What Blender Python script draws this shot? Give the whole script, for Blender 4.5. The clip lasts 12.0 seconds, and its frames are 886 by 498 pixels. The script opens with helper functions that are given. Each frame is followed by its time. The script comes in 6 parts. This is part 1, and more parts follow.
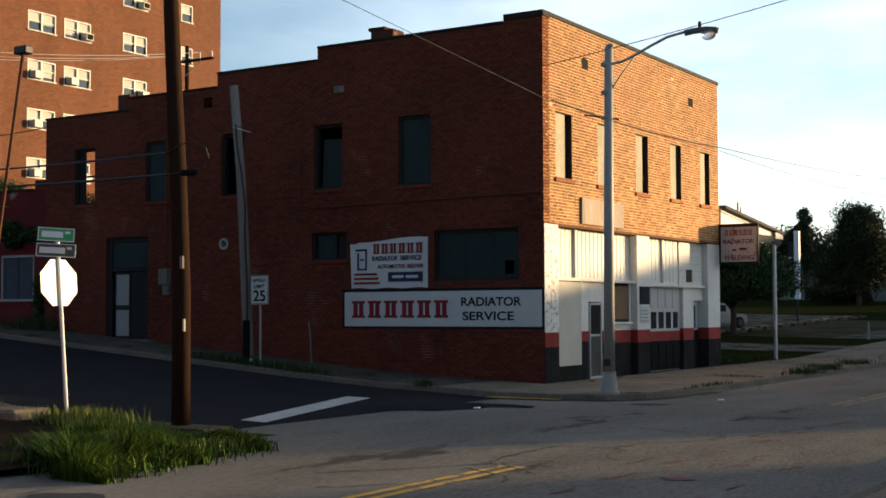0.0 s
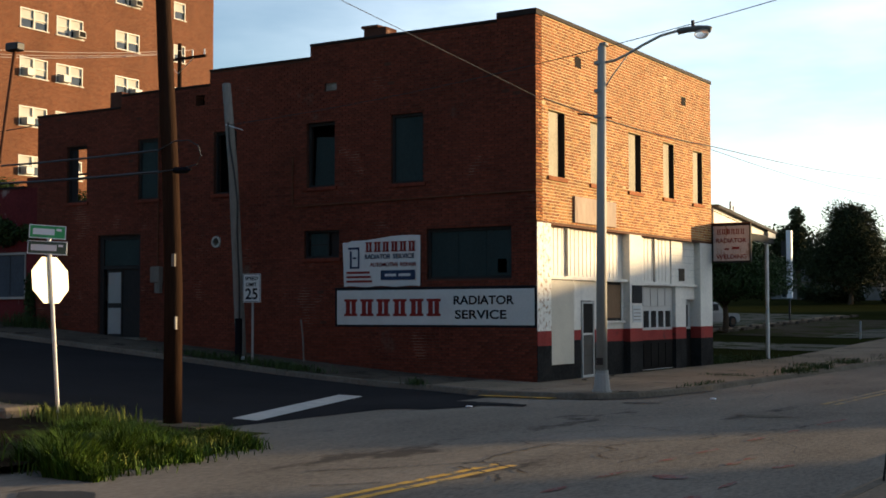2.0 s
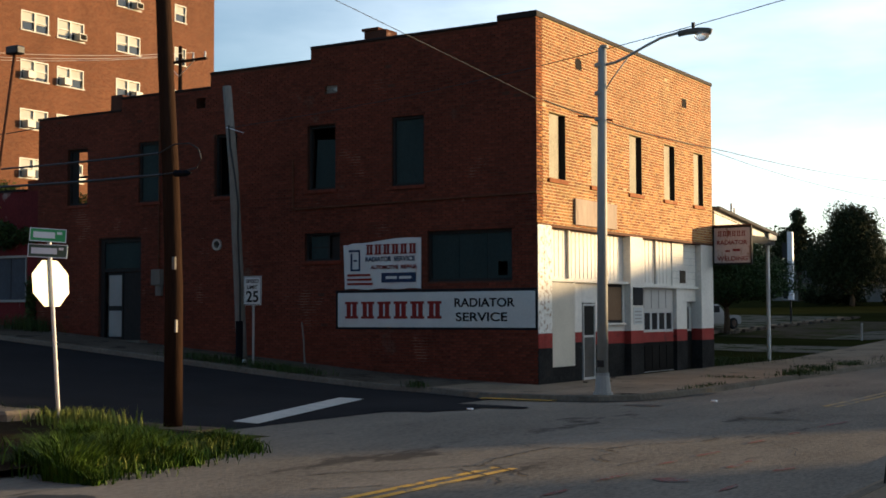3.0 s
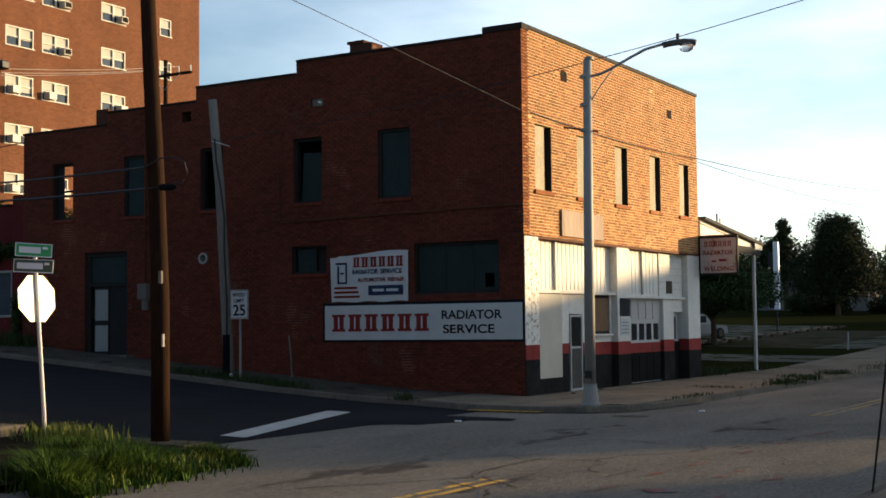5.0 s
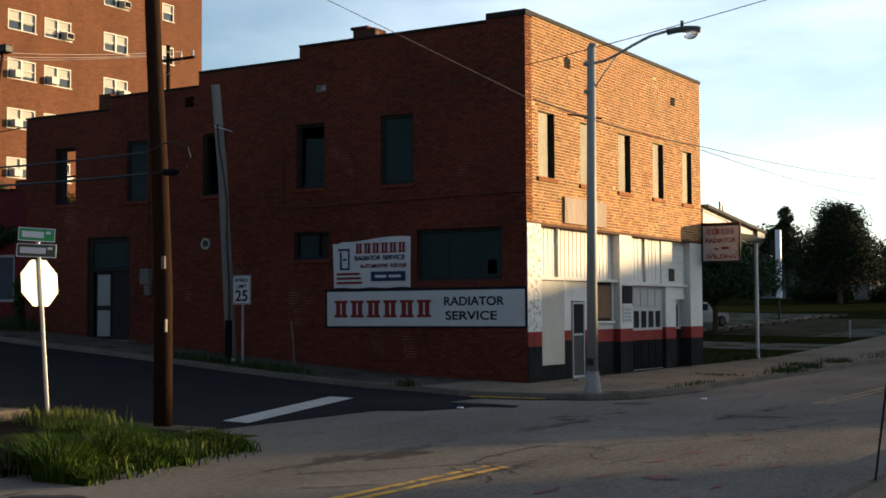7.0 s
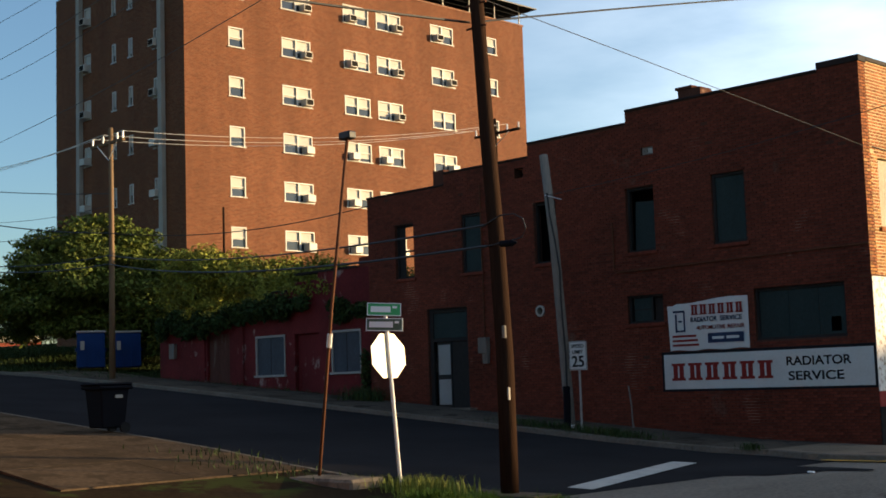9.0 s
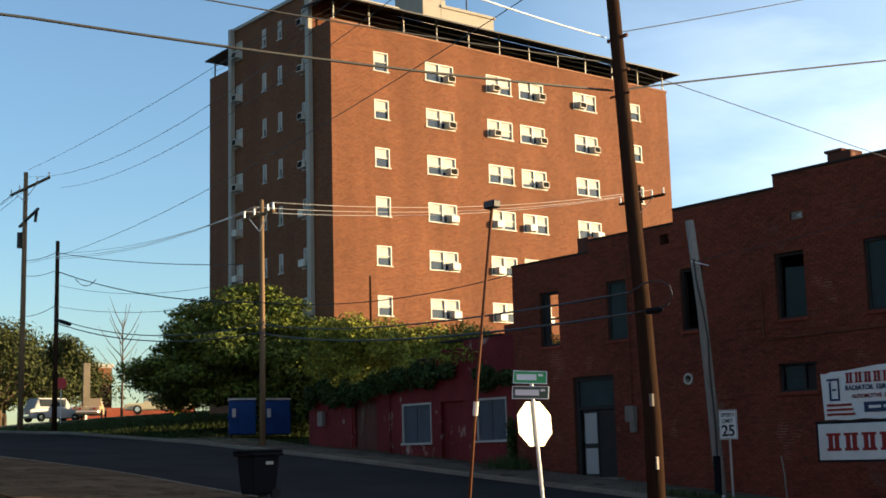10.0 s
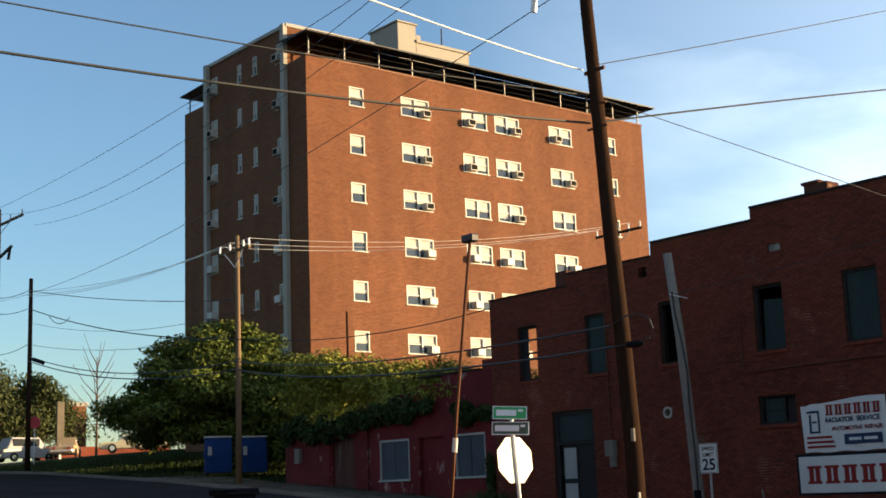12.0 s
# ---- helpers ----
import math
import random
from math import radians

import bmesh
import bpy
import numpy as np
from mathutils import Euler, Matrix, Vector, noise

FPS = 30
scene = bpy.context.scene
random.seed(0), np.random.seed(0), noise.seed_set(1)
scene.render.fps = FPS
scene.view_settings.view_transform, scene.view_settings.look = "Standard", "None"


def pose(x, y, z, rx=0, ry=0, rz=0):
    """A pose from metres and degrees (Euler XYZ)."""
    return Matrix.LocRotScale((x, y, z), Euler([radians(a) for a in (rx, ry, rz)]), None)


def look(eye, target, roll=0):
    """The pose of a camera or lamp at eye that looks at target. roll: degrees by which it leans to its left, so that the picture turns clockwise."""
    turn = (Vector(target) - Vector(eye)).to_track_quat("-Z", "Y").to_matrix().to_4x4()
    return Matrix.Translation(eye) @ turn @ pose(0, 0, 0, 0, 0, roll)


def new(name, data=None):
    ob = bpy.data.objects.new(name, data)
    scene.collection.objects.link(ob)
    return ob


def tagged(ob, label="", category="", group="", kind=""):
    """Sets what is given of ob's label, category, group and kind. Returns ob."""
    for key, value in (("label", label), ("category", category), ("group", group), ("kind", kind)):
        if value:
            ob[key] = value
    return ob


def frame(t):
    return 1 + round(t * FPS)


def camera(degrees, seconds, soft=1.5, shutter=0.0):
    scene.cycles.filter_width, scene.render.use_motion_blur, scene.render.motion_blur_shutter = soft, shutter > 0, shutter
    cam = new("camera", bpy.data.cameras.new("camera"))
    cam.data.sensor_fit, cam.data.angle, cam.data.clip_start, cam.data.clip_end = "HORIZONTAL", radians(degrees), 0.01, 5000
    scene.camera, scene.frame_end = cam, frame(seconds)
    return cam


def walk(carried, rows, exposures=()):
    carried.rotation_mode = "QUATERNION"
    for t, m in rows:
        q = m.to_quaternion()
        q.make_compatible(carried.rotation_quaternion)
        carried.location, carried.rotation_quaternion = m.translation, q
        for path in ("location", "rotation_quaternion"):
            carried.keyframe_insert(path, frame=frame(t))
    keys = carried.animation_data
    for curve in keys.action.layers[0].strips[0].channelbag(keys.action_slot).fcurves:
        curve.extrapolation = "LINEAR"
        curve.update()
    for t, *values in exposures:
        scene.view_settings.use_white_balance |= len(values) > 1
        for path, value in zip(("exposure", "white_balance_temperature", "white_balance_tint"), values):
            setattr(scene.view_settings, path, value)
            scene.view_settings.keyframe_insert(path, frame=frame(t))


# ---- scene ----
EYE = 1.805
cam = camera(37.3, 12.0, soft=1.7)
PATH = [
    (0.0, pose(0.044, 0.023, 1.783, 92.776, 0.209, 31.917)),
    (0.5, pose(0.040, 0.034, 1.792, 92.610, 0.294, 32.121)),
    (1.0, pose(0.047, 0.041, 1.786, 92.495, 0.279, 31.792)),
    (1.5, pose(0.025, 0.061, 1.786, 92.645, 0.190, 31.584)),
    (2.0, pose(0.031, 0.050, 1.777, 92.717, 0.110, 31.596)),
    (2.5, pose(0.039, 0.057, 1.782, 92.788, 0.155, 31.695)),
    (4.5, pose(0.024, 0.068, 1.798, 93.026, 0.551, 31.188)),
    (5.0, pose(0.032, 0.058, 1.789, 93.330, 0.618, 31.085)),
    (5.5, pose(0.035, 0.047, 1.781, 93.262, 0.435, 30.992)),
    (6.0, pose(0.013, 0.057, 1.787, 93.230, 0.439, 30.924)),
    (6.5, pose(0.022, 0.053, 1.783, 92.939, 0.461, 31.093)),
    (6.7, pose(0.022, 0.053, 1.783, 92.792, 0.376, 31.069)),
    (8.3, pose(-0.188, 0.108, 1.836, 93.229, 0.641, 34.681)),
    (8.5, pose(-0.177, 0.061, 1.828, 93.884, 1.158, 37.833)),
    (8.7, pose(-0.122, 0.006, 1.819, 94.791, 1.388, 40.851)),
    (9.0, pose(-0.054, -0.076, 1.822, 95.783, 1.854, 45.530)),
    (9.5, pose(-0.031, -0.113, 1.830, 97.494, 2.166, 50.701)),
    (10.0, pose(0.021, -0.161, 1.818, 98.912, 1.497, 51.830)),
    (10.5, pose(0.033, -0.173, 1.818, 99.484, 0.981, 51.311)),
    (11.0, pose(0.031, -0.134, 1.823, 100.278, 0.538, 52.026)),
    (11.5, pose(-0.011, -0.074, 1.839, 100.237, 0.171, 51.923)),
    (12.0, pose(-0.165, -0.042, 1.849, 100.399, 2.077, 50.883)),
]
walk(cam, PATH, exposures=[(0.0, 1.26), (6.6, 1.18), (8.4, 1.04), (9.0, 1.40), (10.2, 1.76), (12.0, 1.66)])

# ---- light: a low evening sun and a hazy sky ----
SUN_AZ, SUN_EL = 36.0, 5.5          # degrees clockwise from +Y, and above the horizon
SUN_TO = Vector((math.sin(radians(SUN_AZ)) * math.cos(radians(SUN_EL)),
                 math.cos(radians(SUN_AZ)) * math.cos(radians(SUN_EL)), math.sin(radians(SUN_EL))))
sun_data = bpy.data.lights.new("sun", "SUN")
sun_data.energy, sun_data.angle, sun_data.color = 5.0, radians(0.7), (1.0, 0.72, 0.39)
sun = new("sun", sun_data)
sun.matrix_world = look(SUN_TO * 200, (0, 0, 0))

world = bpy.data.worlds.new("sky")
scene.world = world
world.use_nodes = True
wn, wl = world.node_tree.nodes, world.node_tree.links
wn.clear()
sky = wn.new("ShaderNodeTexSky")
sky.sky_type, sky.sun_disc = "NISHITA", False
sky.sun_elevation, sky.sun_rotation = radians(SUN_EL), radians(SUN_AZ)
sky.air_density, sky.dust_density, sky.ozone_density = 1.0, 0.4, 3.0
w_co = wn.new("ShaderNodeTexCoord")
w_map = wn.new("ShaderNodeMapping")
w_map.inputs["Scale"].default_value = (1.6, 2.4, 7.0)
w_map.inputs["Rotation"].default_value = (0.0, 0.25, 0.5)
w_noise = wn.new("ShaderNodeTexNoise")
w_noise.inputs["Scale"].default_value, w_noise.inputs["Detail"].default_value = 1.35, 7.0
w_noise.inputs["Roughness"].default_value = 0.55
w_ramp = wn.new("ShaderNodeValToRGB")
w_ramp.color_ramp.elements[0].position, w_ramp.color_ramp.elements[1].position = 0.42, 0.74
w_mul = wn.new("ShaderNodeMath")
w_mul.operation, w_mul.inputs[1].default_value = "MULTIPLY", 0.75
w_mix = wn.new("ShaderNodeMix")
w_mix.data_type = "RGBA"
w_white = wn.new("ShaderNodeMix")
w_white.data_type, w_white.blend_type = "RGBA", "ADD"
w_white.inputs[0].default_value = 1.0
w_white.inputs[7].default_value = (3.2, 3.15, 3.05, 1)
w_bg = wn.new("ShaderNodeBackground")
w_bg.inputs["Strength"].default_value = 0.108
w_out = wn.new("ShaderNodeOutputWorld")
wl.new(w_co.outputs["Generated"], w_map.inputs["Vector"])
wl.new(w_map.outputs["Vector"], w_noise.inputs["Vector"])
wl.new(w_noise.outputs["Fac"], w_ramp.inputs["Fac"])
# haze and thin cloud thicken towards the sun's quarter of the sky
w_dot = wn.new("ShaderNodeVectorMath")
w_dot.operation = "DOT_PRODUCT"
w_dot.inputs[1].default_value = (math.sin(radians(SUN_AZ)), math.cos(radians(SUN_AZ)), 0.0)
wl.new(w_co.outputs["Generated"], w_dot.inputs[0])
w_gate = wn.new("ShaderNodeMapRange")          # the west is clear; the cloud lies towards the sun
w_gate.inputs["From Min"].default_value, w_gate.inputs["From Max"].default_value = 0.1, 0.42
wl.new(w_dot.outputs["Value"], w_gate.inputs["Value"])
w_cloud = wn.new("ShaderNodeMath")
w_cloud.operation = "MULTIPLY"
wl.new(w_ramp.outputs["Color"], w_cloud.inputs[0])
wl.new(w_gate.outputs[0], w_cloud.inputs[1])
wl.new(w_cloud.outputs[0], w_mul.inputs[0])
w_rng = wn.new("ShaderNodeMapRange")
w_rng.inputs["From Min"].default_value, w_rng.inputs["From Max"].default_value = 0.05, 0.75
w_rng.inputs["To Min"].default_value, w_rng.inputs["To Max"].default_value = 0.05, 0.62
wl.new(w_dot.outputs["Value"], w_rng.inputs["Value"])
w_add = wn.new("ShaderNodeMath")
w_add.operation, w_add.use_clamp = "ADD", True
wl.new(w_mul.outputs[0], w_add.inputs[0])
wl.new(w_rng.outputs[0], w_add.inputs[1])
wl.new(w_add.outputs[0], w_mix.inputs[0])
wl.new(sky.outputs["Color"], w_mix.inputs[6])
wl.new(sky.outputs["Color"], w_white.inputs[6])
wl.new(w_white.outputs[2], w_mix.inputs[7])
wl.new(w_mix.outputs[2], w_bg.inputs["Color"])
wl.new(w_bg.outputs["Background"], w_out.inputs["Surface"])


# ---- materials ----
def material(name, color, rough=0.7, metal=0.0, var=0.25, grain=30.0, stain=1.2, bump=0.2, bump_scale=60.0,
             island=0.0, per_object=0.0, tint=None, tint_at=0.55, spec=None, stretch=(1, 1, 1), bump_depth=0.01):
    """A procedural surface: a base colour broken up by grain and by larger stains, with fine relief."""
    m = bpy.data.materials.new(name)
    m.use_nodes = True
    n, l = m.node_tree.nodes, m.node_tree.links
    b = n["Principled BSDF"]
    b.inputs["Roughness"].default_value, b.inputs["Metallic"].default_value = rough, metal
    b.inputs["Specular IOR Level"].default_value = spec if spec is not None else (0.0 if rough > 0.86 else 0.12 if rough > 0.65 else 0.4)
    co = n.new("ShaderNodeTexCoord")
    mp = n.new("ShaderNodeMapping")
    mp.inputs["Scale"].default_value = stretch
    l.new(co.outputs["Object"], mp.inputs["Vector"])
    fine = n.new("ShaderNodeTexNoise")
    fine.inputs["Scale"].default_value, fine.inputs["Detail"].default_value = grain, 4
    big = n.new("ShaderNodeTexNoise")
    big.inputs["Scale"].default_value, big.inputs["Detail"].default_value = stain, 5
    for t in (fine, big):
        l.new(mp.outputs["Vector"], t.inputs["Vector"])
    s = n.new("ShaderNodeMath")
    s.operation = "ADD"
    l.new(fine.outputs["Fac"], s.inputs[0])
    l.new(big.outputs["Fac"], s.inputs[1])
    value = s.outputs[0]
    lo, hi = 0.6, 1.4
    if island or per_object:
        rnd = n.new("ShaderNodeNewGeometry") if island else n.new("ShaderNodeObjectInfo")
        out = rnd.outputs["Random Per Island"] if island else rnd.outputs["Random"]
        k = n.new("ShaderNodeMath")
        k.operation = "MULTIPLY_ADD"
        k.inputs[1].default_value = island or per_object
        l.new(out, k.inputs[0])
        l.new(value, k.inputs[2])
        k2 = n.new("ShaderNodeMath")
        k2.operation, k2.inputs[1].default_value = "SUBTRACT", (island or per_object) / 2
        l.new(k.outputs[0], k2.inputs[0])
        value = k2.outputs[0]
    rg = n.new("ShaderNodeMapRange")
    rg.inputs["From Min"].default_value, rg.inputs["From Max"].default_value = lo, hi
    rg.inputs["To Min"].default_value, rg.inputs["To Max"].default_value = 1 - var, 1 + var
    l.new(value, rg.inputs["Value"])
    mul = n.new("ShaderNodeMix")
    mul.data_type, mul.blend_type = "RGBA", "MULTIPLY"
    mul.inputs[0].default_value = 1
    mul.inputs[6].default_value = (*color, 1)
    l.new(rg.outputs[0], mul.inputs[7])
    col = mul.outputs[2]
    if tint:
        patch = n.new("ShaderNodeTexNoise")
        patch.inputs["Scale"].default_value, patch.inputs["Detail"].default_value = stain * 1.7, 8
        patch.inputs["Roughness"].default_value = 0.65
        l.new(mp.outputs["Vector"], patch.inputs["Vector"])
        rp = n.new("ShaderNodeMapRange")
        rp.inputs["From Min"].default_value, rp.inputs["From Max"].default_value = tint_at, tint_at + 0.06
        l.new(patch.outputs["Fac"], rp.inputs["Value"])
        mx = n.new("ShaderNodeMix")
        mx.data_type = "RGBA"
        mx.inputs[7].default_value = (*tint, 1)
        l.new(rp.outputs[0], mx.inputs[0])
        l.new(col, mx.inputs[6])
        col = mx.outputs[2]
    l.new(col, b.inputs["Base Color"])
    if bump:
        bn = n.new("ShaderNodeTexNoise")
        bn.inputs["Scale"].default_value, bn.inputs["Detail"].default_value = bump_scale, 3
        l.new(mp.outputs["Vector"], bn.inputs["Vector"])
        bp = n.new("ShaderNodeBump")
        bp.inputs["Strength"].default_value, bp.inputs["Distance"].default_value = bump, bump_depth
        l.new(bn.outputs["Fac"], bp.inputs["Height"])
        l.new(bp.outputs["Normal"], b.inputs["Normal"])
    return m


def brickwork(name, c1, c2, mortar, stain_var=0.3):
    """Distant brick wall: courses on upright faces of either direction."""
    m = bpy.data.materials.new(name)
    m.use_nodes = True
    n, l = m.node_tree.nodes, m.node_tree.links
    b = n["Principled BSDF"]
    b.inputs["Roughness"].default_value = 0.85
    b.inputs["Specular IOR Level"].default_value = 0.12
    co = n.new("ShaderNodeTexCoord")
    sp, cb, ad = n.new("ShaderNodeSeparateXYZ"), n.new("ShaderNodeCombineXYZ"), n.new("ShaderNodeMath")
    l.new(co.outputs["Object"], sp.inputs[0])
    l.new(sp.outputs[0], ad.inputs[0])
    l.new(sp.outputs[1], ad.inputs[1])
    l.new(ad.outputs[0], cb.inputs[0])
    l.new(sp.outputs[2], cb.inputs[1])
    t = n.new("ShaderNodeTexBrick")
    t.inputs["Scale"].default_value = 1.0
    t.inputs["Brick Width"].default_value, t.inputs["Row Height"].default_value = 0.215, 0.075
    t.inputs["Mortar Size"].default_value = 0.008
    t.inputs["Color1"].default_value, t.inputs["Color2"].default_value = (*c1, 1), (*c2, 1)
    t.inputs["Mortar"].default_value = (*mortar, 1)
    l.new(cb.outputs[0], t.inputs["Vector"])
    big = n.new("ShaderNodeTexNoise")
    big.inputs["Scale"].default_value, big.inputs["Detail"].default_value = 0.35, 7
    st = n.new("ShaderNodeMapping")
    st.inputs["Scale"].default_value = (1.5, 1.5, 0.4)
    l.new(co.outputs["Object"], st.inputs["Vector"])
    l.new(st.outputs["Vector"], big.inputs["Vector"])
    rg = n.new("ShaderNodeMapRange")
    rg.inputs["From Min"].default_value, rg.inputs["From Max"].default_value = 0.3, 0.7
    rg.inputs["To Min"].default_value, rg.inputs["To Max"].default_value = 1 - stain_var, 1 + stain_var
    l.new(big.outputs["Fac"], rg.inputs["Value"])
    mul = n.new("ShaderNodeMix")
    mul.data_type, mul.blend_type = "RGBA", "MULTIPLY"
    mul.inputs[0].default_value = 1
    l.new(t.outputs["Color"], mul.inputs[6])
    l.new(rg.outputs[0], mul.inputs[7])
    l.new(mul.outputs[2], b.inputs["Base Color"])
    bp = n.new("ShaderNodeBump")
    bp.inputs["Strength"].default_value, bp.inputs["Distance"].default_value = 0.6, 0.01
    bp.invert = True
    l.new(t.outputs["Fac"], bp.inputs["Height"])
    l.new(bp.outputs["Normal"], b.inputs["Normal"])
    return m


M = {}
# side wall brick and its mortar below: shade is put into their dark colour
M["brick"] = material("shade-darkened red brick", (0.116, 0.028, 0.0155), 0.85, var=0.5, grain=9, stain=0.35, island=0.34, tint=(0.11, 0.06, 0.042), tint_at=0.63, bump=0.35, bump_scale=90)
M["brick_buff"] = material("pale buff brick", (0.335, 0.145, 0.045), 0.85, var=0.36, grain=7, stain=0.3, island=0.7, bump=0.35, bump_scale=90, tint=(0.43, 0.24, 0.095), tint_at=0.56)
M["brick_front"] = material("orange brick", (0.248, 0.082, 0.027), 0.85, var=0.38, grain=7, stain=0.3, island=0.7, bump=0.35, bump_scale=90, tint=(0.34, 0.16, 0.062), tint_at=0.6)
M["mortar"] = material("weathered mortar, shade-darkened", (0.075, 0.036, 0.026), 0.95, var=0.35, stain=0.45, bump=0.4, tint=(0.24, 0.15, 0.11), tint_at=0.60)
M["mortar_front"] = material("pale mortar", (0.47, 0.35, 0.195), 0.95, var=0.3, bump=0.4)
M["tower_brick"] = brickwork("orange-red brickwork", (0.150, 0.053, 0.024), (0.092, 0.032, 0.015), (0.17, 0.095, 0.052), 0.17)
M["red_paint_wall"] = material("peeling red paint", (0.105, 0.0135, 0.0145), 0.8, var=0.45, stain=0.75, stretch=(1, 1, 0.55), tint=(0.26, 0.18, 0.16), tint_at=0.60, bump=0.4, bump_scale=14)
M["coping"] = material("tarred coping", (0.022, 0.016, 0.014), 0.8, var=0.4)
M["roof"] = material("tar roof", (0.04, 0.04, 0.042), 0.9)
M["asphalt"] = material("worn grey asphalt", (0.168, 0.146, 0.12), 0.9, var=0.42, grain=26, stain=0.5, bump=0.7, bump_scale=45, stretch=(1, 0.35, 1), tint=(0.075, 0.066, 0.057), tint_at=0.60)
M["asphalt_new"] = material("dark new asphalt", (0.0265, 0.0255, 0.0262), 0.9, var=0.25, grain=60, stain=0.4, bump=0.5, bump_scale=140)
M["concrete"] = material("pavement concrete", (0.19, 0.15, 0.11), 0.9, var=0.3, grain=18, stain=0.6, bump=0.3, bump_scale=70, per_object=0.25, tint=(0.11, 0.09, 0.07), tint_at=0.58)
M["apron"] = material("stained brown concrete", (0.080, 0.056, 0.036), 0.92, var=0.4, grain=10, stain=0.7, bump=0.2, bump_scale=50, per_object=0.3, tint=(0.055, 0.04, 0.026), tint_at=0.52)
# stained concrete, darkened to carry the shade beside the brick wall
M["concrete_shaded"] = material("stained pavement concrete, shade-darkened", (0.085, 0.069, 0.053), 0.92, var=0.4, grain=14, stain=0.7, bump=0.35, bump_scale=60, per_object=0.35, tint=(0.045, 0.038, 0.03), tint_at=0.55)
M["kerb"] = material("kerb concrete", (0.125, 0.108, 0.085), 0.9, var=0.35, grain=12, stain=1.0, bump=0.3)
M["dirt"] = material("dry earth and sparse grass", (0.030, 0.021, 0.013), 0.95, var=0.4, grain=9, stain=0.5, bump=0.15, bump_scale=25, tint=(0.04, 0.045, 0.016), tint_at=0.52)
M["lawn"] = material("mown lawn", (0.016, 0.018, 0.006), 0.95, var=0.4, grain=10, stain=0.3, bump=0.12, bump_scale=40)
M["white_paint"] = material("white road paint", (0.42, 0.40, 0.36), 0.8, var=0.2, grain=30, tint=(0.2, 0.2, 0.2), tint_at=0.64, stain=3)
M["yellow_paint"] = material("worn yellow road paint", (0.52, 0.30, 0.06), 0.85, var=0.3, grain=20, stain=2.2, tint=(0.16, 0.14, 0.10), tint_at=0.53)
M["yellow_faint"] = material("nearly worn-off yellow road paint", (0.30, 0.20, 0.075), 0.85, var=0.3, grain=20, stain=2.2, tint=(0.165, 0.142, 0.115), tint_at=0.49)
M["red_mark"] = material("faded red paint", (0.16, 0.055, 0.045), 0.85, var=0.3, tint=(0.13, 0.12, 0.11), tint_at=0.5, stain=6)
M["lot"] = material("dark weedy lot", (0.105, 0.095, 0.075), 0.95, var=0.4, grain=8, stain=0.4, bump=0.1, bump_scale=30, tint=(0.03, 0.036, 0.014), tint_at=0.5)
M["lot_dirt"] = material("brown weedy dirt", (0.062, 0.051, 0.036), 0.95, var=0.4, grain=8, stain=0.4, bump=0.1, bump_scale=30, tint=(0.04, 0.042, 0.018), tint_at=0.5)
M["tar"] = material("tar crack seal", (0.035, 0.034, 0.033), 0.7)
M["white_wall"] = material("dirty white painted masonry", (0.66, 0.62, 0.55), 0.75, var=0.16, grain=12, stain=1.1, bump=0.25, bump_scale=40, tint=(0.42, 0.37, 0.31), tint_at=0.66)
M["peel_wall"] = material("peeling white paint over brick", (0.72, 0.69, 0.62), 0.8, var=0.2, stain=4.5, tint=(0.40, 0.30, 0.22), tint_at=0.53, bump=0.5, bump_scale=18)
M["white_board"] = material("white painted boards", (0.68, 0.64, 0.57), 0.7, var=0.12, grain=8, stain=0.9)
M["cream_sheet"] = material("bare cream sheet", (0.52, 0.47, 0.38), 0.7, var=0.15, stain=1.2)
M["blank_panel"] = material("weathered blank sign sheet", (0.33, 0.25, 0.19), 0.8, var=0.2, grain=9, stain=1.2, stretch=(1, 1, 0.3), tint=(0.27, 0.19, 0.14), tint_at=0.58)
M["red_band"] = material("dull red paint", (0.25, 0.034, 0.028), 0.75, var=0.35, stain=1.6, tint=(0.12, 0.03, 0.025), tint_at=0.6)
M["black_band"] = material("black painted plinth", (0.026, 0.025, 0.024), 0.88, var=0.5, grain=14, stain=1.6, bump=0.5, bump_scale=16, tint=(0.035, 0.03, 0.026), tint_at=0.6)
M["frame_dark"] = material("dark weathered timber", (0.022, 0.021, 0.02), 0.8, var=0.35, stretch=(1, 1, 0.2))
M["board_teal"] = material("faded teal board", (0.019, 0.032, 0.031), 0.75, var=0.3, stain=1.5, stretch=(1, 1, 0.4))
M["board_pale"] = material("pale window board", (0.33, 0.29, 0.21), 0.8, var=0.35, stain=1.5, stretch=(1, 1, 0.4))
M["board_grey"] = material("blue-grey window board", (0.05, 0.058, 0.07), 0.75, var=0.3, stain=1.5, stretch=(1, 1, 0.4))
M["old_door"] = material("weathered red-brown door", (0.075, 0.03, 0.022), 0.8, var=0.4, stain=1.2, stretch=(1, 1, 0.2), tint=(0.10, 0.075, 0.06), tint_at=0.58)
# near-black colour that stands for the dark of unlit rooms and openings
M["void"] = material("near-black for unlit depth", (0.03, 0.028, 0.026), 0.9)
M["ply"] = material("brown plywood", (0.17, 0.10, 0.055), 0.75, var=0.25, stretch=(1, 1, 0.2))
M["garage_paint"] = material("grey garage door paint", (0.42, 0.40, 0.37), 0.6, var=0.15)
M["garage_dark"] = material("sooty lower door panel", (0.018, 0.0165, 0.015), 0.88, var=0.3)
M["screen_grey"] = material("grey insect mesh", (0.075, 0.07, 0.062), 0.85, var=0.25, grain=60, stain=2)
M["pale_door"] = material("grey-white door", (0.22, 0.225, 0.22), 0.6, var=0.15)
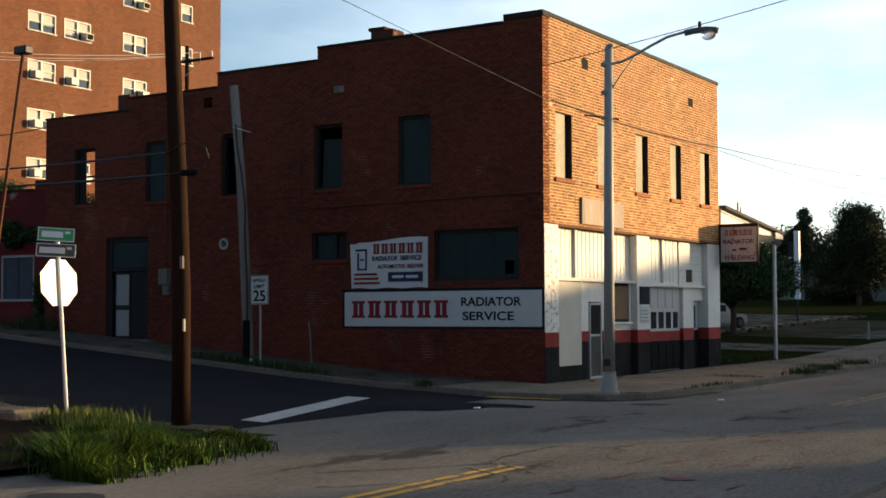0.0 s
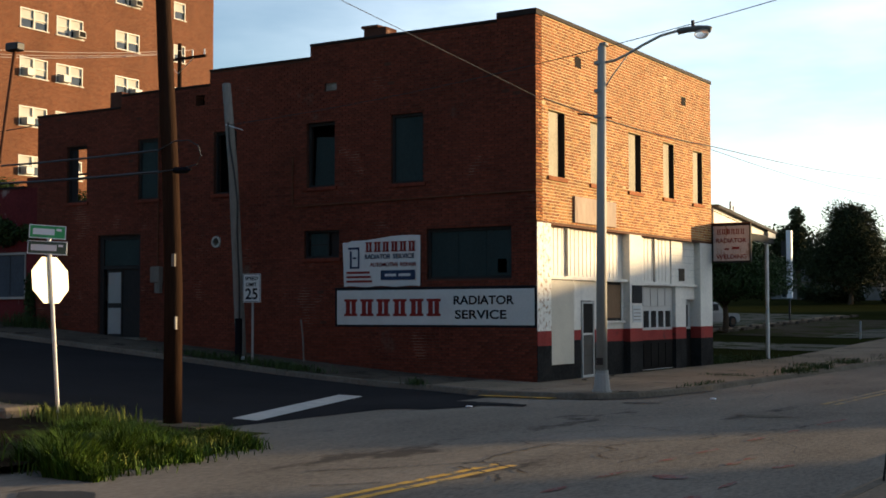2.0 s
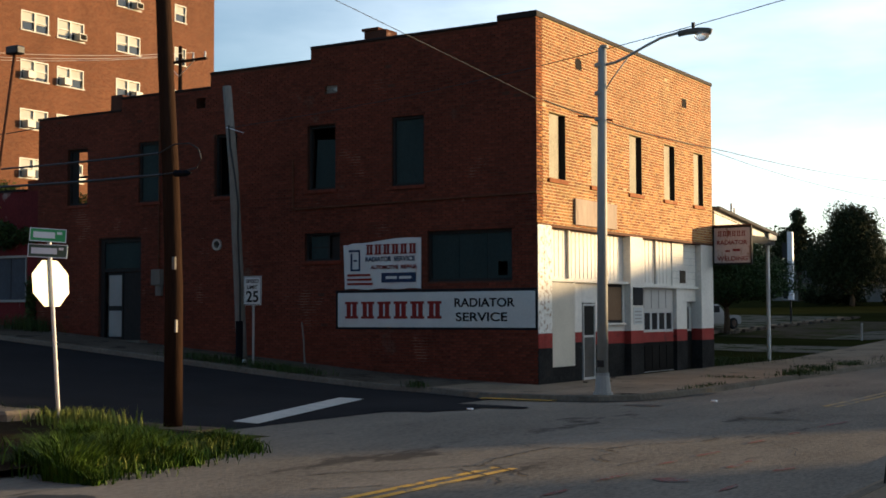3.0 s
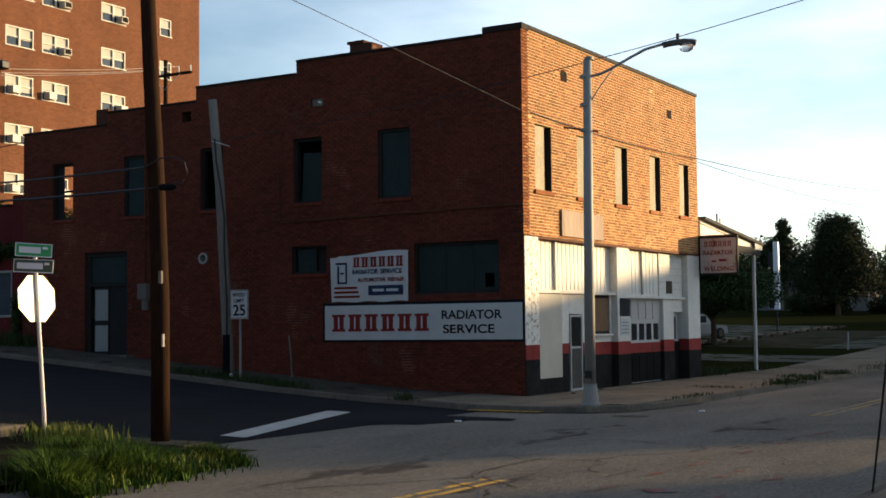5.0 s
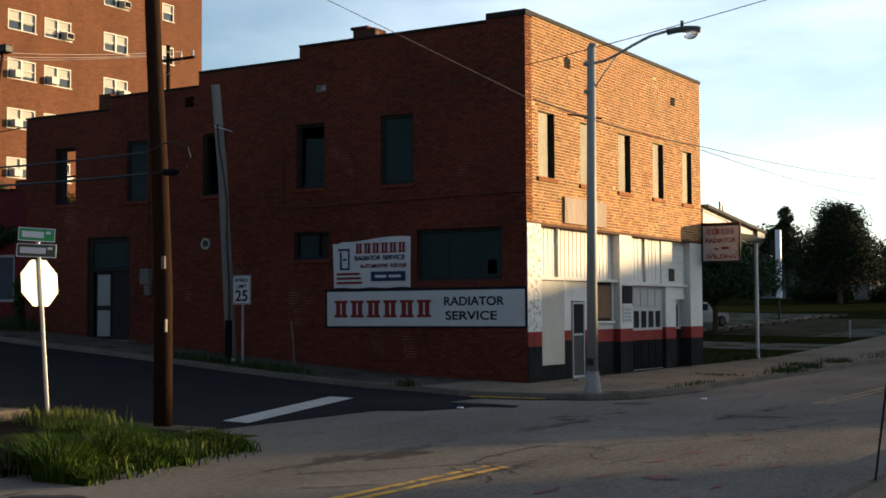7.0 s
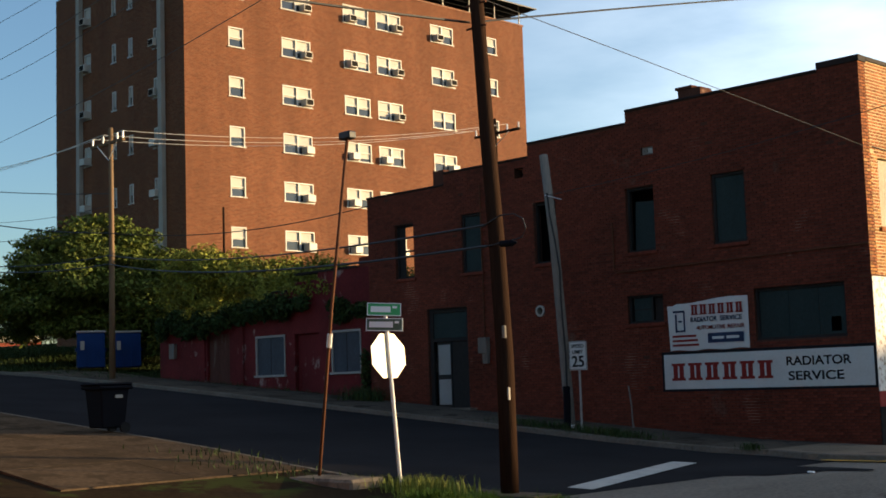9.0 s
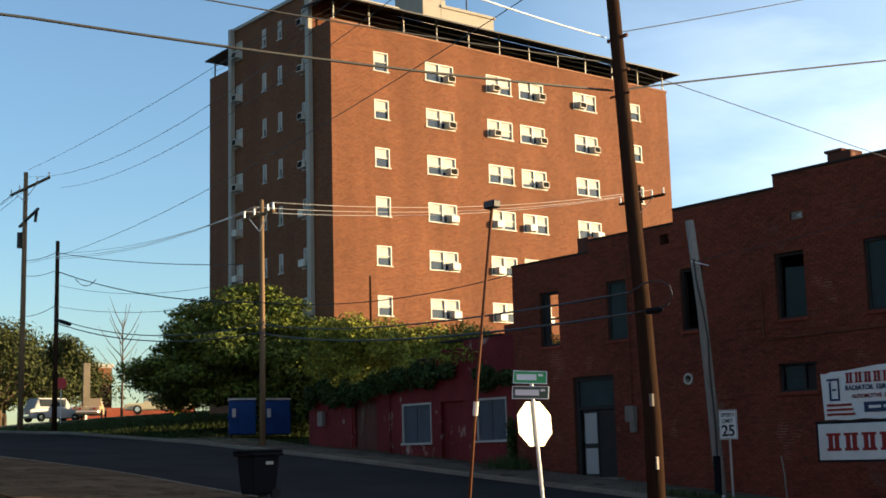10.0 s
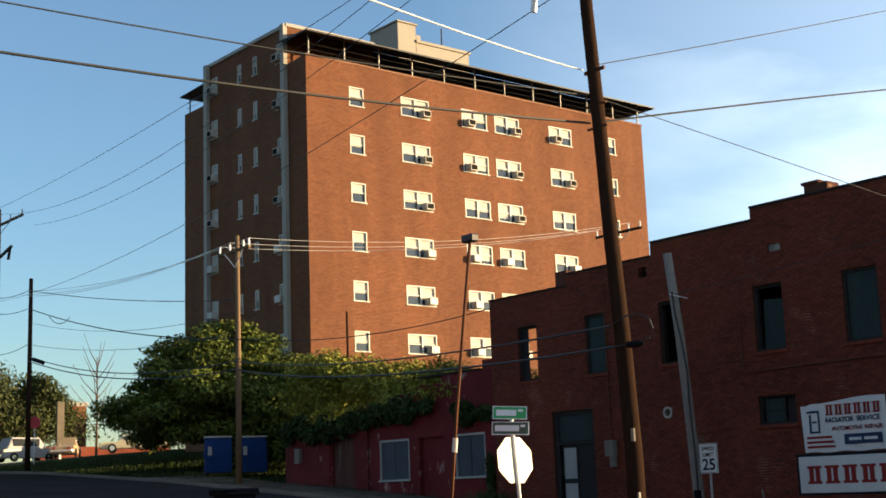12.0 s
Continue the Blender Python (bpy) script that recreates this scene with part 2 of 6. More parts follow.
M["sign_white"] = material("painted sign ground", (0.47, 0.485, 0.46), 0.7, var=0.12, stain=1.6, tint=(0.50, 0.49, 0.47), tint_at=0.66)
M["sign_red"] = material("faded red lettering", (0.19, 0.022, 0.018), 0.75, var=0.2, grain=25)
M["sign_black"] = material("black lettering", (0.008, 0.009, 0.012), 0.7)
M["sign_blue"] = material("navy lettering", (0.02, 0.035, 0.075), 0.7)
M["sign_rusty"] = material("rust-streaked white sign sheet", (0.46, 0.40, 0.37), 0.7, var=0.25, stain=2.5, stretch=(1, 1, 0.35), tint=(0.24, 0.15, 0.11), tint_at=0.57)
M["banner"] = material("vinyl banner", (0.47, 0.485, 0.47), 0.45, var=0.08, stain=1.5)
M["wood_pole"] = material("weathered utility pole", (0.027, 0.0155, 0.0105), 0.9, var=0.4, grain=40, stretch=(1, 1, 0.08), bump=0.6, bump_scale=40)
M["grey_pole"] = material("silvery old pole timber", (0.17, 0.155, 0.135), 0.9, var=0.35, grain=40, stretch=(1, 1, 0.08), bump=0.6, bump_scale=40)
M["tan_pole"] = material("tan utility pole", (0.15, 0.10, 0.06), 0.9, var=0.3, grain=40, stretch=(1, 1, 0.08), bump=0.4, bump_scale=40)
M["lamp_pole"] = material("galvanised lamp pole", (0.28, 0.27, 0.245), 0.65, 0.1, var=0.15, stretch=(1, 1, 0.2))
M["lamp_head"] = material("dull grey lamp housing", (0.09, 0.088, 0.082), 0.6, 0.1, var=0.2)
M["galv"] = material("galvanised steel", (0.5, 0.5, 0.5), 0.45, 0.6, var=0.15)
M["rust"] = material("rusty steel", (0.10, 0.042, 0.022), 0.85, 0.2, var=0.4)
M["sign_back"] = material("bare aluminium sign back", (0.80, 0.76, 0.60), 0.55, 0.15, var=0.08)
M["green_sign"] = material("green street sign", (0.05, 0.36, 0.12), 0.5, var=0.1)
M["olive_sign"] = material("faded green street sign", (0.06, 0.10, 0.07), 0.5, var=0.1)
M["bright_white"] = material("reflective white", (0.8, 0.8, 0.8), 0.5, var=0.05)
M["black_metal"] = material("black metal", (0.015, 0.015, 0.016), 0.5, 0.3)
M["wire"] = material("black cable", (0.012, 0.012, 0.012), 0.6, var=0.1, bump=0)
M["pale_wire"] = material("bare aluminium cable", (0.45, 0.43, 0.40), 0.5, 0.4, var=0.1, bump=0)
M["bin"] = material("black plastic", (0.006, 0.0065, 0.009), 0.75, var=0.2, spec=0.05)
M["blue_plastic"] = material("blue plastic", (0.005, 0.026, 0.10), 0.72, var=0.2)
M["tower_white"] = material("white window frame", (0.40, 0.38, 0.335), 0.5, var=0.06)
M["stone"] = material("limestone trim", (0.30, 0.28, 0.245), 0.8, var=0.15)
M["beige"] = material("beige rendered penthouse", (0.27, 0.245, 0.205), 0.8, var=0.12)
M["glass"] = material("window glass", (0.022, 0.028, 0.034), 0.08, var=0.1, bump=0, spec=0.6)
M["blind"] = material("white roller blind", (0.40, 0.385, 0.34), 0.8, var=0.08)
M["leaf"] = material("broad green leaves", (0.074, 0.092, 0.016), 0.6, var=0.45, grain=3, stain=0.5, island=1.0, bump=0, spec=0.08)
M["leaf_west"] = material("dusty street-tree leaves", (0.046, 0.054, 0.017), 0.6, var=0.45, grain=3, stain=0.5, island=1.0, bump=0, spec=0.08)
M["leaf_dark"] = material("dark green leaves", (0.03, 0.05, 0.015), 0.6, var=0.45, grain=3, stain=0.5, island=1.0, bump=0, spec=0.08)
M["leaf_yellow"] = material("yellow-green vine leaves", (0.145, 0.155, 0.024), 0.6, var=0.45, grain=3, stain=0.5, island=1.0, bump=0, spec=0.08)
M["leaf_far"] = material("far foliage", (0.028, 0.034, 0.014), 0.8, var=0.4, grain=3, stain=0.5, island=1.0, bump=0, spec=0.08)
M["bark"] = material("grey-brown bark", (0.09, 0.065, 0.045), 0.95, var=0.35, stretch=(1, 1, 0.2), bump=0.6, bump_scale=30)
M["blade"] = material("tall roadside grass", (0.040, 0.072, 0.007), 0.6, var=0.5, grain=3, stain=0.6, island=1.0, bump=0, spec=0.08)
M["dry_blade"] = material("dry grass", (0.15, 0.17, 0.035), 0.7, var=0.4, grain=3, island=1.0, bump=0, spec=0.08)
M["car_cream"] = material("cream car paint", (0.6, 0.54, 0.36), 0.25, var=0.05, bump=0)
M["car_white"] = material("white car paint", (0.30, 0.30, 0.30), 0.25, var=0.05, bump=0)
M["car_tan"] = material("tan truck paint", (0.42, 0.30, 0.17), 0.3, var=0.05, bump=0)
M["tyre"] = material("tyre rubber", (0.015, 0.015, 0.015), 0.8)
M["chrome"] = material("chrome", (0.75, 0.75, 0.75), 0.15, 1.0, var=0.05, bump=0)
M["tail_red"] = material("red lamp lens", (0.35, 0.02, 0.02), 0.2, bump=0)
M["stop_red"] = material("red sign face", (0.40, 0.02, 0.025), 0.5)
M["shingle"] = material("grey shingles", (0.10, 0.095, 0.09), 0.9, var=0.3)
M["far_wall"] = material("far painted wall", (0.22, 0.19, 0.16), 0.85)
M["lamp_glass"] = material("lamp glass", (0.85, 0.84, 0.80), 0.12, var=0.1, bump=0.6, bump_scale=25)
M["lamp_glass"].node_tree.nodes["Principled BSDF"].inputs["Transmission Weight"].default_value = 0.75
M["shadow_wall"] = material("plain brown wall colour", (0.22, 0.12, 0.08), 0.9, var=0.3)


# ---- builders ----
def clean(me, mat, smooth=False):
    if mat:
        me.materials.append(mat)
    if smooth:
        me.shade_smooth()
    return me


def part(name, bm, mat, parent=None, label="", smooth=False):
    """One mesh object out of a bmesh, under a thing or a part."""
    me = bpy.data.meshes.new(name)
    bmesh.ops.recalc_face_normals(bm, faces=bm.faces)
    bm.to_mesh(me)
    bm.free()
    ob = new(name, clean(me, mat, smooth))
    if parent:
        ob.parent = parent
    return tagged(ob, label=label)


def raw(name, verts, faces, mat, parent=None, label=""):
    me = bpy.data.meshes.new(name)
    me.from_pydata(verts, [], faces)
    me.update()
    ob = new(name, clean(me, mat))
    if parent:
        ob.parent = parent
    return tagged(ob, label=label)


def share(ob, name, parent, m):
    """Another object on the same mesh, at the pose m under parent."""
    c = new(name, ob.data)
    c.parent = parent
    c.matrix_local = m
    return c


def thing(name, label, category, group="", at=(0, 0, 0), kind=""):
    e = new(name)
    e.location = at
    e.empty_display_size = 0.2
    return tagged(e, label, category, group, kind)


def box(bm, x0, x1, y0, y1, z0, z1, bevel=0.0):
    vs = [bm.verts.new((x, y, z)) for x in (x0, x1) for y in (y0, y1) for z in (z0, z1)]
    fs = [bm.faces.new([vs[i] for i in f]) for f in
          ((0, 1, 3, 2), (4, 6, 7, 5), (0, 4, 5, 1), (2, 3, 7, 6), (0, 2, 6, 4), (1, 5, 7, 3))]
    if bevel:
        es = list({e for f in fs for e in f.edges})
        bmesh.ops.bevel(bm, geom=es, offset=bevel, segments=1, affect="EDGES")
    return bm


def boxes(*items, bevel=0.0):
    bm = bmesh.new()
    for i in items:
        box(bm, *i, bevel=bevel)
    return bm


def tube(bm, points, radius, sides=8, taper=None):
    """A round bar through points; taper gives the radius at the end."""
    pts = [Vector(p) for p in points]
    rings = []
    for i, p in enumerate(pts):
        d = (pts[min(i + 1, len(pts) - 1)] - pts[max(i - 1, 0)]).normalized()
        up = Vector((0, 0, 1)) if abs(d.z) < 0.95 else Vector((1, 0, 0))
        a = d.cross(up).normalized()
        b = d.cross(a)
        r = radius if taper is None else radius + (taper - radius) * i / (len(pts) - 1)
        rings.append([bm.verts.new(p + (a * math.cos(2 * math.pi * k / sides) + b * math.sin(2 * math.pi * k / sides)) * r)
                      for k in range(sides)])
    for q, w in zip(rings, rings[1:]):
        for k in range(sides):
            bm.faces.new((q[k], q[(k + 1) % sides], w[(k + 1) % sides], w[k]))
    bm.faces.new(rings[0][::-1])
    bm.faces.new(rings[-1])
    return bm


def tubes(*bars, sides=8):
    """Several round bars: each (points, radius) or (points, radius, sides, end radius)."""
    bm = bmesh.new()
    for b in bars:
        tube(bm, *(b if len(b) > 2 else (*b, sides)))
    return bm


def sag(a, b, drop, n=14):
    """Points of a hanging cable between a and b."""
    a, b = Vector(a), Vector(b)
    return [a.lerp(b, i / n) - Vector((0, 0, drop * 4 * (i / n) * (1 - i / n))) for i in range(n + 1)]


def wall_mesh(u0, u1, v0, tops, holes, thick, to3d):
    """A wall with openings right through it. tops: (u, v) steps of its top edge; holes: (u0, u1, v0, v1)."""
    us = sorted({u0, u1, *[t[0] for t in tops if u0 < t[0] < u1], *[h[0] for h in holes], *[h[1] for h in holes]})
    vs = sorted({v0, *[t[1] for t in tops], *[h[2] for h in holes], *[h[3] for h in holes]})

    def top(u):
        return [t[1] for t in tops if t[0] <= u][-1]

    def solid(i, j):
        if not (0 <= i < len(us) - 1 and 0 <= j < len(vs) - 1):
            return False
        u, v = (us[i] + us[i + 1]) / 2, (vs[j] + vs[j + 1]) / 2
        return v < top(u) and not any(h[0] < u < h[1] and h[2] < v < h[3] for h in holes)
    bm = bmesh.new()
    cache = {}

    def vert(i, j, k):
        if (i, j, k) not in cache:
            cache[i, j, k] = bm.verts.new(to3d(us[i], vs[j], thick * k))
        return cache[i, j, k]
    for i in range(len(us) - 1):
        for j in range(len(vs) - 1):
            if not solid(i, j):
                continue
            for k in (0, 1):
                bm.faces.new((vert(i, j, k), vert(i + 1, j, k), vert(i + 1, j + 1, k), vert(i, j + 1, k)))
            for di, dj, a, b in ((-1, 0, (i, j), (i, j + 1)), (1, 0, (i + 1, j), (i + 1, j + 1)),
                                 (0, -1, (i, j), (i + 1, j)), (0, 1, (i, j + 1), (i + 1, j + 1))):
                if not solid(i + di, j + dj):
                    bm.faces.new((vert(*a, 0), vert(*b, 0), vert(*b, 1), vert(*a, 1)))
    return bm


# ---- ground ----
PROFILE = [(-900, 4.2), (-110, 4.2), (-76, 3.9), (-64, 3.45), (-51, 2.7), (-41, 1.95), (-36, 1.55), (-31, 1.13), (-26, 0.72),
           (-21, 0.3), (-18, 0.09), (-15.2, 0.0), (900, 0.0)]


def land(x, y):
    """Height of the pavement level at a place."""
    for (xa, za), (xb, zb) in zip(PROFILE, PROFILE[1:]):
        if xa <= x <= xb:
            z = za + (zb - za) * (x - xa) / (xb - xa)
            break
    f = min(1, max(0.25, 1 - (y - 34) / 16 * 0.75))
    f = 1 - (1 - f) * min(1, max(0, (x + 64) / 16))
    far_rise = min(1, max(0, (-x - 48) / 14)) * min(1.5, max(0, (y - 27.5) * 0.085))
    south_lift = 0.22 * min(1, max(0, (-17 - x) / 5)) * min(1, max(0, (x + 44) / 10)) * min(1, max(0, (19 - y) / 4))
    return z * f + min(3.4, max(0, (y - 50) * 0.0265)) + far_rise + south_lift


XS = [-900, -500, -300, -200, -150, -110, -90, -76, -70, -64, -58, -51, -46, -41, -36, -31, -28, -26, -23, -21, -19.5, -18, -16.5, -15.2]
YS_N = [34, 38, 42, 46, 50, 56, 64, 72, 78, 86, 96, 110, 130, 160, 220, 400, 900]


def sheet(name, xs, ys, off, mat, label, category, skirt=0.0):
    verts = [(x, y, land(x, y) + off) for x in xs for y in ys]
    n = len(ys)
    faces = [(i * n + j, (i + 1) * n + j, (i + 1) * n + j + 1, i * n + j + 1) for i in range(len(xs) - 1) for j in range(n - 1)]
    return tagged(raw(name, verts, faces, mat), label, category, kind="structure")


KX, KN, KS = -11.5, 26.3, 15.6        # kerb lines: along the main road, north and south of the side street
sheet("ground", XS + [-8, 0, 30, 80, 200, 500, 900], [-900, -300, -80, -20, 10, 15, 21, 27] + YS_N, -0.30, M["dirt"], "bare earth reaching the horizon", "ground")
sheet("road", [-15.2, KX - 0.3, -8, -3.4], [-200, -60, -20, 0, 15, 26, 34, 50, 78, 110, 160, 300], -0.13, M["asphalt"], "worn grey asphalt main road with faded paint", "road")
sheet("side_road", [x for x in XS if x < -15] + [-14.4], [KS - 0.2, 17.5, 19, 21, KN + 0.2], -0.126, M["asphalt_new"], "dark new asphalt of the rising side street", "road")
sheet("verge_north", [x for x in XS if x < -50] + [-50, -46, -41, -36, -31, -26, -21, -18, -15.2, KX - 0.12], [KN + 0.15, 27.5, 29.3, 31.5] + YS_N, -0.03, M["lawn"], "lawn and lots north of the side street", "lawn")
sheet("verge_south", [x for x in XS if x < -12.5] + [-12.45], [-300, -80, -20, 0, 8, 12, KS - 0.15], -0.03, M["dirt"], "dry earth lot beside the side street", "earth")
sheet("pavement_east", [-3.4, 0, 6], [-200, -20, 15, 50, 60, 300], 0.0, M["concrete"], "concrete pavement across the main road", "pavement")
sheet("lot_east", [6, 12, 40, 300], [-200, -20, 15, 50, 60, 300], -0.01, M["dirt"], "plain earth lot across the main road", "earth")


# ---- the shop ----
XC, YC = -15.2, 29.3
SIDE_TOPS = [(-18.2, 8.08), (-14.48, 8.46), (-10.85, 8.87), (-7.13, 9.22), (-1.12, 9.38)]
SIDE_HOLES = [(-4.39, -3.37, 5.20, 7.07), (-7.25, -6.27, 5.24, 7.05), (-10.69, -9.81, 5.22, 7.06), (-13.74, -12.87, 5.2, 7.05),
              (-16.85, -15.95, 5.24, 7.03), (-3.27, -0.72, 2.62, 3.95), (-7.33, -6.12, 3.25, 4.05), (-15.41, -13.61, 0.9, 4.15),
              (-6.62, -6.22, 7.92, 8.14), (-11.4, -11.05, 7.9, 8.2), (-10.7, -10.42, 3.68, 3.96)]
FRONT_WINDOWS = [(0.69, 1.64), (3.21, 4.13), (5.79, 6.69), (8.42, 9.29), (10.92, 11.78)]
FRONT_HOLES = [(a, b, 5.24, 6.96) for a, b in FRONT_WINDOWS] + [(2.33, 2.55, 8.36, 8.62), (10.02, 10.24, 8.32, 8.56)]

shop = thing("brick_shop", "two-storey shade-darkened red brick repair shop with boarded windows", "shop building", at=(XC, YC, 0))
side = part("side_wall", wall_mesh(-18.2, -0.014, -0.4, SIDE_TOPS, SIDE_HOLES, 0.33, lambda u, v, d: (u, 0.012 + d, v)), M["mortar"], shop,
            "red brick wall darkened for shade, with worn mortar")
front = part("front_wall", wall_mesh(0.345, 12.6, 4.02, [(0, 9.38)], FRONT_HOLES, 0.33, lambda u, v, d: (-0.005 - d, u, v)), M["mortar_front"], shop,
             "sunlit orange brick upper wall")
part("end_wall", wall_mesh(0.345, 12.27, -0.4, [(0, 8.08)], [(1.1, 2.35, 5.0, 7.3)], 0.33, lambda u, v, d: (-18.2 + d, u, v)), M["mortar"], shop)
part("rear_wall", wall_mesh(-18.2, -0.345, -0.4, SIDE_TOPS, [], 0.33, lambda u, v, d: (u, 12.6 - d, v)), M["mortar"], shop)
part("roof", boxes((-7.13, -0.35, 0.35, 12.27, 8.55, 8.65), (-14.4, -7.13, 0.35, 12.27, 8.1, 8.2), bevel=0), M["roof"], shop, "flat tar roof")
# near-black screens added behind the side windows to make the rooms look unlit
part("room_dark_screen", boxes((-14.2, -0.9, 1.3, 1.36, 4.6, 8.1), (-14.2, -0.9, 1.3, 1.36, -0.3, 4.4)), M["void"], shop, "added dark screen standing for an unlit room")
part("upper_floor", boxes((-17.8, -0.35, 0.35, 12.27, 4.45, 4.6)), M["ply"], shop, "timber upper floor")
bm = boxes((-1.12, 0.035, -0.03, 0.36, 9.29, 9.45), (-7.13, -1.12, -0.03, 0.36, 9.22, 9.29), (-10.85, -7.13, -0.03, 0.36, 8.87, 8.93),
           (-14.48, -10.85, -0.03, 0.36, 8.46, 8.52), (-18.22, -14.48, -0.03, 0.36, 8.08, 8.14), bevel=0.01)
part("coping", bm, M["coping"], shop, "dark tarred parapet coping")
# near-black boxes added behind the vents so the holes look unlit
part("vent_dark_back", boxes((-0.3, -0.2, 2.2, 2.7, 8.3, 8.5)), M["void"], shop)
part("vent_dark_back", boxes((-0.3, -0.2, 9.9, 10.4, 8.3, 8.5)), M["void"], shop)
part("coping", boxes((-0.36, 0.035, 0.36, 12.63, 9.34, 9.45), bevel=0.01), M["coping"], shop)
ch = part("chimney", boxes((-5.33, -4.6, 0.05, 0.6, 9.29, 9.52), (-5.4, -4.85, 0.02, 0.62, 9.52, 9.6), bevel=0.01), M["mortar"], shop, "low brick chimney stub")
part("chimney", boxes((-15.0, -14.5, 0.05, 0.4, 8.14, 8.62), bevel=0.01), M["mortar"], shop, "low brick chimney stub")


# ---- the apartment tower ----
TX, TY = -58.0, 38.35
tower = thing("apartment_tower", "eight-storey orange-red brick apartment tower with a roof awning", "apartment building", at=(TX, TY, 2.0))
TZ = 2.0
ROWS = [24.35 - 2.765 * i - TZ for i in range(8)]
COLS = [(2.85, 3.85, 0), (6.5, 8.58, 1), (11.1, 13.1, -1), (13.72, 15.74, 1), (18.32, 20.32, -1), (23.35, 24.4, 0)]
holes = [(a, b, z - 1.1, z) for a, b, _ in COLS for z in ROWS]
part("east_wall", wall_mesh(0, 27.1, -1.0, [(0, 25.65 - TZ)], holes, 0.3, lambda u, v, d: (-d, u, v)), M["tower_brick"], tower, "orange-red brick wall in evening sun")
LCOLS = [(-2.95, -2.33, 1), (-5.53, -5.12, 0), (-7.3, -6.88, 0), (-10.42, -9.68, 1)]
lholes = [(a, b, z - 1.1, z) for a, b, _ in LCOLS for z in ROWS]
part("south_wall", wall_mesh(-13.5, -0.3, -1.0, [(-13.5, 25.65 - TZ)], lholes, 0.3, lambda u, v, d: (u, d, v)), M["tower_brick"], tower, "shaded brick wall")
part("north_wall", boxes((-13.5, -0.3, 26.8, 27.1, -1.0, 25.65 - TZ)), M["tower_brick"], tower)
part("west_wall", boxes((-13.8, -13.5, 0, 27.1, -1.0, 25.65 - TZ)), M["tower_brick"], tower)
part("roof", boxes((-13.5, -0.3, 0.3, 26.8, 25.2 - TZ, 25.4 - TZ)), M["roof"], tower, "flat roof terrace")
part("parapet_coping", boxes((-0.34, 0.05, -0.05, 27.15, 25.65 - TZ, 25.75 - TZ)), M["shadow_wall"], tower, "thin brown coping")
# near-black block added inside so the tower rooms look unlit
part("room_dark_block", boxes((-13.0, -2.2, 2.2, 25.0, -1.0, 25.0 - TZ)), M["void"], tower, "added dark block standing for unlit rooms")


# ---- the low red building ----
low = thing("low_building", "low red-painted brick building with peeling paint", "building", at=(XC - 0.35, YC, 0))
LOW_TOPS = [(-31.2, 4.55), (-27.0, 4.62), (-25.4, 4.9), (-23.6, 5.3), (-22.2, 5.6), (-20.9, 5.85)]
LOW_HOLES = [(-24.64, -22.85, 2.27, 3.74), (-20.21, -18.62, 2.27, 3.74), (-28.02, -26.28, 1.5, 4.08), (-22.3, -20.9, 1.3, 3.72)]
part("front_wall", wall_mesh(-31.2, -17.89, 0.5, LOW_TOPS, LOW_HOLES, 0.3, lambda u, v, d: (u, 0.25 + d, v)), M["red_paint_wall"], low, "peeling dark red painted wall")
part("end_wall", boxes((-31.2, -30.9, 0.55, 9.0, 0.5, 4.5)), M["red_paint_wall"], low)
part("rear_wall", boxes((-31.2, -18.24, 9.0, 9.3, 0.5, 4.5)), M["red_paint_wall"], low)
part("roof", boxes((-30.9, -18.24, 0.55, 9.0, 4.2, 4.35)), M["roof"], low, "flat tar roof")

# added blocks across the road, out of sight, whose shadow lies over the street
nb = thing("shade_block", "added unseen block that shades the street", "building", at=(6, 82, 0))
LEAN = math.tan(radians(SUN_AZ))


def skew(bm):
    for v in bm.verts:
        v.co.x += v.co.y * LEAN
    return bm


part("wall", skew(boxes((-20, 20.5, 0, 12, -0.3, 8.4))), M["shadow_wall"], nb)
# this length is set lower so that sun reaches the corner grass
part("low_shade_wall", skew(boxes((20.6, 32.3, 0, 12, -0.3, 7.95))), M["shadow_wall"], nb)
part("roof", skew(boxes((-20.1, 20.5, -0.1, 12.1, 8.4, 8.6))), M["roof"], nb)
part("low_shade_roof", skew(boxes((20.6, 32.4, -0.1, 12.1, 7.95, 8.1))), M["roof"], nb)
# the gap left before this block lets a strip of sun onto the road
part("far_shade_wall", skew(boxes((37.0, 76, 0, 12, -0.3, 8.4))), M["shadow_wall"], nb)
part("far_shade_roof", skew(boxes((36.9, 76.1, -0.1, 12.1, 8.4, 8.6))), M["roof"], nb)
# unseen blocks added to close the street and dim sky light; last shades lot
for nx, ny, w_, d_, h_ in ((-42, -26, 28, 24, 9.0), (10, -34, 40, 22, 8.0), (16, 2, 16, 34, 7.0), (-13, 119, 40, 8, 9.0)):
    ob_ = thing("dimming_block", "added unseen block that cuts down sky light and sun", "building", "closing buildings", (nx, ny, 0))
    part("wall", boxes((0, w_, 0, d_, -0.3, h_)), M["shadow_wall"], ob_)
    part("roof", boxes((-0.2, w_ + 0.2, -0.2, d_ + 0.2, h_, h_ + 0.2)), M["roof"], ob_)


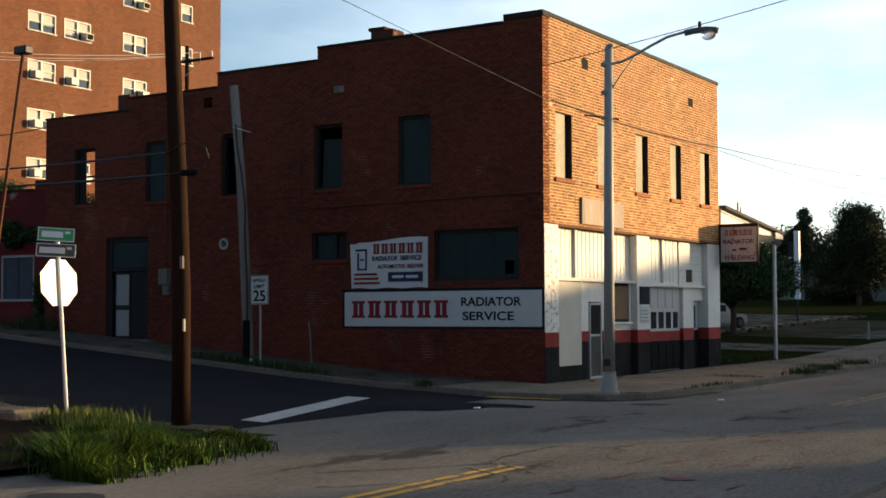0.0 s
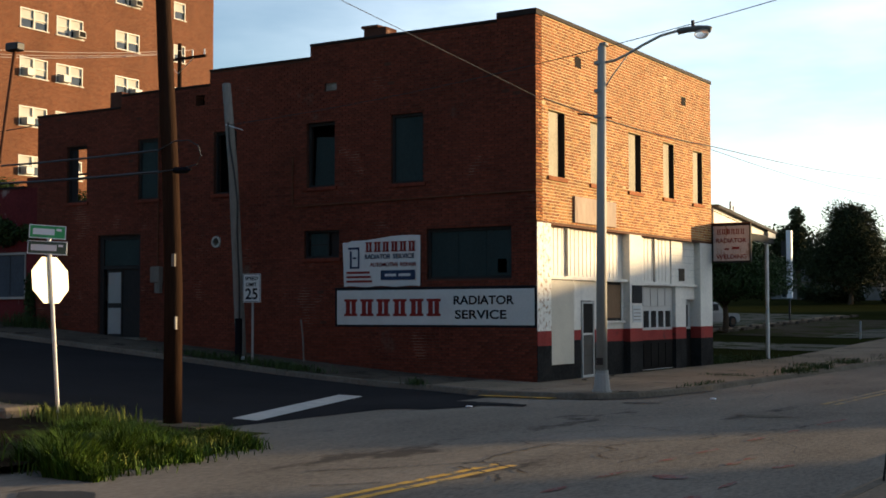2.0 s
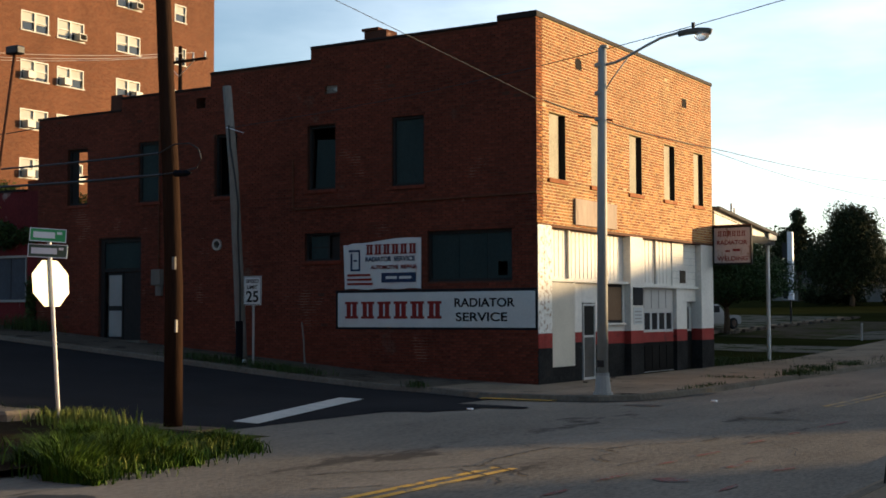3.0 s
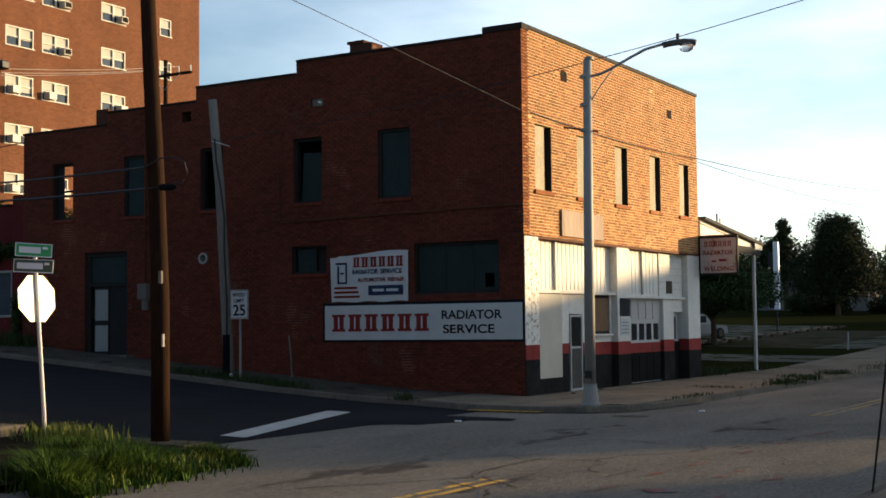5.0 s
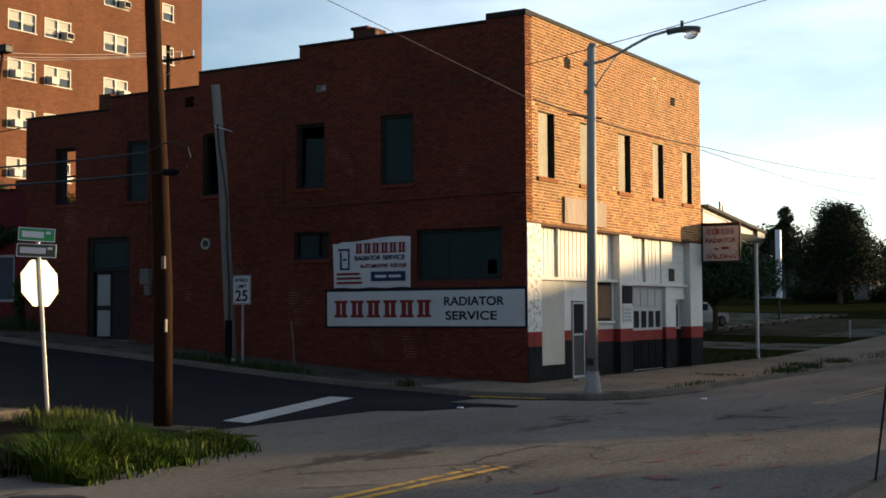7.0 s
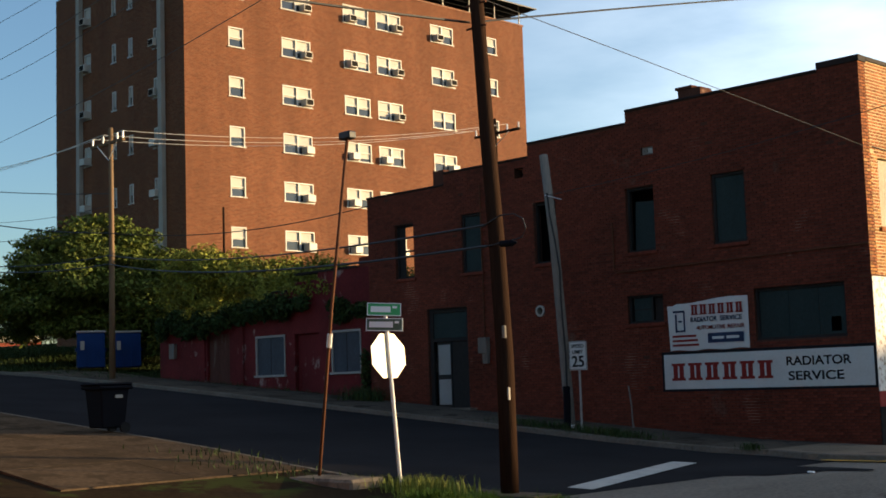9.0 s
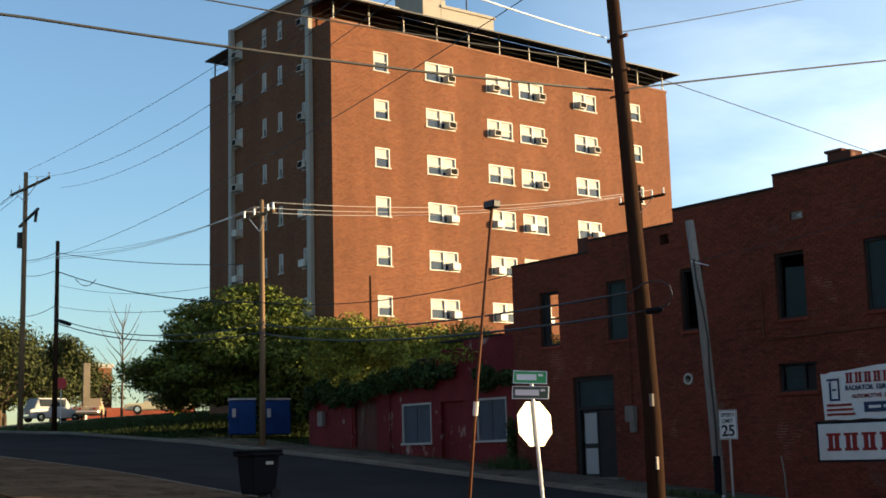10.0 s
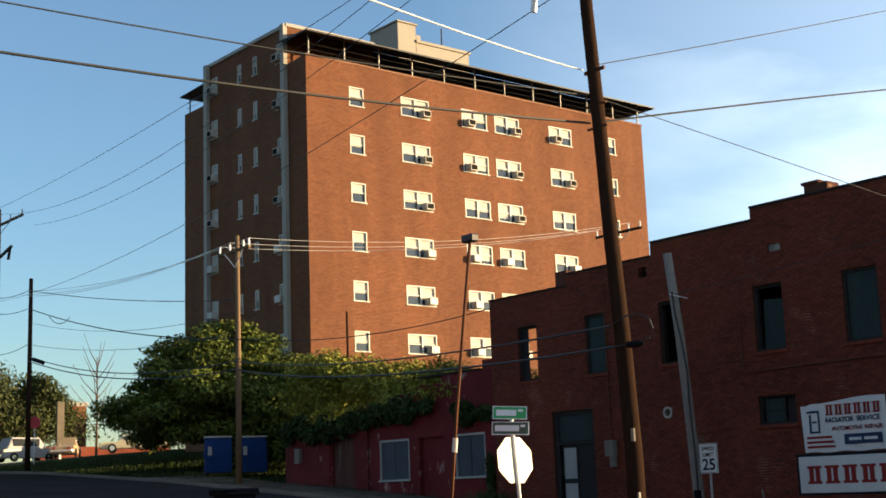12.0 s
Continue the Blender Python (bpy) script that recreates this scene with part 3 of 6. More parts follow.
# ---- more builders ----
def leaves(name, clumps, count, size, mat, parent=None, seed=1, label="", up=0.3):
    """A crown of many small leaves: clumps are (x, y, z, rx, ry, rz)."""
    rng = np.random.default_rng(seed)
    c = np.array(clumps, float)
    vol = c[:, 3] * c[:, 4] * c[:, 5]
    pick = rng.choice(len(c), count, p=vol / vol.sum())
    v = rng.normal(size=(count, 3))
    v /= np.linalg.norm(v, axis=1, keepdims=True)
    r = 0.3 + 0.95 * rng.uniform(0, 1, (count, 1)) ** 0.75
    ctr = c[pick, :3] + v * r * c[pick, 3:]
    n = v * 0.6 + rng.normal(size=(count, 3)) * 0.7 + np.array([0, 0, up])
    n /= np.linalg.norm(n, axis=1, keepdims=True)
    a = np.cross(n, rng.normal(size=(count, 3)))
    a /= np.linalg.norm(a, axis=1, keepdims=True)
    b = np.cross(n, a)
    s = size * rng.uniform(0.55, 1.35, (count, 1))
    verts = np.stack([ctr - a * s, ctr + b * s * 0.45 + n * s * 0.15, ctr + a * s, ctr - b * s * 0.45 + n * s * 0.15], 1).reshape(-1, 3)
    faces = np.arange(count * 4).reshape(-1, 4)
    return raw(name, verts.tolist(), faces.tolist(), mat, parent, label)


def tree(name, label, at, height, spread, bare, clump_count, leaf_count, leaf, mat, seed, flat=0.62, group="", trunk=0.22, shape=1.0):
    """A tapered trunk that forks into limbs, and a crown of leaf clumps with gaps."""
    rng = random.Random(seed)
    t = thing(name, label, "tree", group, at)
    clumps = []
    for i in range(clump_count):
        a = i * 2.399 + rng.uniform(-0.4, 0.4)
        h = bare + (height - bare) * (0.12 + 0.8 * ((i + 0.5) / clump_count))
        k = (h - bare) / (height - bare)
        reach = spread * (1 - k ** (1.6 * shape) * 0.85) * rng.uniform(0.35, 1.0)
        s = spread * rng.uniform(0.22, 0.4)
        clumps.append((math.cos(a) * reach, math.sin(a) * reach, h, s, s, s * flat))
    clumps.append((0, 0, height - spread * 0.2, spread * 0.3, spread * 0.3, spread * 0.25))
    bm = bmesh.new()
    fork = bare * 0.9
    tube(bm, [(0, 0, -0.4), (0.05, 0.03, fork * 0.5), (0, 0, fork), (0.1, 0, (fork + height) / 2), (0, 0, height * 0.9)], trunk, 9, trunk * 0.2)
    for c in clumps[:14]:
        tube(bm, [(0, 0, fork * rng.uniform(0.8, 1.2)), (c[0] * 0.5, c[1] * 0.5, (fork + c[2]) / 2 + 0.2), c[:3]], trunk * 0.42, 6, trunk * 0.08)
    part("trunk", bm, M["bark"], t, "grey-brown bark", True)
    leaves("crown", clumps, leaf_count, leaf, mat, t, seed)
    return t


def blades(name, places, size, mat, label, category, seed=3, lean=0.35):
    """Upright grass: places are (x, y, z, height factor)."""
    rng = np.random.default_rng(seed)
    p = np.array(places, float)
    k = len(p)
    h = size * p[:, 3:4] * rng.uniform(0.45, 1.2, (k, 1))
    ang = rng.uniform(0, 2 * np.pi, k)
    d = np.stack([np.cos(ang), np.sin(ang), np.zeros(k)], 1)
    w = np.stack([-np.sin(ang), np.cos(ang), np.zeros(k)], 1) * (0.005 + 0.007 * rng.uniform(size=(k, 1)))
    tilt = d * h * lean * rng.uniform(0.2, 1.5, (k, 1))
    base = p[:, :3]
    mid = base + tilt * 0.35 + np.array([0, 0, 1]) * h * 0.6
    tip = base + tilt + np.array([0, 0, 1]) * h * 0.95
    verts = np.stack([base - w, base + w, mid + w * 0.8, mid - w * 0.8, tip], 1).reshape(-1, 3)
    q = np.arange(k)[:, None] * 5
    faces = (q + np.array([[0, 1, 2, 3]])).tolist() + (q + np.array([[3, 2, 4]])).tolist()
    return tagged(raw(name, verts.tolist(), faces, mat), label, category, kind="stuff")


def lettering(body, width, height, mat, parent, m, name="lettering", label="", bold=0.018):
    """Built-in lettering fitted to a width and a cap height, standing proud of its ground."""
    cu = bpy.data.curves.new(name, "FONT")
    cu.body, cu.extrude, cu.offset = body, 0.0, bold
    tmp = bpy.data.objects.new(name, cu)
    scene.collection.objects.link(tmp)
    me = bpy.data.meshes.new_from_object(tmp.evaluated_get(bpy.context.evaluated_depsgraph_get()))
    bpy.data.objects.remove(tmp)
    xs, ys = [v.co.x for v in me.vertices], [v.co.y for v in me.vertices]
    x0, x1, y0, y1 = min(xs), max(xs), min(ys), max(ys)
    for v in me.vertices:
        v.co = ((v.co.x - x0) / (x1 - x0) * width, (v.co.y - y0) / (y1 - y0) * height, 0)
    bm = bmesh.new()
    bm.from_mesh(me)
    r = bmesh.ops.extrude_face_region(bm, geom=bm.faces[:])
    bmesh.ops.translate(bm, verts=[e for e in r["geom"] if isinstance(e, bmesh.types.BMVert)], vec=(0, 0, 0.004))
    ob = part(name, bm, mat, parent, label)
    ob.matrix_local = m
    return ob


def glyph_blocks(count, width, height, mat, parent, m, stroke=0.2, name="name_shape"):
    """A trade name shown as plain framed blocks in its colour."""
    step = width / count
    src = None
    for i in range(count):
        w, s = step * 0.82, step * stroke
        if src is None:
            src = part(name, boxes((w * 0.12, w * 0.12 + s, s * 0.5, height - s * 0.5, 0, 0.004), (w * 0.88 - s, w * 0.88, s * 0.5, height - s * 0.5, 0, 0.004),
                                   (0, w, height - s * 0.5, height, 0, 0.004), (0, w, 0, s * 0.5, 0, 0.004)), mat, parent)
            src.matrix_local = m
        else:
            share(src, name, parent, m @ Matrix.Translation((i * step, 0, 0)))


FACE_S = Matrix(((1, 0, 0, 0), (0, 0, -1, 0), (0, 1, 0, 0), (0, 0, 0, 1)))      # upright, facing south (-Y)
FACE_E = Matrix(((0, 0, 1, 0), (1, 0, 0, 0), (0, 1, 0, 0), (0, 0, 0, 1)))       # upright, facing east (+X)


def on_side(x, y, z):
    return Matrix.Translation((x, y, z)) @ FACE_S


# ---- pavements and kerbs ----
def kerb_line(name, pts, inward, label):
    """A kerb of separate stones along a line; inward: +1 if the pavement lies to the left of its course."""
    k = thing(name, label, "kerb", kind="structure")
    for (xa, ya), (xb, yb) in zip(pts, pts[1:]):
        n = max(1, round(math.dist((xa, ya), (xb, yb)) / 2.4))
        for i in range(n):
            a = Vector((xa + (xb - xa) * i / n, ya + (yb - ya) * i / n, 0))
            b = Vector((xa + (xb - xa) * (i + 1) / n, ya + (yb - ya) * (i + 1) / n, 0))
            d = (b - a).normalized()
            s = Vector((-d.y, d.x, 0)) * inward
            a, b = a + d * 0.006, b - d * 0.006
            bm = bmesh.new()
            vs = []
            for p in (a, b):
                z = land(p.x, p.y) + 0.004
                vs.append([bm.verts.new((*q.to_2d(), zz)) for q, zz in
                           ((p, z - 0.3), (p, z - 0.13), (p + s * 0.025, z - 0.02), (p + s * 0.05, z), (p + s * 0.16, z), (p + s * 0.16, z - 0.3))])
            for j in range(6):
                bm.faces.new((vs[0][j], vs[0][(j + 1) % 6], vs[1][(j + 1) % 6], vs[1][j]))
            bm.faces.new(vs[0])
            bm.faces.new(vs[1][::-1])
            part("kerb_stone", bm, M["kerb"], k)
    return k


KX = -11.05
NORTH_KERB = [(-110, 26.3), (-64, 26.3), (-46, 26.3), (-30, 26.3), (-18.5, 26.3), (-16.5, 26.3), (-14.6, 25.75), (-12.9, 25.7), (-12.0, 25.95), (-11.4, 26.8), (-11.1, 28.2), (KX, 30),
              (KX, 60), (KX, 120)]
SOUTH_KERB = [(-16.8, 15.6), (-20, 15.6), (-40, 15.6), (-90, 15.6)]
kerb_line("kerb_north", NORTH_KERB, 1, "worn concrete kerb round the shop corner")
kerb_line("kerb_south", SOUTH_KERB, 1, "worn concrete kerb beside the weeds")
kerb_line("kerb_east", [(-3.4, 120), (-3.4, -60)], 1, "concrete kerb across the main road")


def slab_run(name, label, cells, mat=M["concrete"]):
    """A pavement of cast slabs, each a piece of its own with joints between."""
    p = thing(name, label, "pavement", kind="structure")
    for x0, x1, y0, y1 in cells:
        bm = bmesh.new()
        g = 0.008
        c = [(x0 + g, y0 + g), (x1 - g, y0 + g), (x1 - g, y1 - g), (x0 + g, y1 - g)]
        lo = [bm.verts.new((x, y, land(x, y) - 0.2)) for x, y in c]
        hi = [bm.verts.new((x, y, land(x, y))) for x, y in c]
        bm.faces.new(hi)
        for i in range(4):
            bm.faces.new((lo[i], lo[(i + 1) % 4], hi[(i + 1) % 4], hi[i]))
        part("slab", bm, mat, p)
    return p


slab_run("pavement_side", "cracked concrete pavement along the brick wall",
         [(-16.6 - 1.8 * (i + 1), -16.6 - 1.8 * i, 26.47, 29.28) for i in range(18)], M["concrete_shaded"])
slab_run("pavement_corner", "concrete pavement at the shop corner",
         [(-16.6, -15.2, 26.3, 29.28), (-15.2, -13.7, 25.86, 29.28), (-13.7, -12.8, 25.88, 29.28), (-12.8, -12.03, 26.1, 29.28), (-12.03, -11.5, 27.2, 29.28)])
slab_run("pavement_front", "concrete pavement before the painted shop front",
         [(xa, xb, 29.3 + 1.6 * i, 29.3 + 1.6 * (i + 1)) for i in range(26) for xa, xb in ((-15.18, -13.1), (-13.1, -11.22))])
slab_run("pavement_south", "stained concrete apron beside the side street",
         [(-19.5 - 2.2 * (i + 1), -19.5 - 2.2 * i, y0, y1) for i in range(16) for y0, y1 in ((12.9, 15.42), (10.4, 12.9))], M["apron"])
slab_run("pavement_corner_south", "worn concrete strip behind the roadside grass", [(-17.4 + 1.2 * i, -16.2 + 1.2 * i, 15.3, 15.98) for i in range(3)], M["concrete_shaded"])
slab_run("drive_ramp", "short concrete drive beside the blue dumpsters", [(-50.5, -47.6, 26.47, 29.5), (-53.4, -50.5, 26.47, 29.5)], M["concrete_shaded"])

# paint, patches and cracks of the roads
def flat(name, pts, z, mat, parent=None):
    """A thin flat film of paint or tar on the road."""
    verts = [(x, y, land(x, y) + z) for x, y in pts]
    return raw(name, verts, [tuple(range(len(pts)))], mat, parent)


tagged(flat("stop_line", [(-15.41, 18.0), (-14.75, 17.9), (-16.55, 23.66), (-17.15, 23.6)][::1], -0.116, M["white_paint"]),
       "wide white stop line across the side street", "road marking", kind="structure")
lines = thing("centre_line", "worn double yellow line along the main road", "road marking", kind="structure")
for x in (-8.02, -7.78):
    flat("stripe", [(x - 0.06, -40), (x + 0.06, -40), (x + 0.06, 14.4), (x - 0.06, 14.4)], -0.122, M["yellow_paint"], lines)
    for ya, yb in ((26.9, 50), (50, 110)):
        flat("stripe", [(x + 0.54, ya), (x + 0.66, ya), (x + 0.66, yb), (x + 0.54, yb)], -0.122, M["yellow_faint"], lines)
patches = thing("road_patches", "dark repair patches on the grey asphalt", "road patch", kind="structure")
rng = random.Random(5)


def blob(cx, cy, rx, ry, n=14, turn=0.0):
    out = []
    for i in range(n):
        a = 2 * math.pi * i / n
        k = rng.uniform(0.75, 1.15)
        x, y = math.cos(a) * rx * k, math.sin(a) * ry * k
        out.append((cx + x * math.cos(turn) - y * math.sin(turn), cy + x * math.sin(turn) + y * math.cos(turn)))
    return out


flat("patch", blob(-14.2, 22.6, 1.0, 1.3), -0.118, M["asphalt_new"], patches)
flat("patch", blob(-13.2, 23.5, 0.8, 0.45), -0.114, M["asphalt_new"], patches)
flat("manhole", blob(-10.7, 25.38, 0.4, 0.28, 20), -0.12, M["tar"], patches)
flat("patch", blob(-7.6, 23.4, 0.5, 0.25), -0.121, M["kerb"], patches)
flat("kerb_ramp", [(-14.7, 25.45), (-12.9, 25.45), (-12.85, 25.75), (-14.75, 25.75)], -0.1, M["yellow_paint"], patches)
DASHES = [(-6.36, 12.37, -6.34, 13.02, 0.05), (-6.39, 13.75, -6.33, 14.66, 0.045), (-6.4, 15.64, -6.35, 16.22, 0.05), (-6.33, 16.74, -6.27, 17.57, 0.05), (-6.29, 18.84, -6.24, 19.52, 0.055), (-6.19, 20.46, -6.17, 20.98, 0.05),
          (-6.19, 21.93, -6.05, 23.47, 0.05), (-5.53, 15.74, -5.5, 16.18, 0.06), (-5.54, 16.34, -5.5, 16.85, 0.04), (-5.91, 14.29, -5.48, 14.3, 0.2), (-4.88, 12.66, -4.86, 13.03, 0.1), (-4.88, 13.64, -4.89, 14.31, 0.045), (-4.95, 15.65, -4.81, 16.23, 0.05)]
for ax, ay, bx, by, w in DASHES:
    flat("red_mark", blob((ax + bx) / 2, (ay + by) / 2, math.hypot(bx - ax, by - ay) / 2, w, 14, math.atan2(by - ay, bx - ax)), -0.12, M["red_mark"], patches)
flat("patch", blob(-10.5, 9.6, 0.55, 0.4), -0.12, M["tar"], patches)
flat("scrape", blob(-7.3, 23.2, 0.5, 0.05, 14, 0.4), -0.12, M["kerb"], patches)
# dark strip of varying width on the road at the kerb's foot
gutter = thing("gutter_strip", "dark uneven strip along the kerb", "road dirt", kind="structure")
for (xa, ya), (xb, yb) in zip(NORTH_KERB[5:11], NORTH_KERB[6:12]):
    n_ = max(1, int(math.dist((xa, ya), (xb, yb)) / 0.6))
    for i in range(n_ if yb < 58 else 0):
        p0, p1 = (xa + (xb - xa) * i / n_, ya + (yb - ya) * i / n_), (xa + (xb - xa) * (i + 1) / n_, ya + (yb - ya) * (i + 1) / n_)
        dx, dy = (p1[1] - p0[1]), -(p1[0] - p0[0])
        q_ = math.hypot(dx, dy)
        wa, wb = 0.16 + 0.1 * math.sin(p0[0] * 5 + p0[1] * 1.7), 0.16 + 0.1 * math.sin(p1[0] * 5 + p1[1] * 1.7)
        flat("gutter_piece", [p0, (p0[0] + dx / q_ * wa, p0[1] + dy / q_ * wa), (p1[0] + dx / q_ * wb, p1[1] + dy / q_ * wb), p1], -0.117, M["tar"], gutter)
cracks = thing("road_cracks", "tar-sealed cracks wandering over the asphalt", "road crack", kind="structure")


def crack(pts, w):
    """A thin wandering film of tar along a polyline."""
    fine = []
    for (ax, ay), (bx, by) in zip(pts, pts[1:]):
        n = max(2, int(math.hypot(bx - ax, by - ay) / 0.16))
        for i in range(n):
            k, j = i / n, 0.035 if i else 0.0
            fine.append((ax + (bx - ax) * k + rng.uniform(-j, j), ay + (by - ay) * k + rng.uniform(-j, j)))
    fine.append(pts[-1])
    rim, n = [], len(fine) - 1
    for i, (px, py) in enumerate(fine):
        dx, dy = fine[min(i + 1, n)][0] - fine[max(i - 1, 0)][0], fine[min(i + 1, n)][1] - fine[max(i - 1, 0)][1]
        q, ww = math.hypot(dx, dy) or 1, w * rng.uniform(0.35, 1.3)
        rim += [(px - dy / q * ww, py + dx / q * ww, land(px, py) - 0.119), (px + dy / q * ww, py - dx / q * ww, land(px, py) - 0.119)]
    raw("crack", rim, [(2 * i, 2 * i + 1, 2 * i + 3, 2 * i + 2) for i in range(n)], M["tar"], cracks)


crack([(-9.6, 12.6), (-8.64, 13.94), (-8.28, 14.51), (-8.47, 15.07), (-8.54, 15.91), (-8.52, 16.9), (-7.74, 17.04), (-7.6, 17.91), (-7.09, 18.51)], 0.022)
crack([(-8.52, 16.9), (-8.85, 16.84), (-9.4, 17.3)], 0.014)
crack([(-7.74, 17.04), (-7.42, 16.75), (-7.45, 16.16), (-7.29, 15.85), (-7.07, 15.68)], 0.022)
crack([(-8.28, 14.5), (-8.05, 14.47), (-7.67, 14.18), (-7.28, 13.83)], 0.024)
crack([(-8.3, 13.95), (-7.92, 13.7), (-7.49, 13.49), (-7.3, 13.2), (-7.21, 12.92)], 0.024)
crack([(-8.17, 14.58), (-8.05, 14.83)], 0.035)
crack([(-10.27, 19.63), (-9.76, 19.56)], 0.02)
crack([(-9.29, 19.78), (-8.79, 20.26), (-7.66, 19.75)], 0.02)
crack([(-6.98, 18.68), (-6.92, 19.32), (-7.12, 19.63)], 0.025)
crack([(-6.77, 15.24), (-6.76, 16.17)], 0.012)
for sx, sy, ang, ln, w in ((-9.4, 18.6, 0.6, 3.0, 0.01), (-10.2, 20.5, 0.8, 2.6, 0.012), (-9.6, 16.4, 1.1, 1.8, 0.01), (-8.8, 11.6, 0.4, 1.2, 0.018), (-5.5, 22.5, 1.3, 4.0, 0.012), (-9.0, 28.0, 1.5, 9.0, 0.014), (-10.6, 14.5, 1.2, 2.2, 0.01),
                           (-11.2, 22.4, 0.3, 2.0, 0.012), (-5.2, 17.5, 1.7, 2.4, 0.01), (-4.6, 19.4, 1.4, 3.0, 0.01), (-9.8, 24.0, 1.2, 5.0, 0.012)):
    pts, x, y, a = [], sx, sy, ang
    for i in range(7):
        pts.append((x, y))
        a += rng.uniform(-0.5, 0.5)
        x, y = x + math.cos(a) * ln / 7, y + math.sin(a) * ln / 7
    crack(pts, w)


# ---- shop: side openings ----
def board(name, x0, x1, z0, z1, depth, mat, label, cut=None):
    """A boarded window: a frame set back in its opening, and a panel that fills it."""
    w = part(name, boxes((x0, x0 + 0.07, depth - 0.05, depth + 0.06, z0, z1), (x1 - 0.07, x1, depth - 0.05, depth + 0.06, z0, z1),
                         (x0 + 0.07, x1 - 0.07, depth - 0.05, depth + 0.06, z1 - 0.08, z1), (x0 + 0.07, x1 - 0.07, depth - 0.05, depth + 0.06, z0, z0 + 0.07), bevel=0.006),
             M["frame_dark"], shop, label)
    if mat:
        xs = [x0 + 0.07, x1 - 0.07] if not cut else [x0 + 0.07, cut, x1 - 0.07]
        for a, b in zip(xs, xs[1:]):
            part("panel", boxes((a + 0.004, b - 0.004, depth, depth + 0.02, z0 + 0.07, z1 - 0.08)), mat, w)
    return w


def sill(x0, x1, z):
    part("sill", boxes((x0 - 0.08, x1 + 0.08, -0.05, 0.2, z - 0.1, z), bevel=0.01), M["brick"], shop, "brick window sill")


board("window", -4.39, -3.37, 5.2, 7.07, 0.12, M["board_teal"], "window closed with a faded teal board")
w1 = board("window", -7.25, -6.27, 5.24, 7.05, 0.16, None, "broken window with a slipped board")
p1 = part("slipped_board", boxes((-0.36, 0.36, 0, 0.02, 0, 1.35)), M["board_teal"], w1, "teal board hanging askew")
p1.matrix_local = pose(-6.74, 0.2, 5.3, 0, 3, 0)
board("window", -10.69, -9.81, 5.22, 7.06, 0.16, None, "empty black window opening")
w4 = board("window", -13.74, -12.87, 5.2, 7.05, 0.12, M["board_teal"], "window closed with a faded teal board")
w5 = board("window", -16.85, -15.95, 5.24, 7.03, 0.16, None, "broken sash window open to the sky behind")
part("meeting_rail", boxes((-16.78, -16.02, 0.14, 0.19, 6.12, 6.18)), M["frame_dark"], w5)
part("torn_board", boxes((-16.78, -16.5, 0.16, 0.18, 5.31, 6.95)), M["frame_dark"], w5)
for a, b, z in ((-4.39, -3.37, 5.2), (-7.25, -6.27, 5.24), (-10.69, -9.81, 5.22), (-13.74, -12.87, 5.2), (-16.85, -15.95, 5.24), (-7.33, -6.12, 3.25)):
    sill(a, b, z)
bw = board("window", -3.27, -0.72, 2.62, 3.95, 0.14, None, "wide window closed with dark teal boards")
for i, (a, b) in enumerate(((-3.2, -2.36), (-2.36, -1.52))):
    part("panel", boxes((a + 0.005, b - 0.005, 0.14, 0.16, 2.69, 3.87)), M["board_teal"], bw)
part("panel", wall_mesh(-1.515, -0.795, 2.69, [(-9, 3.87)], [(-1.2, -0.93, 2.76, 3.12)], 0.02, lambda u, v, d: (u, 0.14 + d, v)), M["board_teal"], bw, "board with a cut square hole")
sw = board("window", -7.33, -6.12, 3.25, 4.05, 0.14, None, "small window with a pale pane")
part("pane", boxes((-7.2, -6.62, 0.15, 0.165, 3.33, 3.95)), M["board_teal"], sw, "dull glass pane")
part("mullion", boxes((-6.6, -6.54, 0.12, 0.19, 3.32, 3.97)), M["frame_dark"], sw)
part("pane", boxes((-6.52, -6.2, 0.2, 0.215, 3.33, 3.95)), M["void"], sw)
part("pane_bar", boxes((-7.2, -6.62, 0.135, 0.15, 3.62, 3.65)), M["frame_dark"], sw)
sdoor = part("side_door", boxes((-15.21, -15.06, 0.1, 0.2, 0.9, 4.15), (-13.56, -13.41, 0.1, 0.2, 0.9, 4.15), (-15.06, -13.56, 0.1, 0.2, 4.02, 4.15),
                                (-15.06, -13.56, 0.1, 0.2, 3.1, 3.2)), M["frame_dark"], shop, "recessed side doorway with a boarded transom")
part("transom_board", boxes((-15.05, -13.57, 0.14, 0.16, 3.21, 4.01)), M["board_teal"], sdoor, "teal board over the door")
part("fixed_panel", boxes((-14.26, -13.57, 0.15, 0.19, 1.0, 3.09)), M["frame_dark"], sdoor)
leafd = part("door_leaf", boxes((-14.95, -14.29, 0.15, 0.19, 1.0, 3.09)), M["frame_dark"], sdoor)
for a, b in ((1.1, 1.9), (2.05, 3.0)):
    part("door_panel", boxes((-14.89, -14.35, 0.14, 0.15, a, b), bevel=0.004), M["pale_door"], leafd, "pale grey door panel")
sdoor.location.x = -0.2
part("door_step", boxes((-15.5, -13.3, -0.35, 0.1, 0.6, 1.0), bevel=0.02), M["kerb"], shop, "concrete door step")
part("vent_grille", boxes(*[(-6.61, -6.23, 0.05, 0.09, 7.925 + 0.036 * i, 7.95 + 0.036 * i) for i in range(6)]), M["grey_pole"], shop, "pale louvred vent")
ring = bmesh.new()
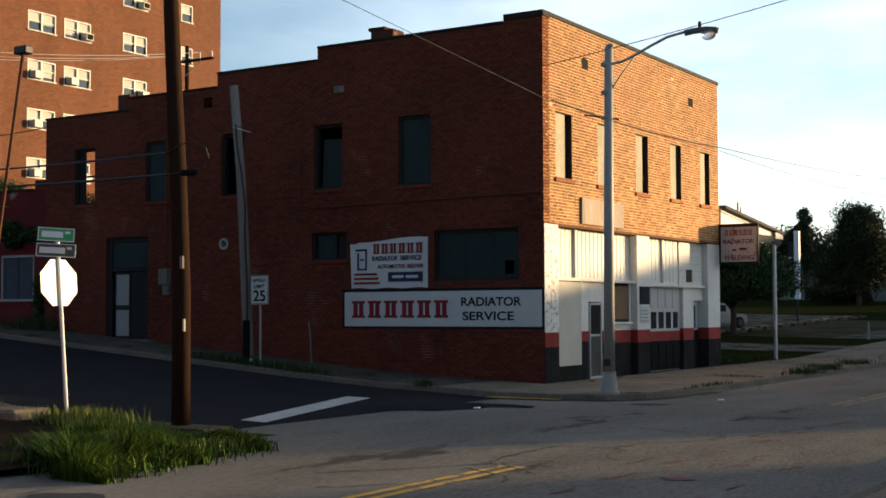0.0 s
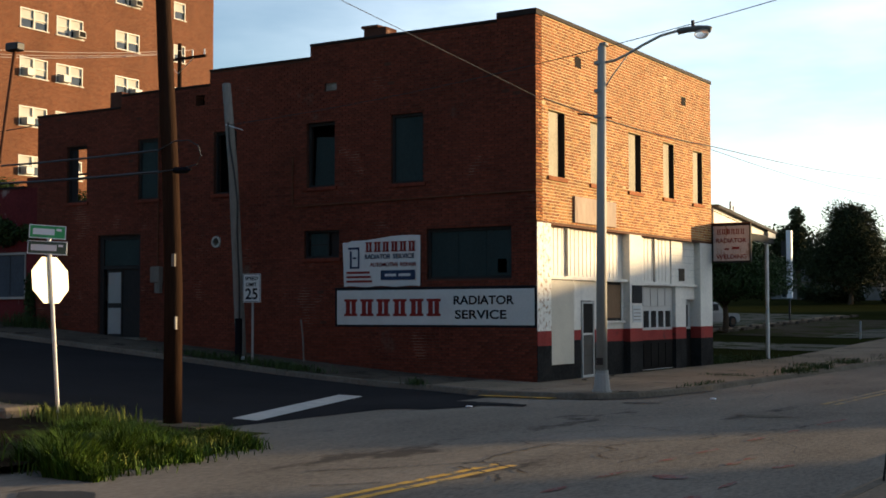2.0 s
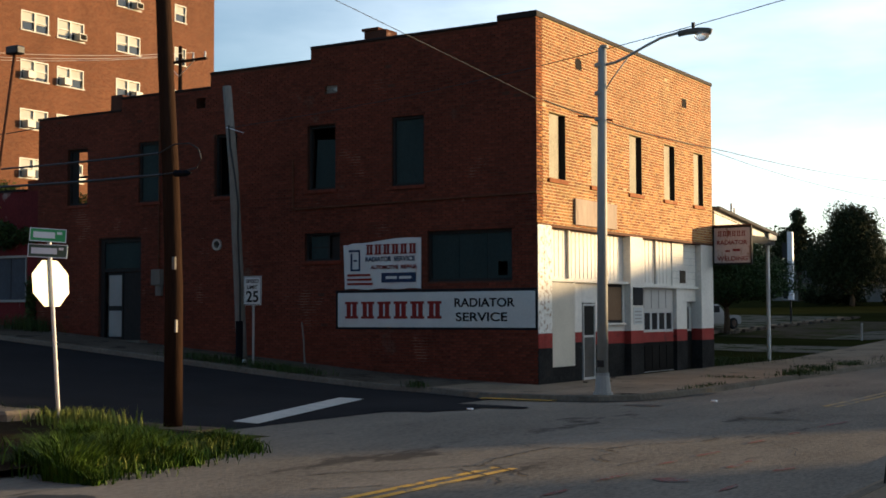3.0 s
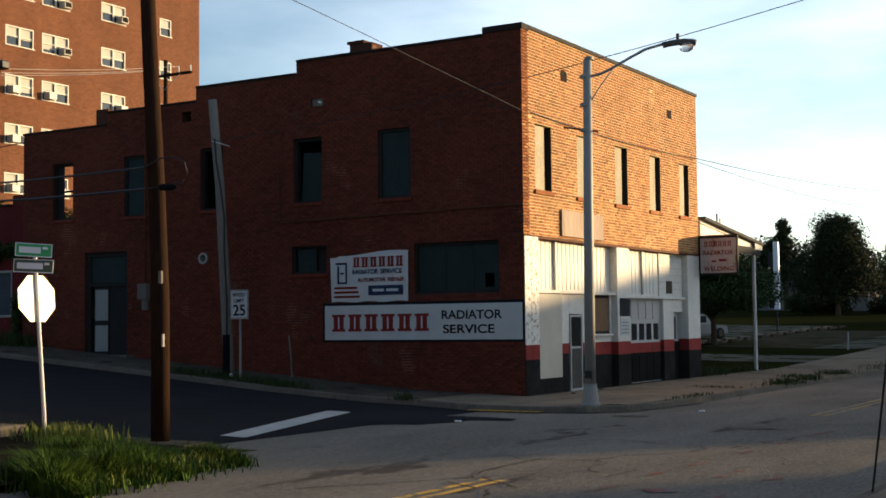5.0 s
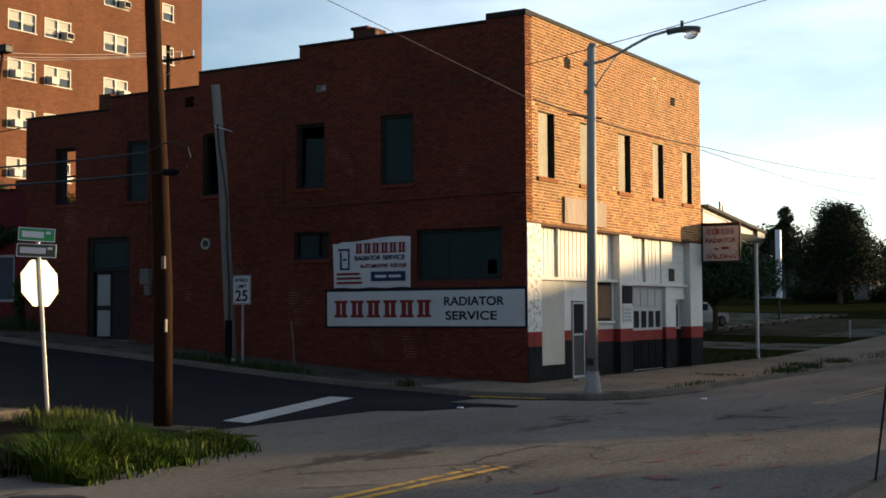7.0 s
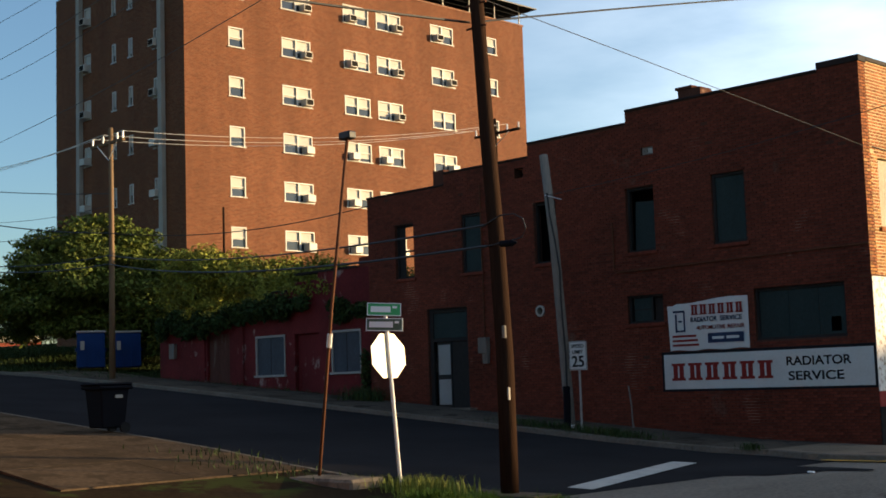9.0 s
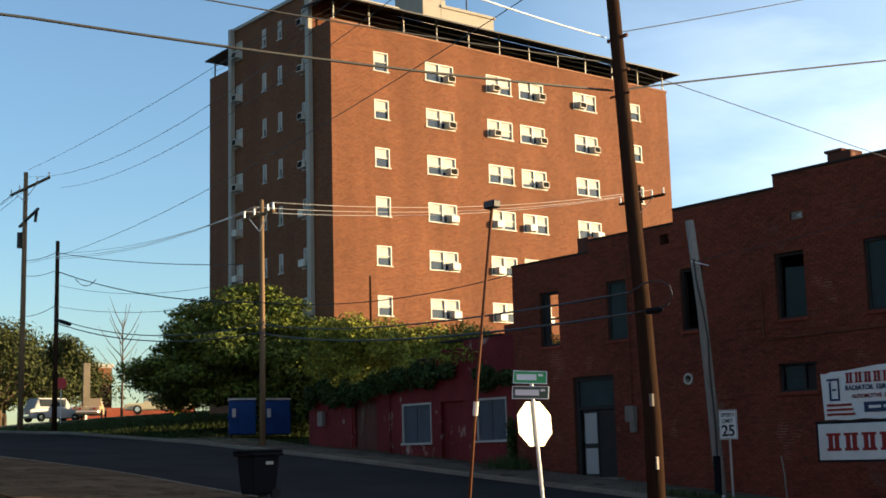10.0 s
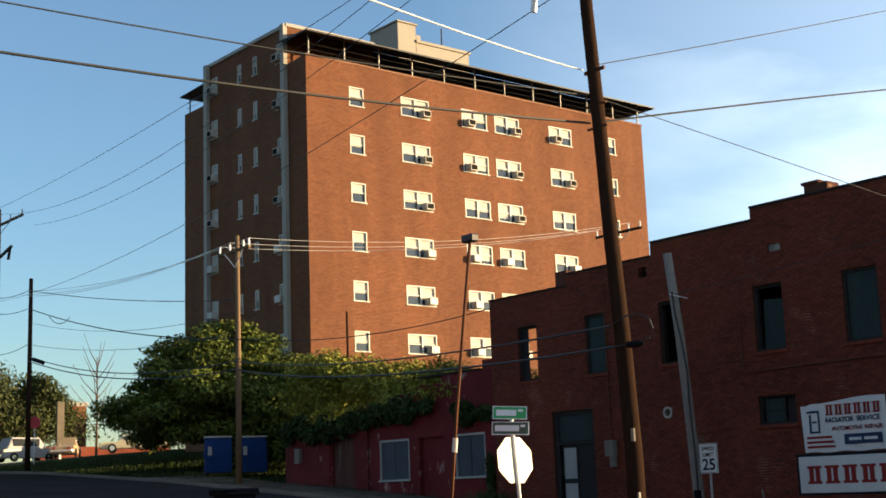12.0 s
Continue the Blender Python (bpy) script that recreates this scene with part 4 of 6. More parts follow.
for a in range(20):
    q = [(math.cos(2 * math.pi * (a + k) / 20) * r, y, math.sin(2 * math.pi * (a + k) / 20) * r) for k, r, y in ((0, 0.17, -0.03), (1, 0.17, -0.03), (1, 0.11, -0.03), (0, 0.11, -0.03), (0, 0.11, 0.2), (1, 0.11, 0.2), (0, 0.17, 0.05), (1, 0.17, 0.05))]
    v = [ring.verts.new(p) for p in q]
    ring.faces.new((v[0], v[1], v[2], v[3]))
    ring.faces.new((v[3], v[2], v[5], v[4]))
    ring.faces.new((v[0], v[6], v[7], v[1]))
collar = part("flue_collar", ring, M["stone"], shop, "round pale flue collar")
collar.location = (-10.56, 0, 3.82)
part("meter_box", boxes((-13.02, -12.66, -0.18, 0.0, 2.66, 3.14), (-12.9, -12.68, -0.12, 0.0, 2.34, 2.66), bevel=0.01), M["grey_pole"], shop, "grey electric meter box")
part("conduit", tubes(([(-7.72, -0.03, 6.15), (-7.72, -0.03, 4.78), (-7.6, -0.03, 4.72), (0.0, -0.03, 4.82)], 0.022)), M["rust"], shop, "thin dark conduit along the wall")
part("conduit", tubes(([(-12.85, -0.03, 7.9), (-12.85, -0.03, 3.14)], 0.02)), M["rust"], shop)
part("broken_pipe", tubes(([(-7.05, -0.35, 0.1), (-7.12, -0.3, 1.0), (-7.35, -0.1, 1.55)], 0.022), ([(-6.95, -0.35, 0.1), (-7.12, -0.32, 0.75)], 0.014)), M["grey_pole"], shop, "bent pale pipe against the wall")

# painted wall sign and banner
ws = thing("wall_sign", "long white painted wall sign with red and black lettering", "sign", at=(XC, YC, 0))
part("sign_border", boxes((-6.24, 0.0, -0.012, 0.0, 1.36, 2.42)), M["sign_black"], ws, "dark painted border")
part("sign_ground", boxes((-6.17, -0.06, -0.018, -0.008, 1.42, 2.35), bevel=0.004), M["sign_white"], ws)
glyph_blocks(6, 3.2, 0.46, M["sign_red"], ws, on_side(-5.92, -0.022, 1.65), 0.26)
lettering("RADIATOR", 1.78, 0.23, M["sign_black"], ws, on_side(-2.42, -0.022, 1.95))
lettering("SERVICE", 1.52, 0.23, M["sign_black"], ws, on_side(-2.38, -0.022, 1.58))
bn = thing("wall_banner", "white vinyl banner with navy lettering on the brick wall", "banner", at=(XC, YC, 0))
bm = bmesh.new()
N = 16
top = [(-5.97 + 2.52 * i / N, -0.03 + 0.012 * math.sin(i * 1.7), 3.66 + 0.09 * i / N + (0.05 if i > 1 else 0) - 0.03 * math.sin(i * 0.4)) for i in range(N + 1)]
low_ = [(-5.93 + 2.48 * i / N, -0.03 + 0.012 * math.sin(i * 1.3 + 1), 2.45 + 0.015 * math.sin(i)) for i in range(N + 1)]
tv, lv = [bm.verts.new(p) for p in top], [bm.verts.new(p) for p in low_]
for i in range(N):
    bm.faces.new((lv[i], lv[i + 1], tv[i + 1], tv[i]))
r = bmesh.ops.extrude_face_region(bm, geom=bm.faces[:])
bmesh.ops.translate(bm, verts=[e for e in r["geom"] if isinstance(e, bmesh.types.BMVert)], vec=(0, 0.012, 0))
part("sheet", bm, M["banner"], bn)
glyph_blocks(6, 1.66, 0.27, M["sign_red"], bn, on_side(-5.2, -0.05, 3.38), 0.24)
lettering("RADIATOR", 0.84, 0.13, M["sign_blue"], bn, on_side(-5.22, -0.05, 3.19))
lettering("SERVICE", 0.68, 0.13, M["sign_blue"], bn, on_side(-4.3, -0.05, 3.19))
lettering("AUTOMOTIVE", 0.9, 0.11, M["sign_red"], bn, on_side(-5.05, -0.05, 2.98))
lettering("REPAIR", 0.52, 0.11, M["sign_red"], bn, on_side(-4.07, -0.05, 2.98))
part("number_bar", boxes((-4.7, -3.6, -0.05, -0.046, 2.62, 2.88)), M["sign_blue"], bn, "navy bar with a pale stripe")
part("number_stripe", boxes((-4.56, -4.2, -0.054, -0.05, 2.715, 2.785), (-4.12, -3.74, -0.054, -0.05, 2.715, 2.785)), M["banner"], bn)
for i in range(3):
    part("small_print", boxes((-5.83, -4.98 - 0.04 * i, -0.05, -0.046, 2.56 + 0.12 * i, 2.62 + 0.12 * i)), M["sign_red"], bn)
part("emblem", boxes((-5.72, -5.66, -0.05, -0.046, 2.98, 3.42), (-5.72, -5.4, -0.05, -0.046, 2.94, 2.99), (-5.45, -5.4, -0.05, -0.046, 2.99, 3.5), (-5.78, -5.4, -0.05, -0.046, 3.46, 3.52),
                     (-5.62, -5.5, -0.05, -0.046, 3.2, 3.25)), M["sign_blue"], bn, "plain blue box emblem")

# ---- shop: painted front ----
def face(name, y0, y1, z0, z1, x0, x1, mat, parent=shop, label="", bevel=0.006):
    return part(name, boxes((x0, x1, y0, y1, z0, z1), bevel=bevel), mat, parent, label)


def pier(y0, y1, wall, depth=0.0):
    p = face("pier", y0, y1, 1.27, 4.02, -0.4, depth, wall, shop, "white painted pier with peeling paint", 0.01)
    face("red_band", y0, y1, 0.9, 1.27, -0.4, depth + 0.002, M["red_band"], p)
    face("black_base", y0, y1, -0.3, 0.9, -0.4, depth + 0.004, M["black_band"], p)


pier(0.346, 0.77, M["peel_wall"], 0.02)
face("pier_face", 0.0, 0.346, 1.27, 4.02, 0.003, 0.02, M["peel_wall"])
face("red_band", 0.0, 0.346, 0.9, 1.27, 0.003, 0.022, M["red_band"])
face("black_base", 0.0, 0.346, -0.3, 0.9, 0.003, 0.024, M["black_band"])
pier(5.79, 6.7, M["white_wall"])
pier(11.5, 12.6, M["white_wall"])
bay = face("shop_bay", 0.77, 5.79, 2.68, 4.0, -0.3, -0.24, M["white_board"], shop, "white boarded transom with thin battens")
for i in range(19):
    face("batten", 0.9 + 0.25 * i, 0.92 + 0.25 * i, 2.72, 3.98, -0.24, -0.228, M["white_board"], bay, "", 0)
face("mullion", 2.1, 2.2, 2.7, 4.0, -0.24, -0.16, M["garage_paint"], bay)
face("ledge", 0.77, 5.79, 2.6, 2.68, -0.3, -0.06, M["white_wall"])
sheet_ob = face("cover_sheet", 0.78, 2.3, 0.39, 2.58, -0.12, -0.09, M["cream_sheet"], shop, "tall cream sheet over the shop window")
face("sheet_backing", 0.77, 2.32, -0.3, 2.6, -0.3, -0.125, M["black_band"])
face("door_post", 2.32, 2.46, 1.27, 2.6, -0.3, -0.14, M["white_wall"])
face("door_post_base", 2.32, 3.0, -0.3, 1.0, -0.3, -0.22, M["black_band"])
face("door_post_band", 2.32, 3.0, 1.0, 1.27, -0.3, -0.218, M["red_band"])
face("side_panel", 2.46, 3.0, 1.27, 2.6, -0.3, -0.22, M["white_board"])
face("transom_panel", 3.0, 4.4, 2.06, 2.6, -0.3, -0.22, M["white_board"])
fd = part("front_door", boxes((-0.26, -0.19, 3.03, 3.08, -0.04, 2.04), (-0.26, -0.19, 3.74, 3.79, -0.04, 2.04), (-0.26, -0.19, 3.08, 3.74, 1.98, 2.04), (-0.26, -0.19, 3.08, 3.74, -0.04, 0.04),
                              (-0.26, -0.2, 3.08, 3.74, 1.12, 1.18), bevel=0.005), M["garage_paint"], shop, "narrow framed door with a dark screen")
part("door_glass", boxes((-0.24, -0.22, 3.08, 3.74, 1.18, 1.98)), M["void"], fd, "dark door screen")
part("door_panel", boxes((-0.24, -0.22, 3.08, 3.74, 0.04, 1.12)), M["screen_grey"], fd, "grey mesh lower screen")
for i in range(3):
    part("screen_bar", boxes((-0.22, -0.212, 3.08, 3.74, 0.3 + 0.26 * i, 0.315 + 0.26 * i)), M["concrete_shaded"], fd)
face("bay_panel", 3.82, 5.79, 1.27, 1.5, -0.3, -0.2, M["white_wall"])
face("bay_panel", 3.82, 4.4, 1.5, 2.06, -0.3, -0.2, M["white_wall"])
face("bay_band", 3.82, 5.79, 0.92, 1.27, -0.3, -0.198, M["red_band"])
face("bay_base", 3.82, 5.79, -0.3, 0.92, -0.3, -0.196, M["black_band"])
face("bay_reveal", 5.66, 5.79, 1.5, 2.6, -0.3, -0.2, M["white_wall"])
pw = face("boarded_window", 4.4, 5.66, 1.5, 2.6, -0.3, -0.22, M["frame_dark"], shop, "window closed with brown plywood")
face("panel", 4.48, 5.58, 1.58, 2.52, -0.22, -0.2, M["ply"], pw)
face("window_sill", 4.35, 5.7, 1.44, 1.5, -0.3, -0.1, M["white_wall"])
bay2 = face("garage_bay", 6.7, 9.5, 2.62, 4.0, -0.3, -0.24, M["white_board"], shop, "white boarded panel over the garage door")
for i in range(9):
    face("batten", 6.85 + 0.28 * i, 6.87 + 0.28 * i, 2.7, 3.96, -0.24, -0.228, M["white_board"], bay2, "", 0)
face("mullion", 8.1, 8.2, 2.66, 4.0, -0.24, -0.17, M["garage_paint"], bay2)
face("ledge", 6.7, 11.5, 2.54, 2.62, -0.3, -0.1, M["white_wall"])
blockw = face("block_wall", 9.5, 11.5, 2.62, 4.0, -0.3, -0.2, M["white_wall"], shop, "white painted block wall")
for i in range(5):
    face("course_joint", 9.5, 11.5, 2.86 + 0.22 * i, 2.872 + 0.22 * i, -0.2, -0.197, M["garage_paint"], blockw, "", 0)
# near-black plates fill the vent holes, standing for the shade inside
for y in (2.2, 9.9):
    part("air_brick_dark", boxes((-0.045, 0.004, y + 0.06, y + 0.44, 8.3, 8.58)), M["void"], shop, "dark plate standing for the shade in the vent hole")
part("wall_vent", boxes((-0.22, -0.17, 10.1, 10.55, 2.72, 3.12), bevel=0.01), M["concrete_shaded"], shop, "small grey wall vent")
gd = part("garage_door", boxes((-0.34, -0.28, 6.7, 9.72, 0.0, 2.54)), M["garage_paint"], shop, "grey panelled garage door with a row of panes")
for i in range(5):
    y = 6.8 + 0.575 * i
    part("door_panel", boxes((-0.285, -0.262, y, y + 0.49, 1.92, 2.48), bevel=0.006), M["garage_paint"], gd)
    part("pane", boxes((-0.285, -0.268, y + 0.05, y + 0.44, 1.28, 1.78)), M["glass"], gd, "dark door pane")
    part("low_panel", boxes((-0.274, -0.25, y, y + 0.47, 0.1, 0.8), bevel=0.006), M["garage_dark"], gd, "sooty lower panel")
part("door_band", boxes((-0.285, -0.268, 6.71, 9.71, 0.9, 1.2)), M["red_band"], gd)
part("door_base", boxes((-0.287, -0.272, 6.71, 9.71, 0.02, 0.9)), M["garage_dark"], gd)
face("garage_jamb", 9.72, 10.6, 1.27, 2.54, -0.34, -0.16, M["white_wall"])
face("garage_jamb_band", 9.72, 10.6, 0.9, 1.27, -0.34, -0.158, M["red_band"])
face("garage_jamb_base", 9.72, 10.6, -0.3, 0.9, -0.34, -0.156, M["black_band"])
face("door_head", 10.6, 11.5, 2.14, 2.54, -0.34, -0.2, M["white_wall"])
nd = part("rear_shop_door", boxes((-0.42, -0.36, 10.6, 11.5, 0.0, 2.14)), M["garage_paint"], shop, "recessed grey door with a dark pane")
part("door_pane", boxes((-0.365, -0.35, 10.75, 11.25, 1.27, 1.98)), M["glass"], nd)
part("door_base", boxes((-0.365, -0.352, 10.6, 11.5, 0.0, 1.2)), M["garage_dark"], nd)
part("notice", boxes((0.005, 0.03, 5.93, 6.62, 2.0, 2.52), bevel=0.004), M["sign_black"], shop, "black notice board")
nt = part("notice", boxes((0.005, 0.02, 5.95, 6.6, 1.45, 1.94), bevel=0.004), M["banner"], shop, "faded paper notice with grey lines")
for i in range(4):
    part("print_line", boxes((0.02, 0.024, 6.02, 6.52, 1.5 + 0.1 * i, 1.54 + 0.1 * i)), M["lamp_pole"], nt)
part("blank_panel", boxes((0.004, 0.06, 2.1, 4.75, 4.12, 4.82), bevel=0.008), M["blank_panel"], shop, "blank weathered sign panel over the door")
part("lintel", boxes((-0.32, 0.01, 0.0, 12.6, 3.99, 4.06)), M["rust"], shop, "rusty steel lintel")
for a, b in FRONT_WINDOWS:
    w = part("window", boxes((-0.3, -0.24, a, a + 0.06, 5.24, 6.96), (-0.3, -0.24, b - 0.06, b, 5.24, 6.96), (-0.3, -0.24, a + 0.06, b - 0.06, 6.88, 6.96), (-0.3, -0.24, a + 0.06, b - 0.06, 5.24, 5.32), bevel=0.005),
             M["frame_dark"], shop, "upper window half covered by a pale board")
    part("panel", boxes((-0.13, -0.11, a + 0.02, a + 0.57 * (b - a) + 0.2, 5.26, 6.94)), M["board_pale"], w)
    # thin dark sheet on the far reveal, painting in its shade
    part("jamb_shade", boxes((-0.33, -0.01, b - 0.015, b - 0.002, 5.245, 6.955)), M["frame_dark"], w)
    # near-black sheets added behind the opening in place of an unlit room
    part("room_dark_sheet", boxes((-0.55, -0.53, a - 0.25, b + 0.25, 5.0, 7.2)), M["void"], w)
    part("room_dark_cheek", boxes((-0.53, -0.345, b + 0.2, b + 0.25, 5.0, 7.2), (-0.53, -0.345, a - 0.25, a - 0.2, 5.0, 7.2)), M["void"], w)
    part("sill", boxes((-0.2, 0.05, a - 0.08, b + 0.08, 5.13, 5.24), bevel=0.01), M["brick_front"], shop, "brick window sill")

# hanging sign at the far end of the front
hs = thing("hanging_sign", "rusted white metal sign with red lettering on brackets", "sign", at=(XC, 41.9, -0.06))
part("plate", boxes((0.06, 1.3, -0.04, 0.04, 3.48, 4.64), bevel=0.008), M["sign_rusty"], hs)
part("rim", boxes((0.02, 0.06, -0.06, 0.06, 3.42, 4.7), (1.3, 1.34, -0.06, 0.06, 3.42, 4.7), (0.06, 1.3, -0.06, 0.06, 4.64, 4.7), (0.06, 1.3, -0.06, 0.06, 3.42, 3.48)), M["frame_dark"], hs, "dark rusted sign rim")
part("bracket", tubes(([(-0.02, 0, 4.72), (1.34, 0, 4.72)], 0.025), ([(-0.02, 0, 5.2), (1.0, 0, 4.72)], 0.012)), M["rust"], hs)
glyph_blocks(6, 0.96, 0.17, M["sign_red"], hs, Matrix.Translation((0.2, -0.045, 4.36)) @ FACE_S, 0.2)
lettering("RADIATOR", 1.04, 0.15, M["sign_red"], hs, Matrix.Translation((0.16, -0.045, 4.08)) @ FACE_S)
part("worn_motif", boxes((0.45, 0.6, -0.046, -0.04, 3.84, 3.9), (0.7, 0.95, -0.046, -0.04, 3.86, 3.94)), M["sign_red"], hs)
lettering("WELDING", 1.04, 0.15, M["sign_red"], hs, Matrix.Translation((0.16, -0.045, 3.55)) @ FACE_S)

# side canopy
cn = thing("canopy", "white timber lean-to canopy on a thin steel post", "canopy", at=(XC, 41.9, 0))
def slope(y):
    return 5.34 - 0.094 * y


bm = bmesh.new()
vs = [bm.verts.new((x, y, slope(y) + h)) for x in (-5.5, 0.0) for y in (0.7, 7.1) for h in (0.0, 0.1)]
for f in ((0, 1, 3, 2), (4, 6, 7, 5), (0, 4, 5, 1), (2, 3, 7, 6), (0, 2, 6, 4), (1, 5, 7, 3)):
    bm.faces.new([vs[i] for i in f])
part("canopy_roof", bm, M["shingle"], cn, "dark lean-to roof")
bm = bmesh.new()
vs = [bm.verts.new((x, y, z)) for x in (-0.25, -0.19) for y, z in ((0.72, 4.45), (7.0, 4.5), (7.0, slope(7.0) - 0.01), (0.72, slope(0.72) - 0.01))]
for f in ((0, 1, 2, 3), (7, 6, 5, 4), (0, 4, 5, 1), (1, 5, 6, 2), (2, 6, 7, 3), (3, 7, 4, 0)):
    bm.faces.new([vs[i] for i in f])
part("gable_boarding", bm, M["white_board"], cn, "white gable boarding")
part("soffit", boxes((-5.5, -0.26, 0.72, 7.0, 4.42, 4.46)), M["ply"], cn)
part("edge_beam", boxes((-0.18, -0.1, 0.72, 7.02, 4.3, 4.58), bevel=0.01), M["frame_dark"], cn, "dark brown timber edge beam")
part("bargeboard", boxes((-0.1, -0.06, 6.2, 7.1, 4.5, 4.74), bevel=0.01), M["white_board"], cn, "white board at the eaves")
part("post", tubes(([(-0.35, 6.9, -0.1), (-0.35, 6.9, 4.42)], 0.07), sides=12), M["galv"], cn, "thin grey steel post")
part("vent_pipe", tubes(([(-0.8, 4.2, 5.1), (-0.8, 4.2, 5.75)], 0.05), ([(-0.8, 4.5, 5.1), (-0.8, 4.5, 5.6)], 0.04)), M["galv"], cn)
part("rear_wall", boxes((-5.6, -5.4, 0.7, 6.9, 0.0, 4.42)), M["white_wall"], cn)


# ---- tower: windows, pilasters, awning ----
def tower_window(w, h, ac, half):
    """A white-framed window in its wall opening, local x to the right, y outward, z down from the head."""
    t = 0.07
    bars = [(0, t, -0.12, 0.02, -h, 0), (w - t, w, -0.12, 0.02, -h, 0), (t, w - t, -0.12, 0.02, -t, 0), (-0.06, w + 0.06, -0.12, 0.08, -h - 0.06, -h),]
    if half:
        bars.append((w / 2 - 0.06, w / 2 + 0.06, -0.12, 0.02, -h, -t))
    return boxes(*bars)


def fit_windows(frame_of, cols, rows, out_ac):
    """Windows of one wall. frame_of(u, z): the pose of a window's upper corner."""
    meshes = {}
    rnd = random.Random(11)
    for a, b, ac in cols:
        w, h = b - a, 1.1 if b - a > 0.5 else 1.08
        for i, z in enumerate(rows):
            half = w > 1.5
            key = (round(w, 2), half)
            m = frame_of(a, z)
            if key not in meshes:
                win = part("window", tower_window(w, h, ac, half), M["tower_white"], tower, "white-framed apartment window")
                meshes[key] = win.data
            else:
                win = new("window", meshes[key])
                win.parent = tower
            win.matrix_local = m
            spans = [(0.07, w / 2 - 0.06), (w / 2 + 0.06, w - 0.07)] if half else [(0.07, w - 0.07)]
            for s, (p, q) in enumerate(spans):
                drop = rnd.choice((0.4, 0.5, 0.5, 0.5, 0.55, 0.75))
                part("blind", boxes((p, q, -0.075, -0.07, -0.07 - h * drop, -0.07)), M["blind"], win, "half-drawn white blind")
                part("pane", boxes((p, q, -0.1, -0.085, -h, -0.07)), M["glass"], win)
                part("meeting_rail", boxes((p, q, -0.07, -0.01, -0.6, -0.54)), M["tower_white"], win)
            if ac and rnd.random() < 0.93:
                side_ = (0 if rnd.random() < (0.85 if ac < 0 else 0.12) else 1) if half else 0
                p, q = spans[side_]
                c = (p + q) / 2 + (0.1 if half and side_ else 0)
                wd = 0.28 if half else 0.27
                u = part("air_conditioner", boxes((c - wd, c + wd, -0.08, 0.42, -h + 0.02, -h + 0.42), bevel=0.015), M["tower_white"], win, "white window air conditioner")
                if i < 3:
                    part("grille", boxes((c - wd + 0.05, c + wd - 0.05, 0.42, 0.425, -h + 0.07, -h + 0.37)), M["garage_dark"], win)


fit_windows(lambda u, z: Matrix.Translation((0, u, z)) @ Matrix(((0, 1, 0, 0), (1, 0, 0, 0), (0, 0, 1, 0), (0, 0, 0, 1))), COLS, ROWS[:7], True)
fit_windows(lambda u, z: Matrix.Translation((u, 0, z)) @ Matrix(((1, 0, 0, 0), (0, -1, 0, 0), (0, 0, 1, 0), (0, 0, 0, 1))), LCOLS, ROWS[:7], True)
for x in (-2.2, -10.95):
    part("pilaster", boxes((x, x + 0.36, -0.28, -0.005, -1.0, 28.0 - TZ), bevel=0.01), M["stone"], tower, "pale stone pilaster strip")
part("stair_block", wall_mesh(-10.95, -1.84, 25.66 - TZ, [(-12, 27.85 - TZ)], [(a, b, 25.95 - TZ, 27.05 - TZ) for a, b, _ in LCOLS], 0.3, lambda u, v, d: (u, d, v)), M["tower_brick"], tower, "raised brick block at the roof")
part("stair_side", boxes((-2.14, -1.84, 0.3, 6.0, 25.4 - TZ, 27.85 - TZ), (-10.95, -10.65, 0.3, 6.0, 25.4 - TZ, 27.85 - TZ), (-10.65, -2.14, 5.7, 6.0, 25.4 - TZ, 27.85 - TZ)), M["tower_brick"], tower)
part("stair_roof", boxes((-11.0, -1.79, -0.1, 6.1, 27.85 - TZ, 28.05 - TZ)), M["stone"], tower, "pale roof edge")
fit_windows(lambda u, z: Matrix.Translation((u, 0, z)) @ Matrix(((1, 0, 0, 0), (0, -1, 0, 0), (0, 0, 1, 0), (0, 0, 0, 1))), LCOLS, [27.05 - TZ], True)
part("penthouse", boxes((-9.0, -6.0, 11.1, 12.6, 25.4 - TZ, 31.7 - TZ), (-9.0, -6.0, 12.6, 17.1, 25.4 - TZ, 30.55 - TZ), (-9.1, -5.9, 12.55, 17.2, 30.55 - TZ, 30.75 - TZ), (-9.1, -5.9, 11.0, 12.7, 31.7 - TZ, 31.82 - TZ), (-8.9, -6.0, 12.6, 13.0, 30.75 - TZ, 31.1 - TZ), bevel=0.02), M["beige"], tower, "beige rendered lift house")
part("mast", tubes(([(-7, 15.6, 30.4 - TZ), (-7, 15.6, 32.4 - TZ)], 0.05)), M["black_metal"], tower)
bm = bmesh.new()
def awn(pts):
    lo = [bm.verts.new(p) for p in pts]
    hi = [bm.verts.new((x, y, z + 0.08)) for x, y, z in pts]
    bm.faces.new(lo)
    bm.faces.new(hi[::-1])
    for i in range(len(pts)):
        bm.faces.new((lo[i], lo[(i + 1) % len(pts)], hi[(i + 1) % len(pts)], hi[i]))


AZ = 26.72 - TZ
awn([(0.9, -0.5, AZ), (0.9, 27.6, AZ), (-2.2, 25.5, AZ + 0.95), (-2.2, 1.2, AZ + 0.95)])
awn([(0.9, -0.5, AZ), (-2.2, 1.2, AZ + 0.95), (-2.4, -0.4, AZ + 0.2)])
awn([(0.9, 27.6, AZ), (-13.0, 27.6, AZ), (-12, 25.5, AZ + 0.95), (-2.2, 25.5, AZ + 0.95)])
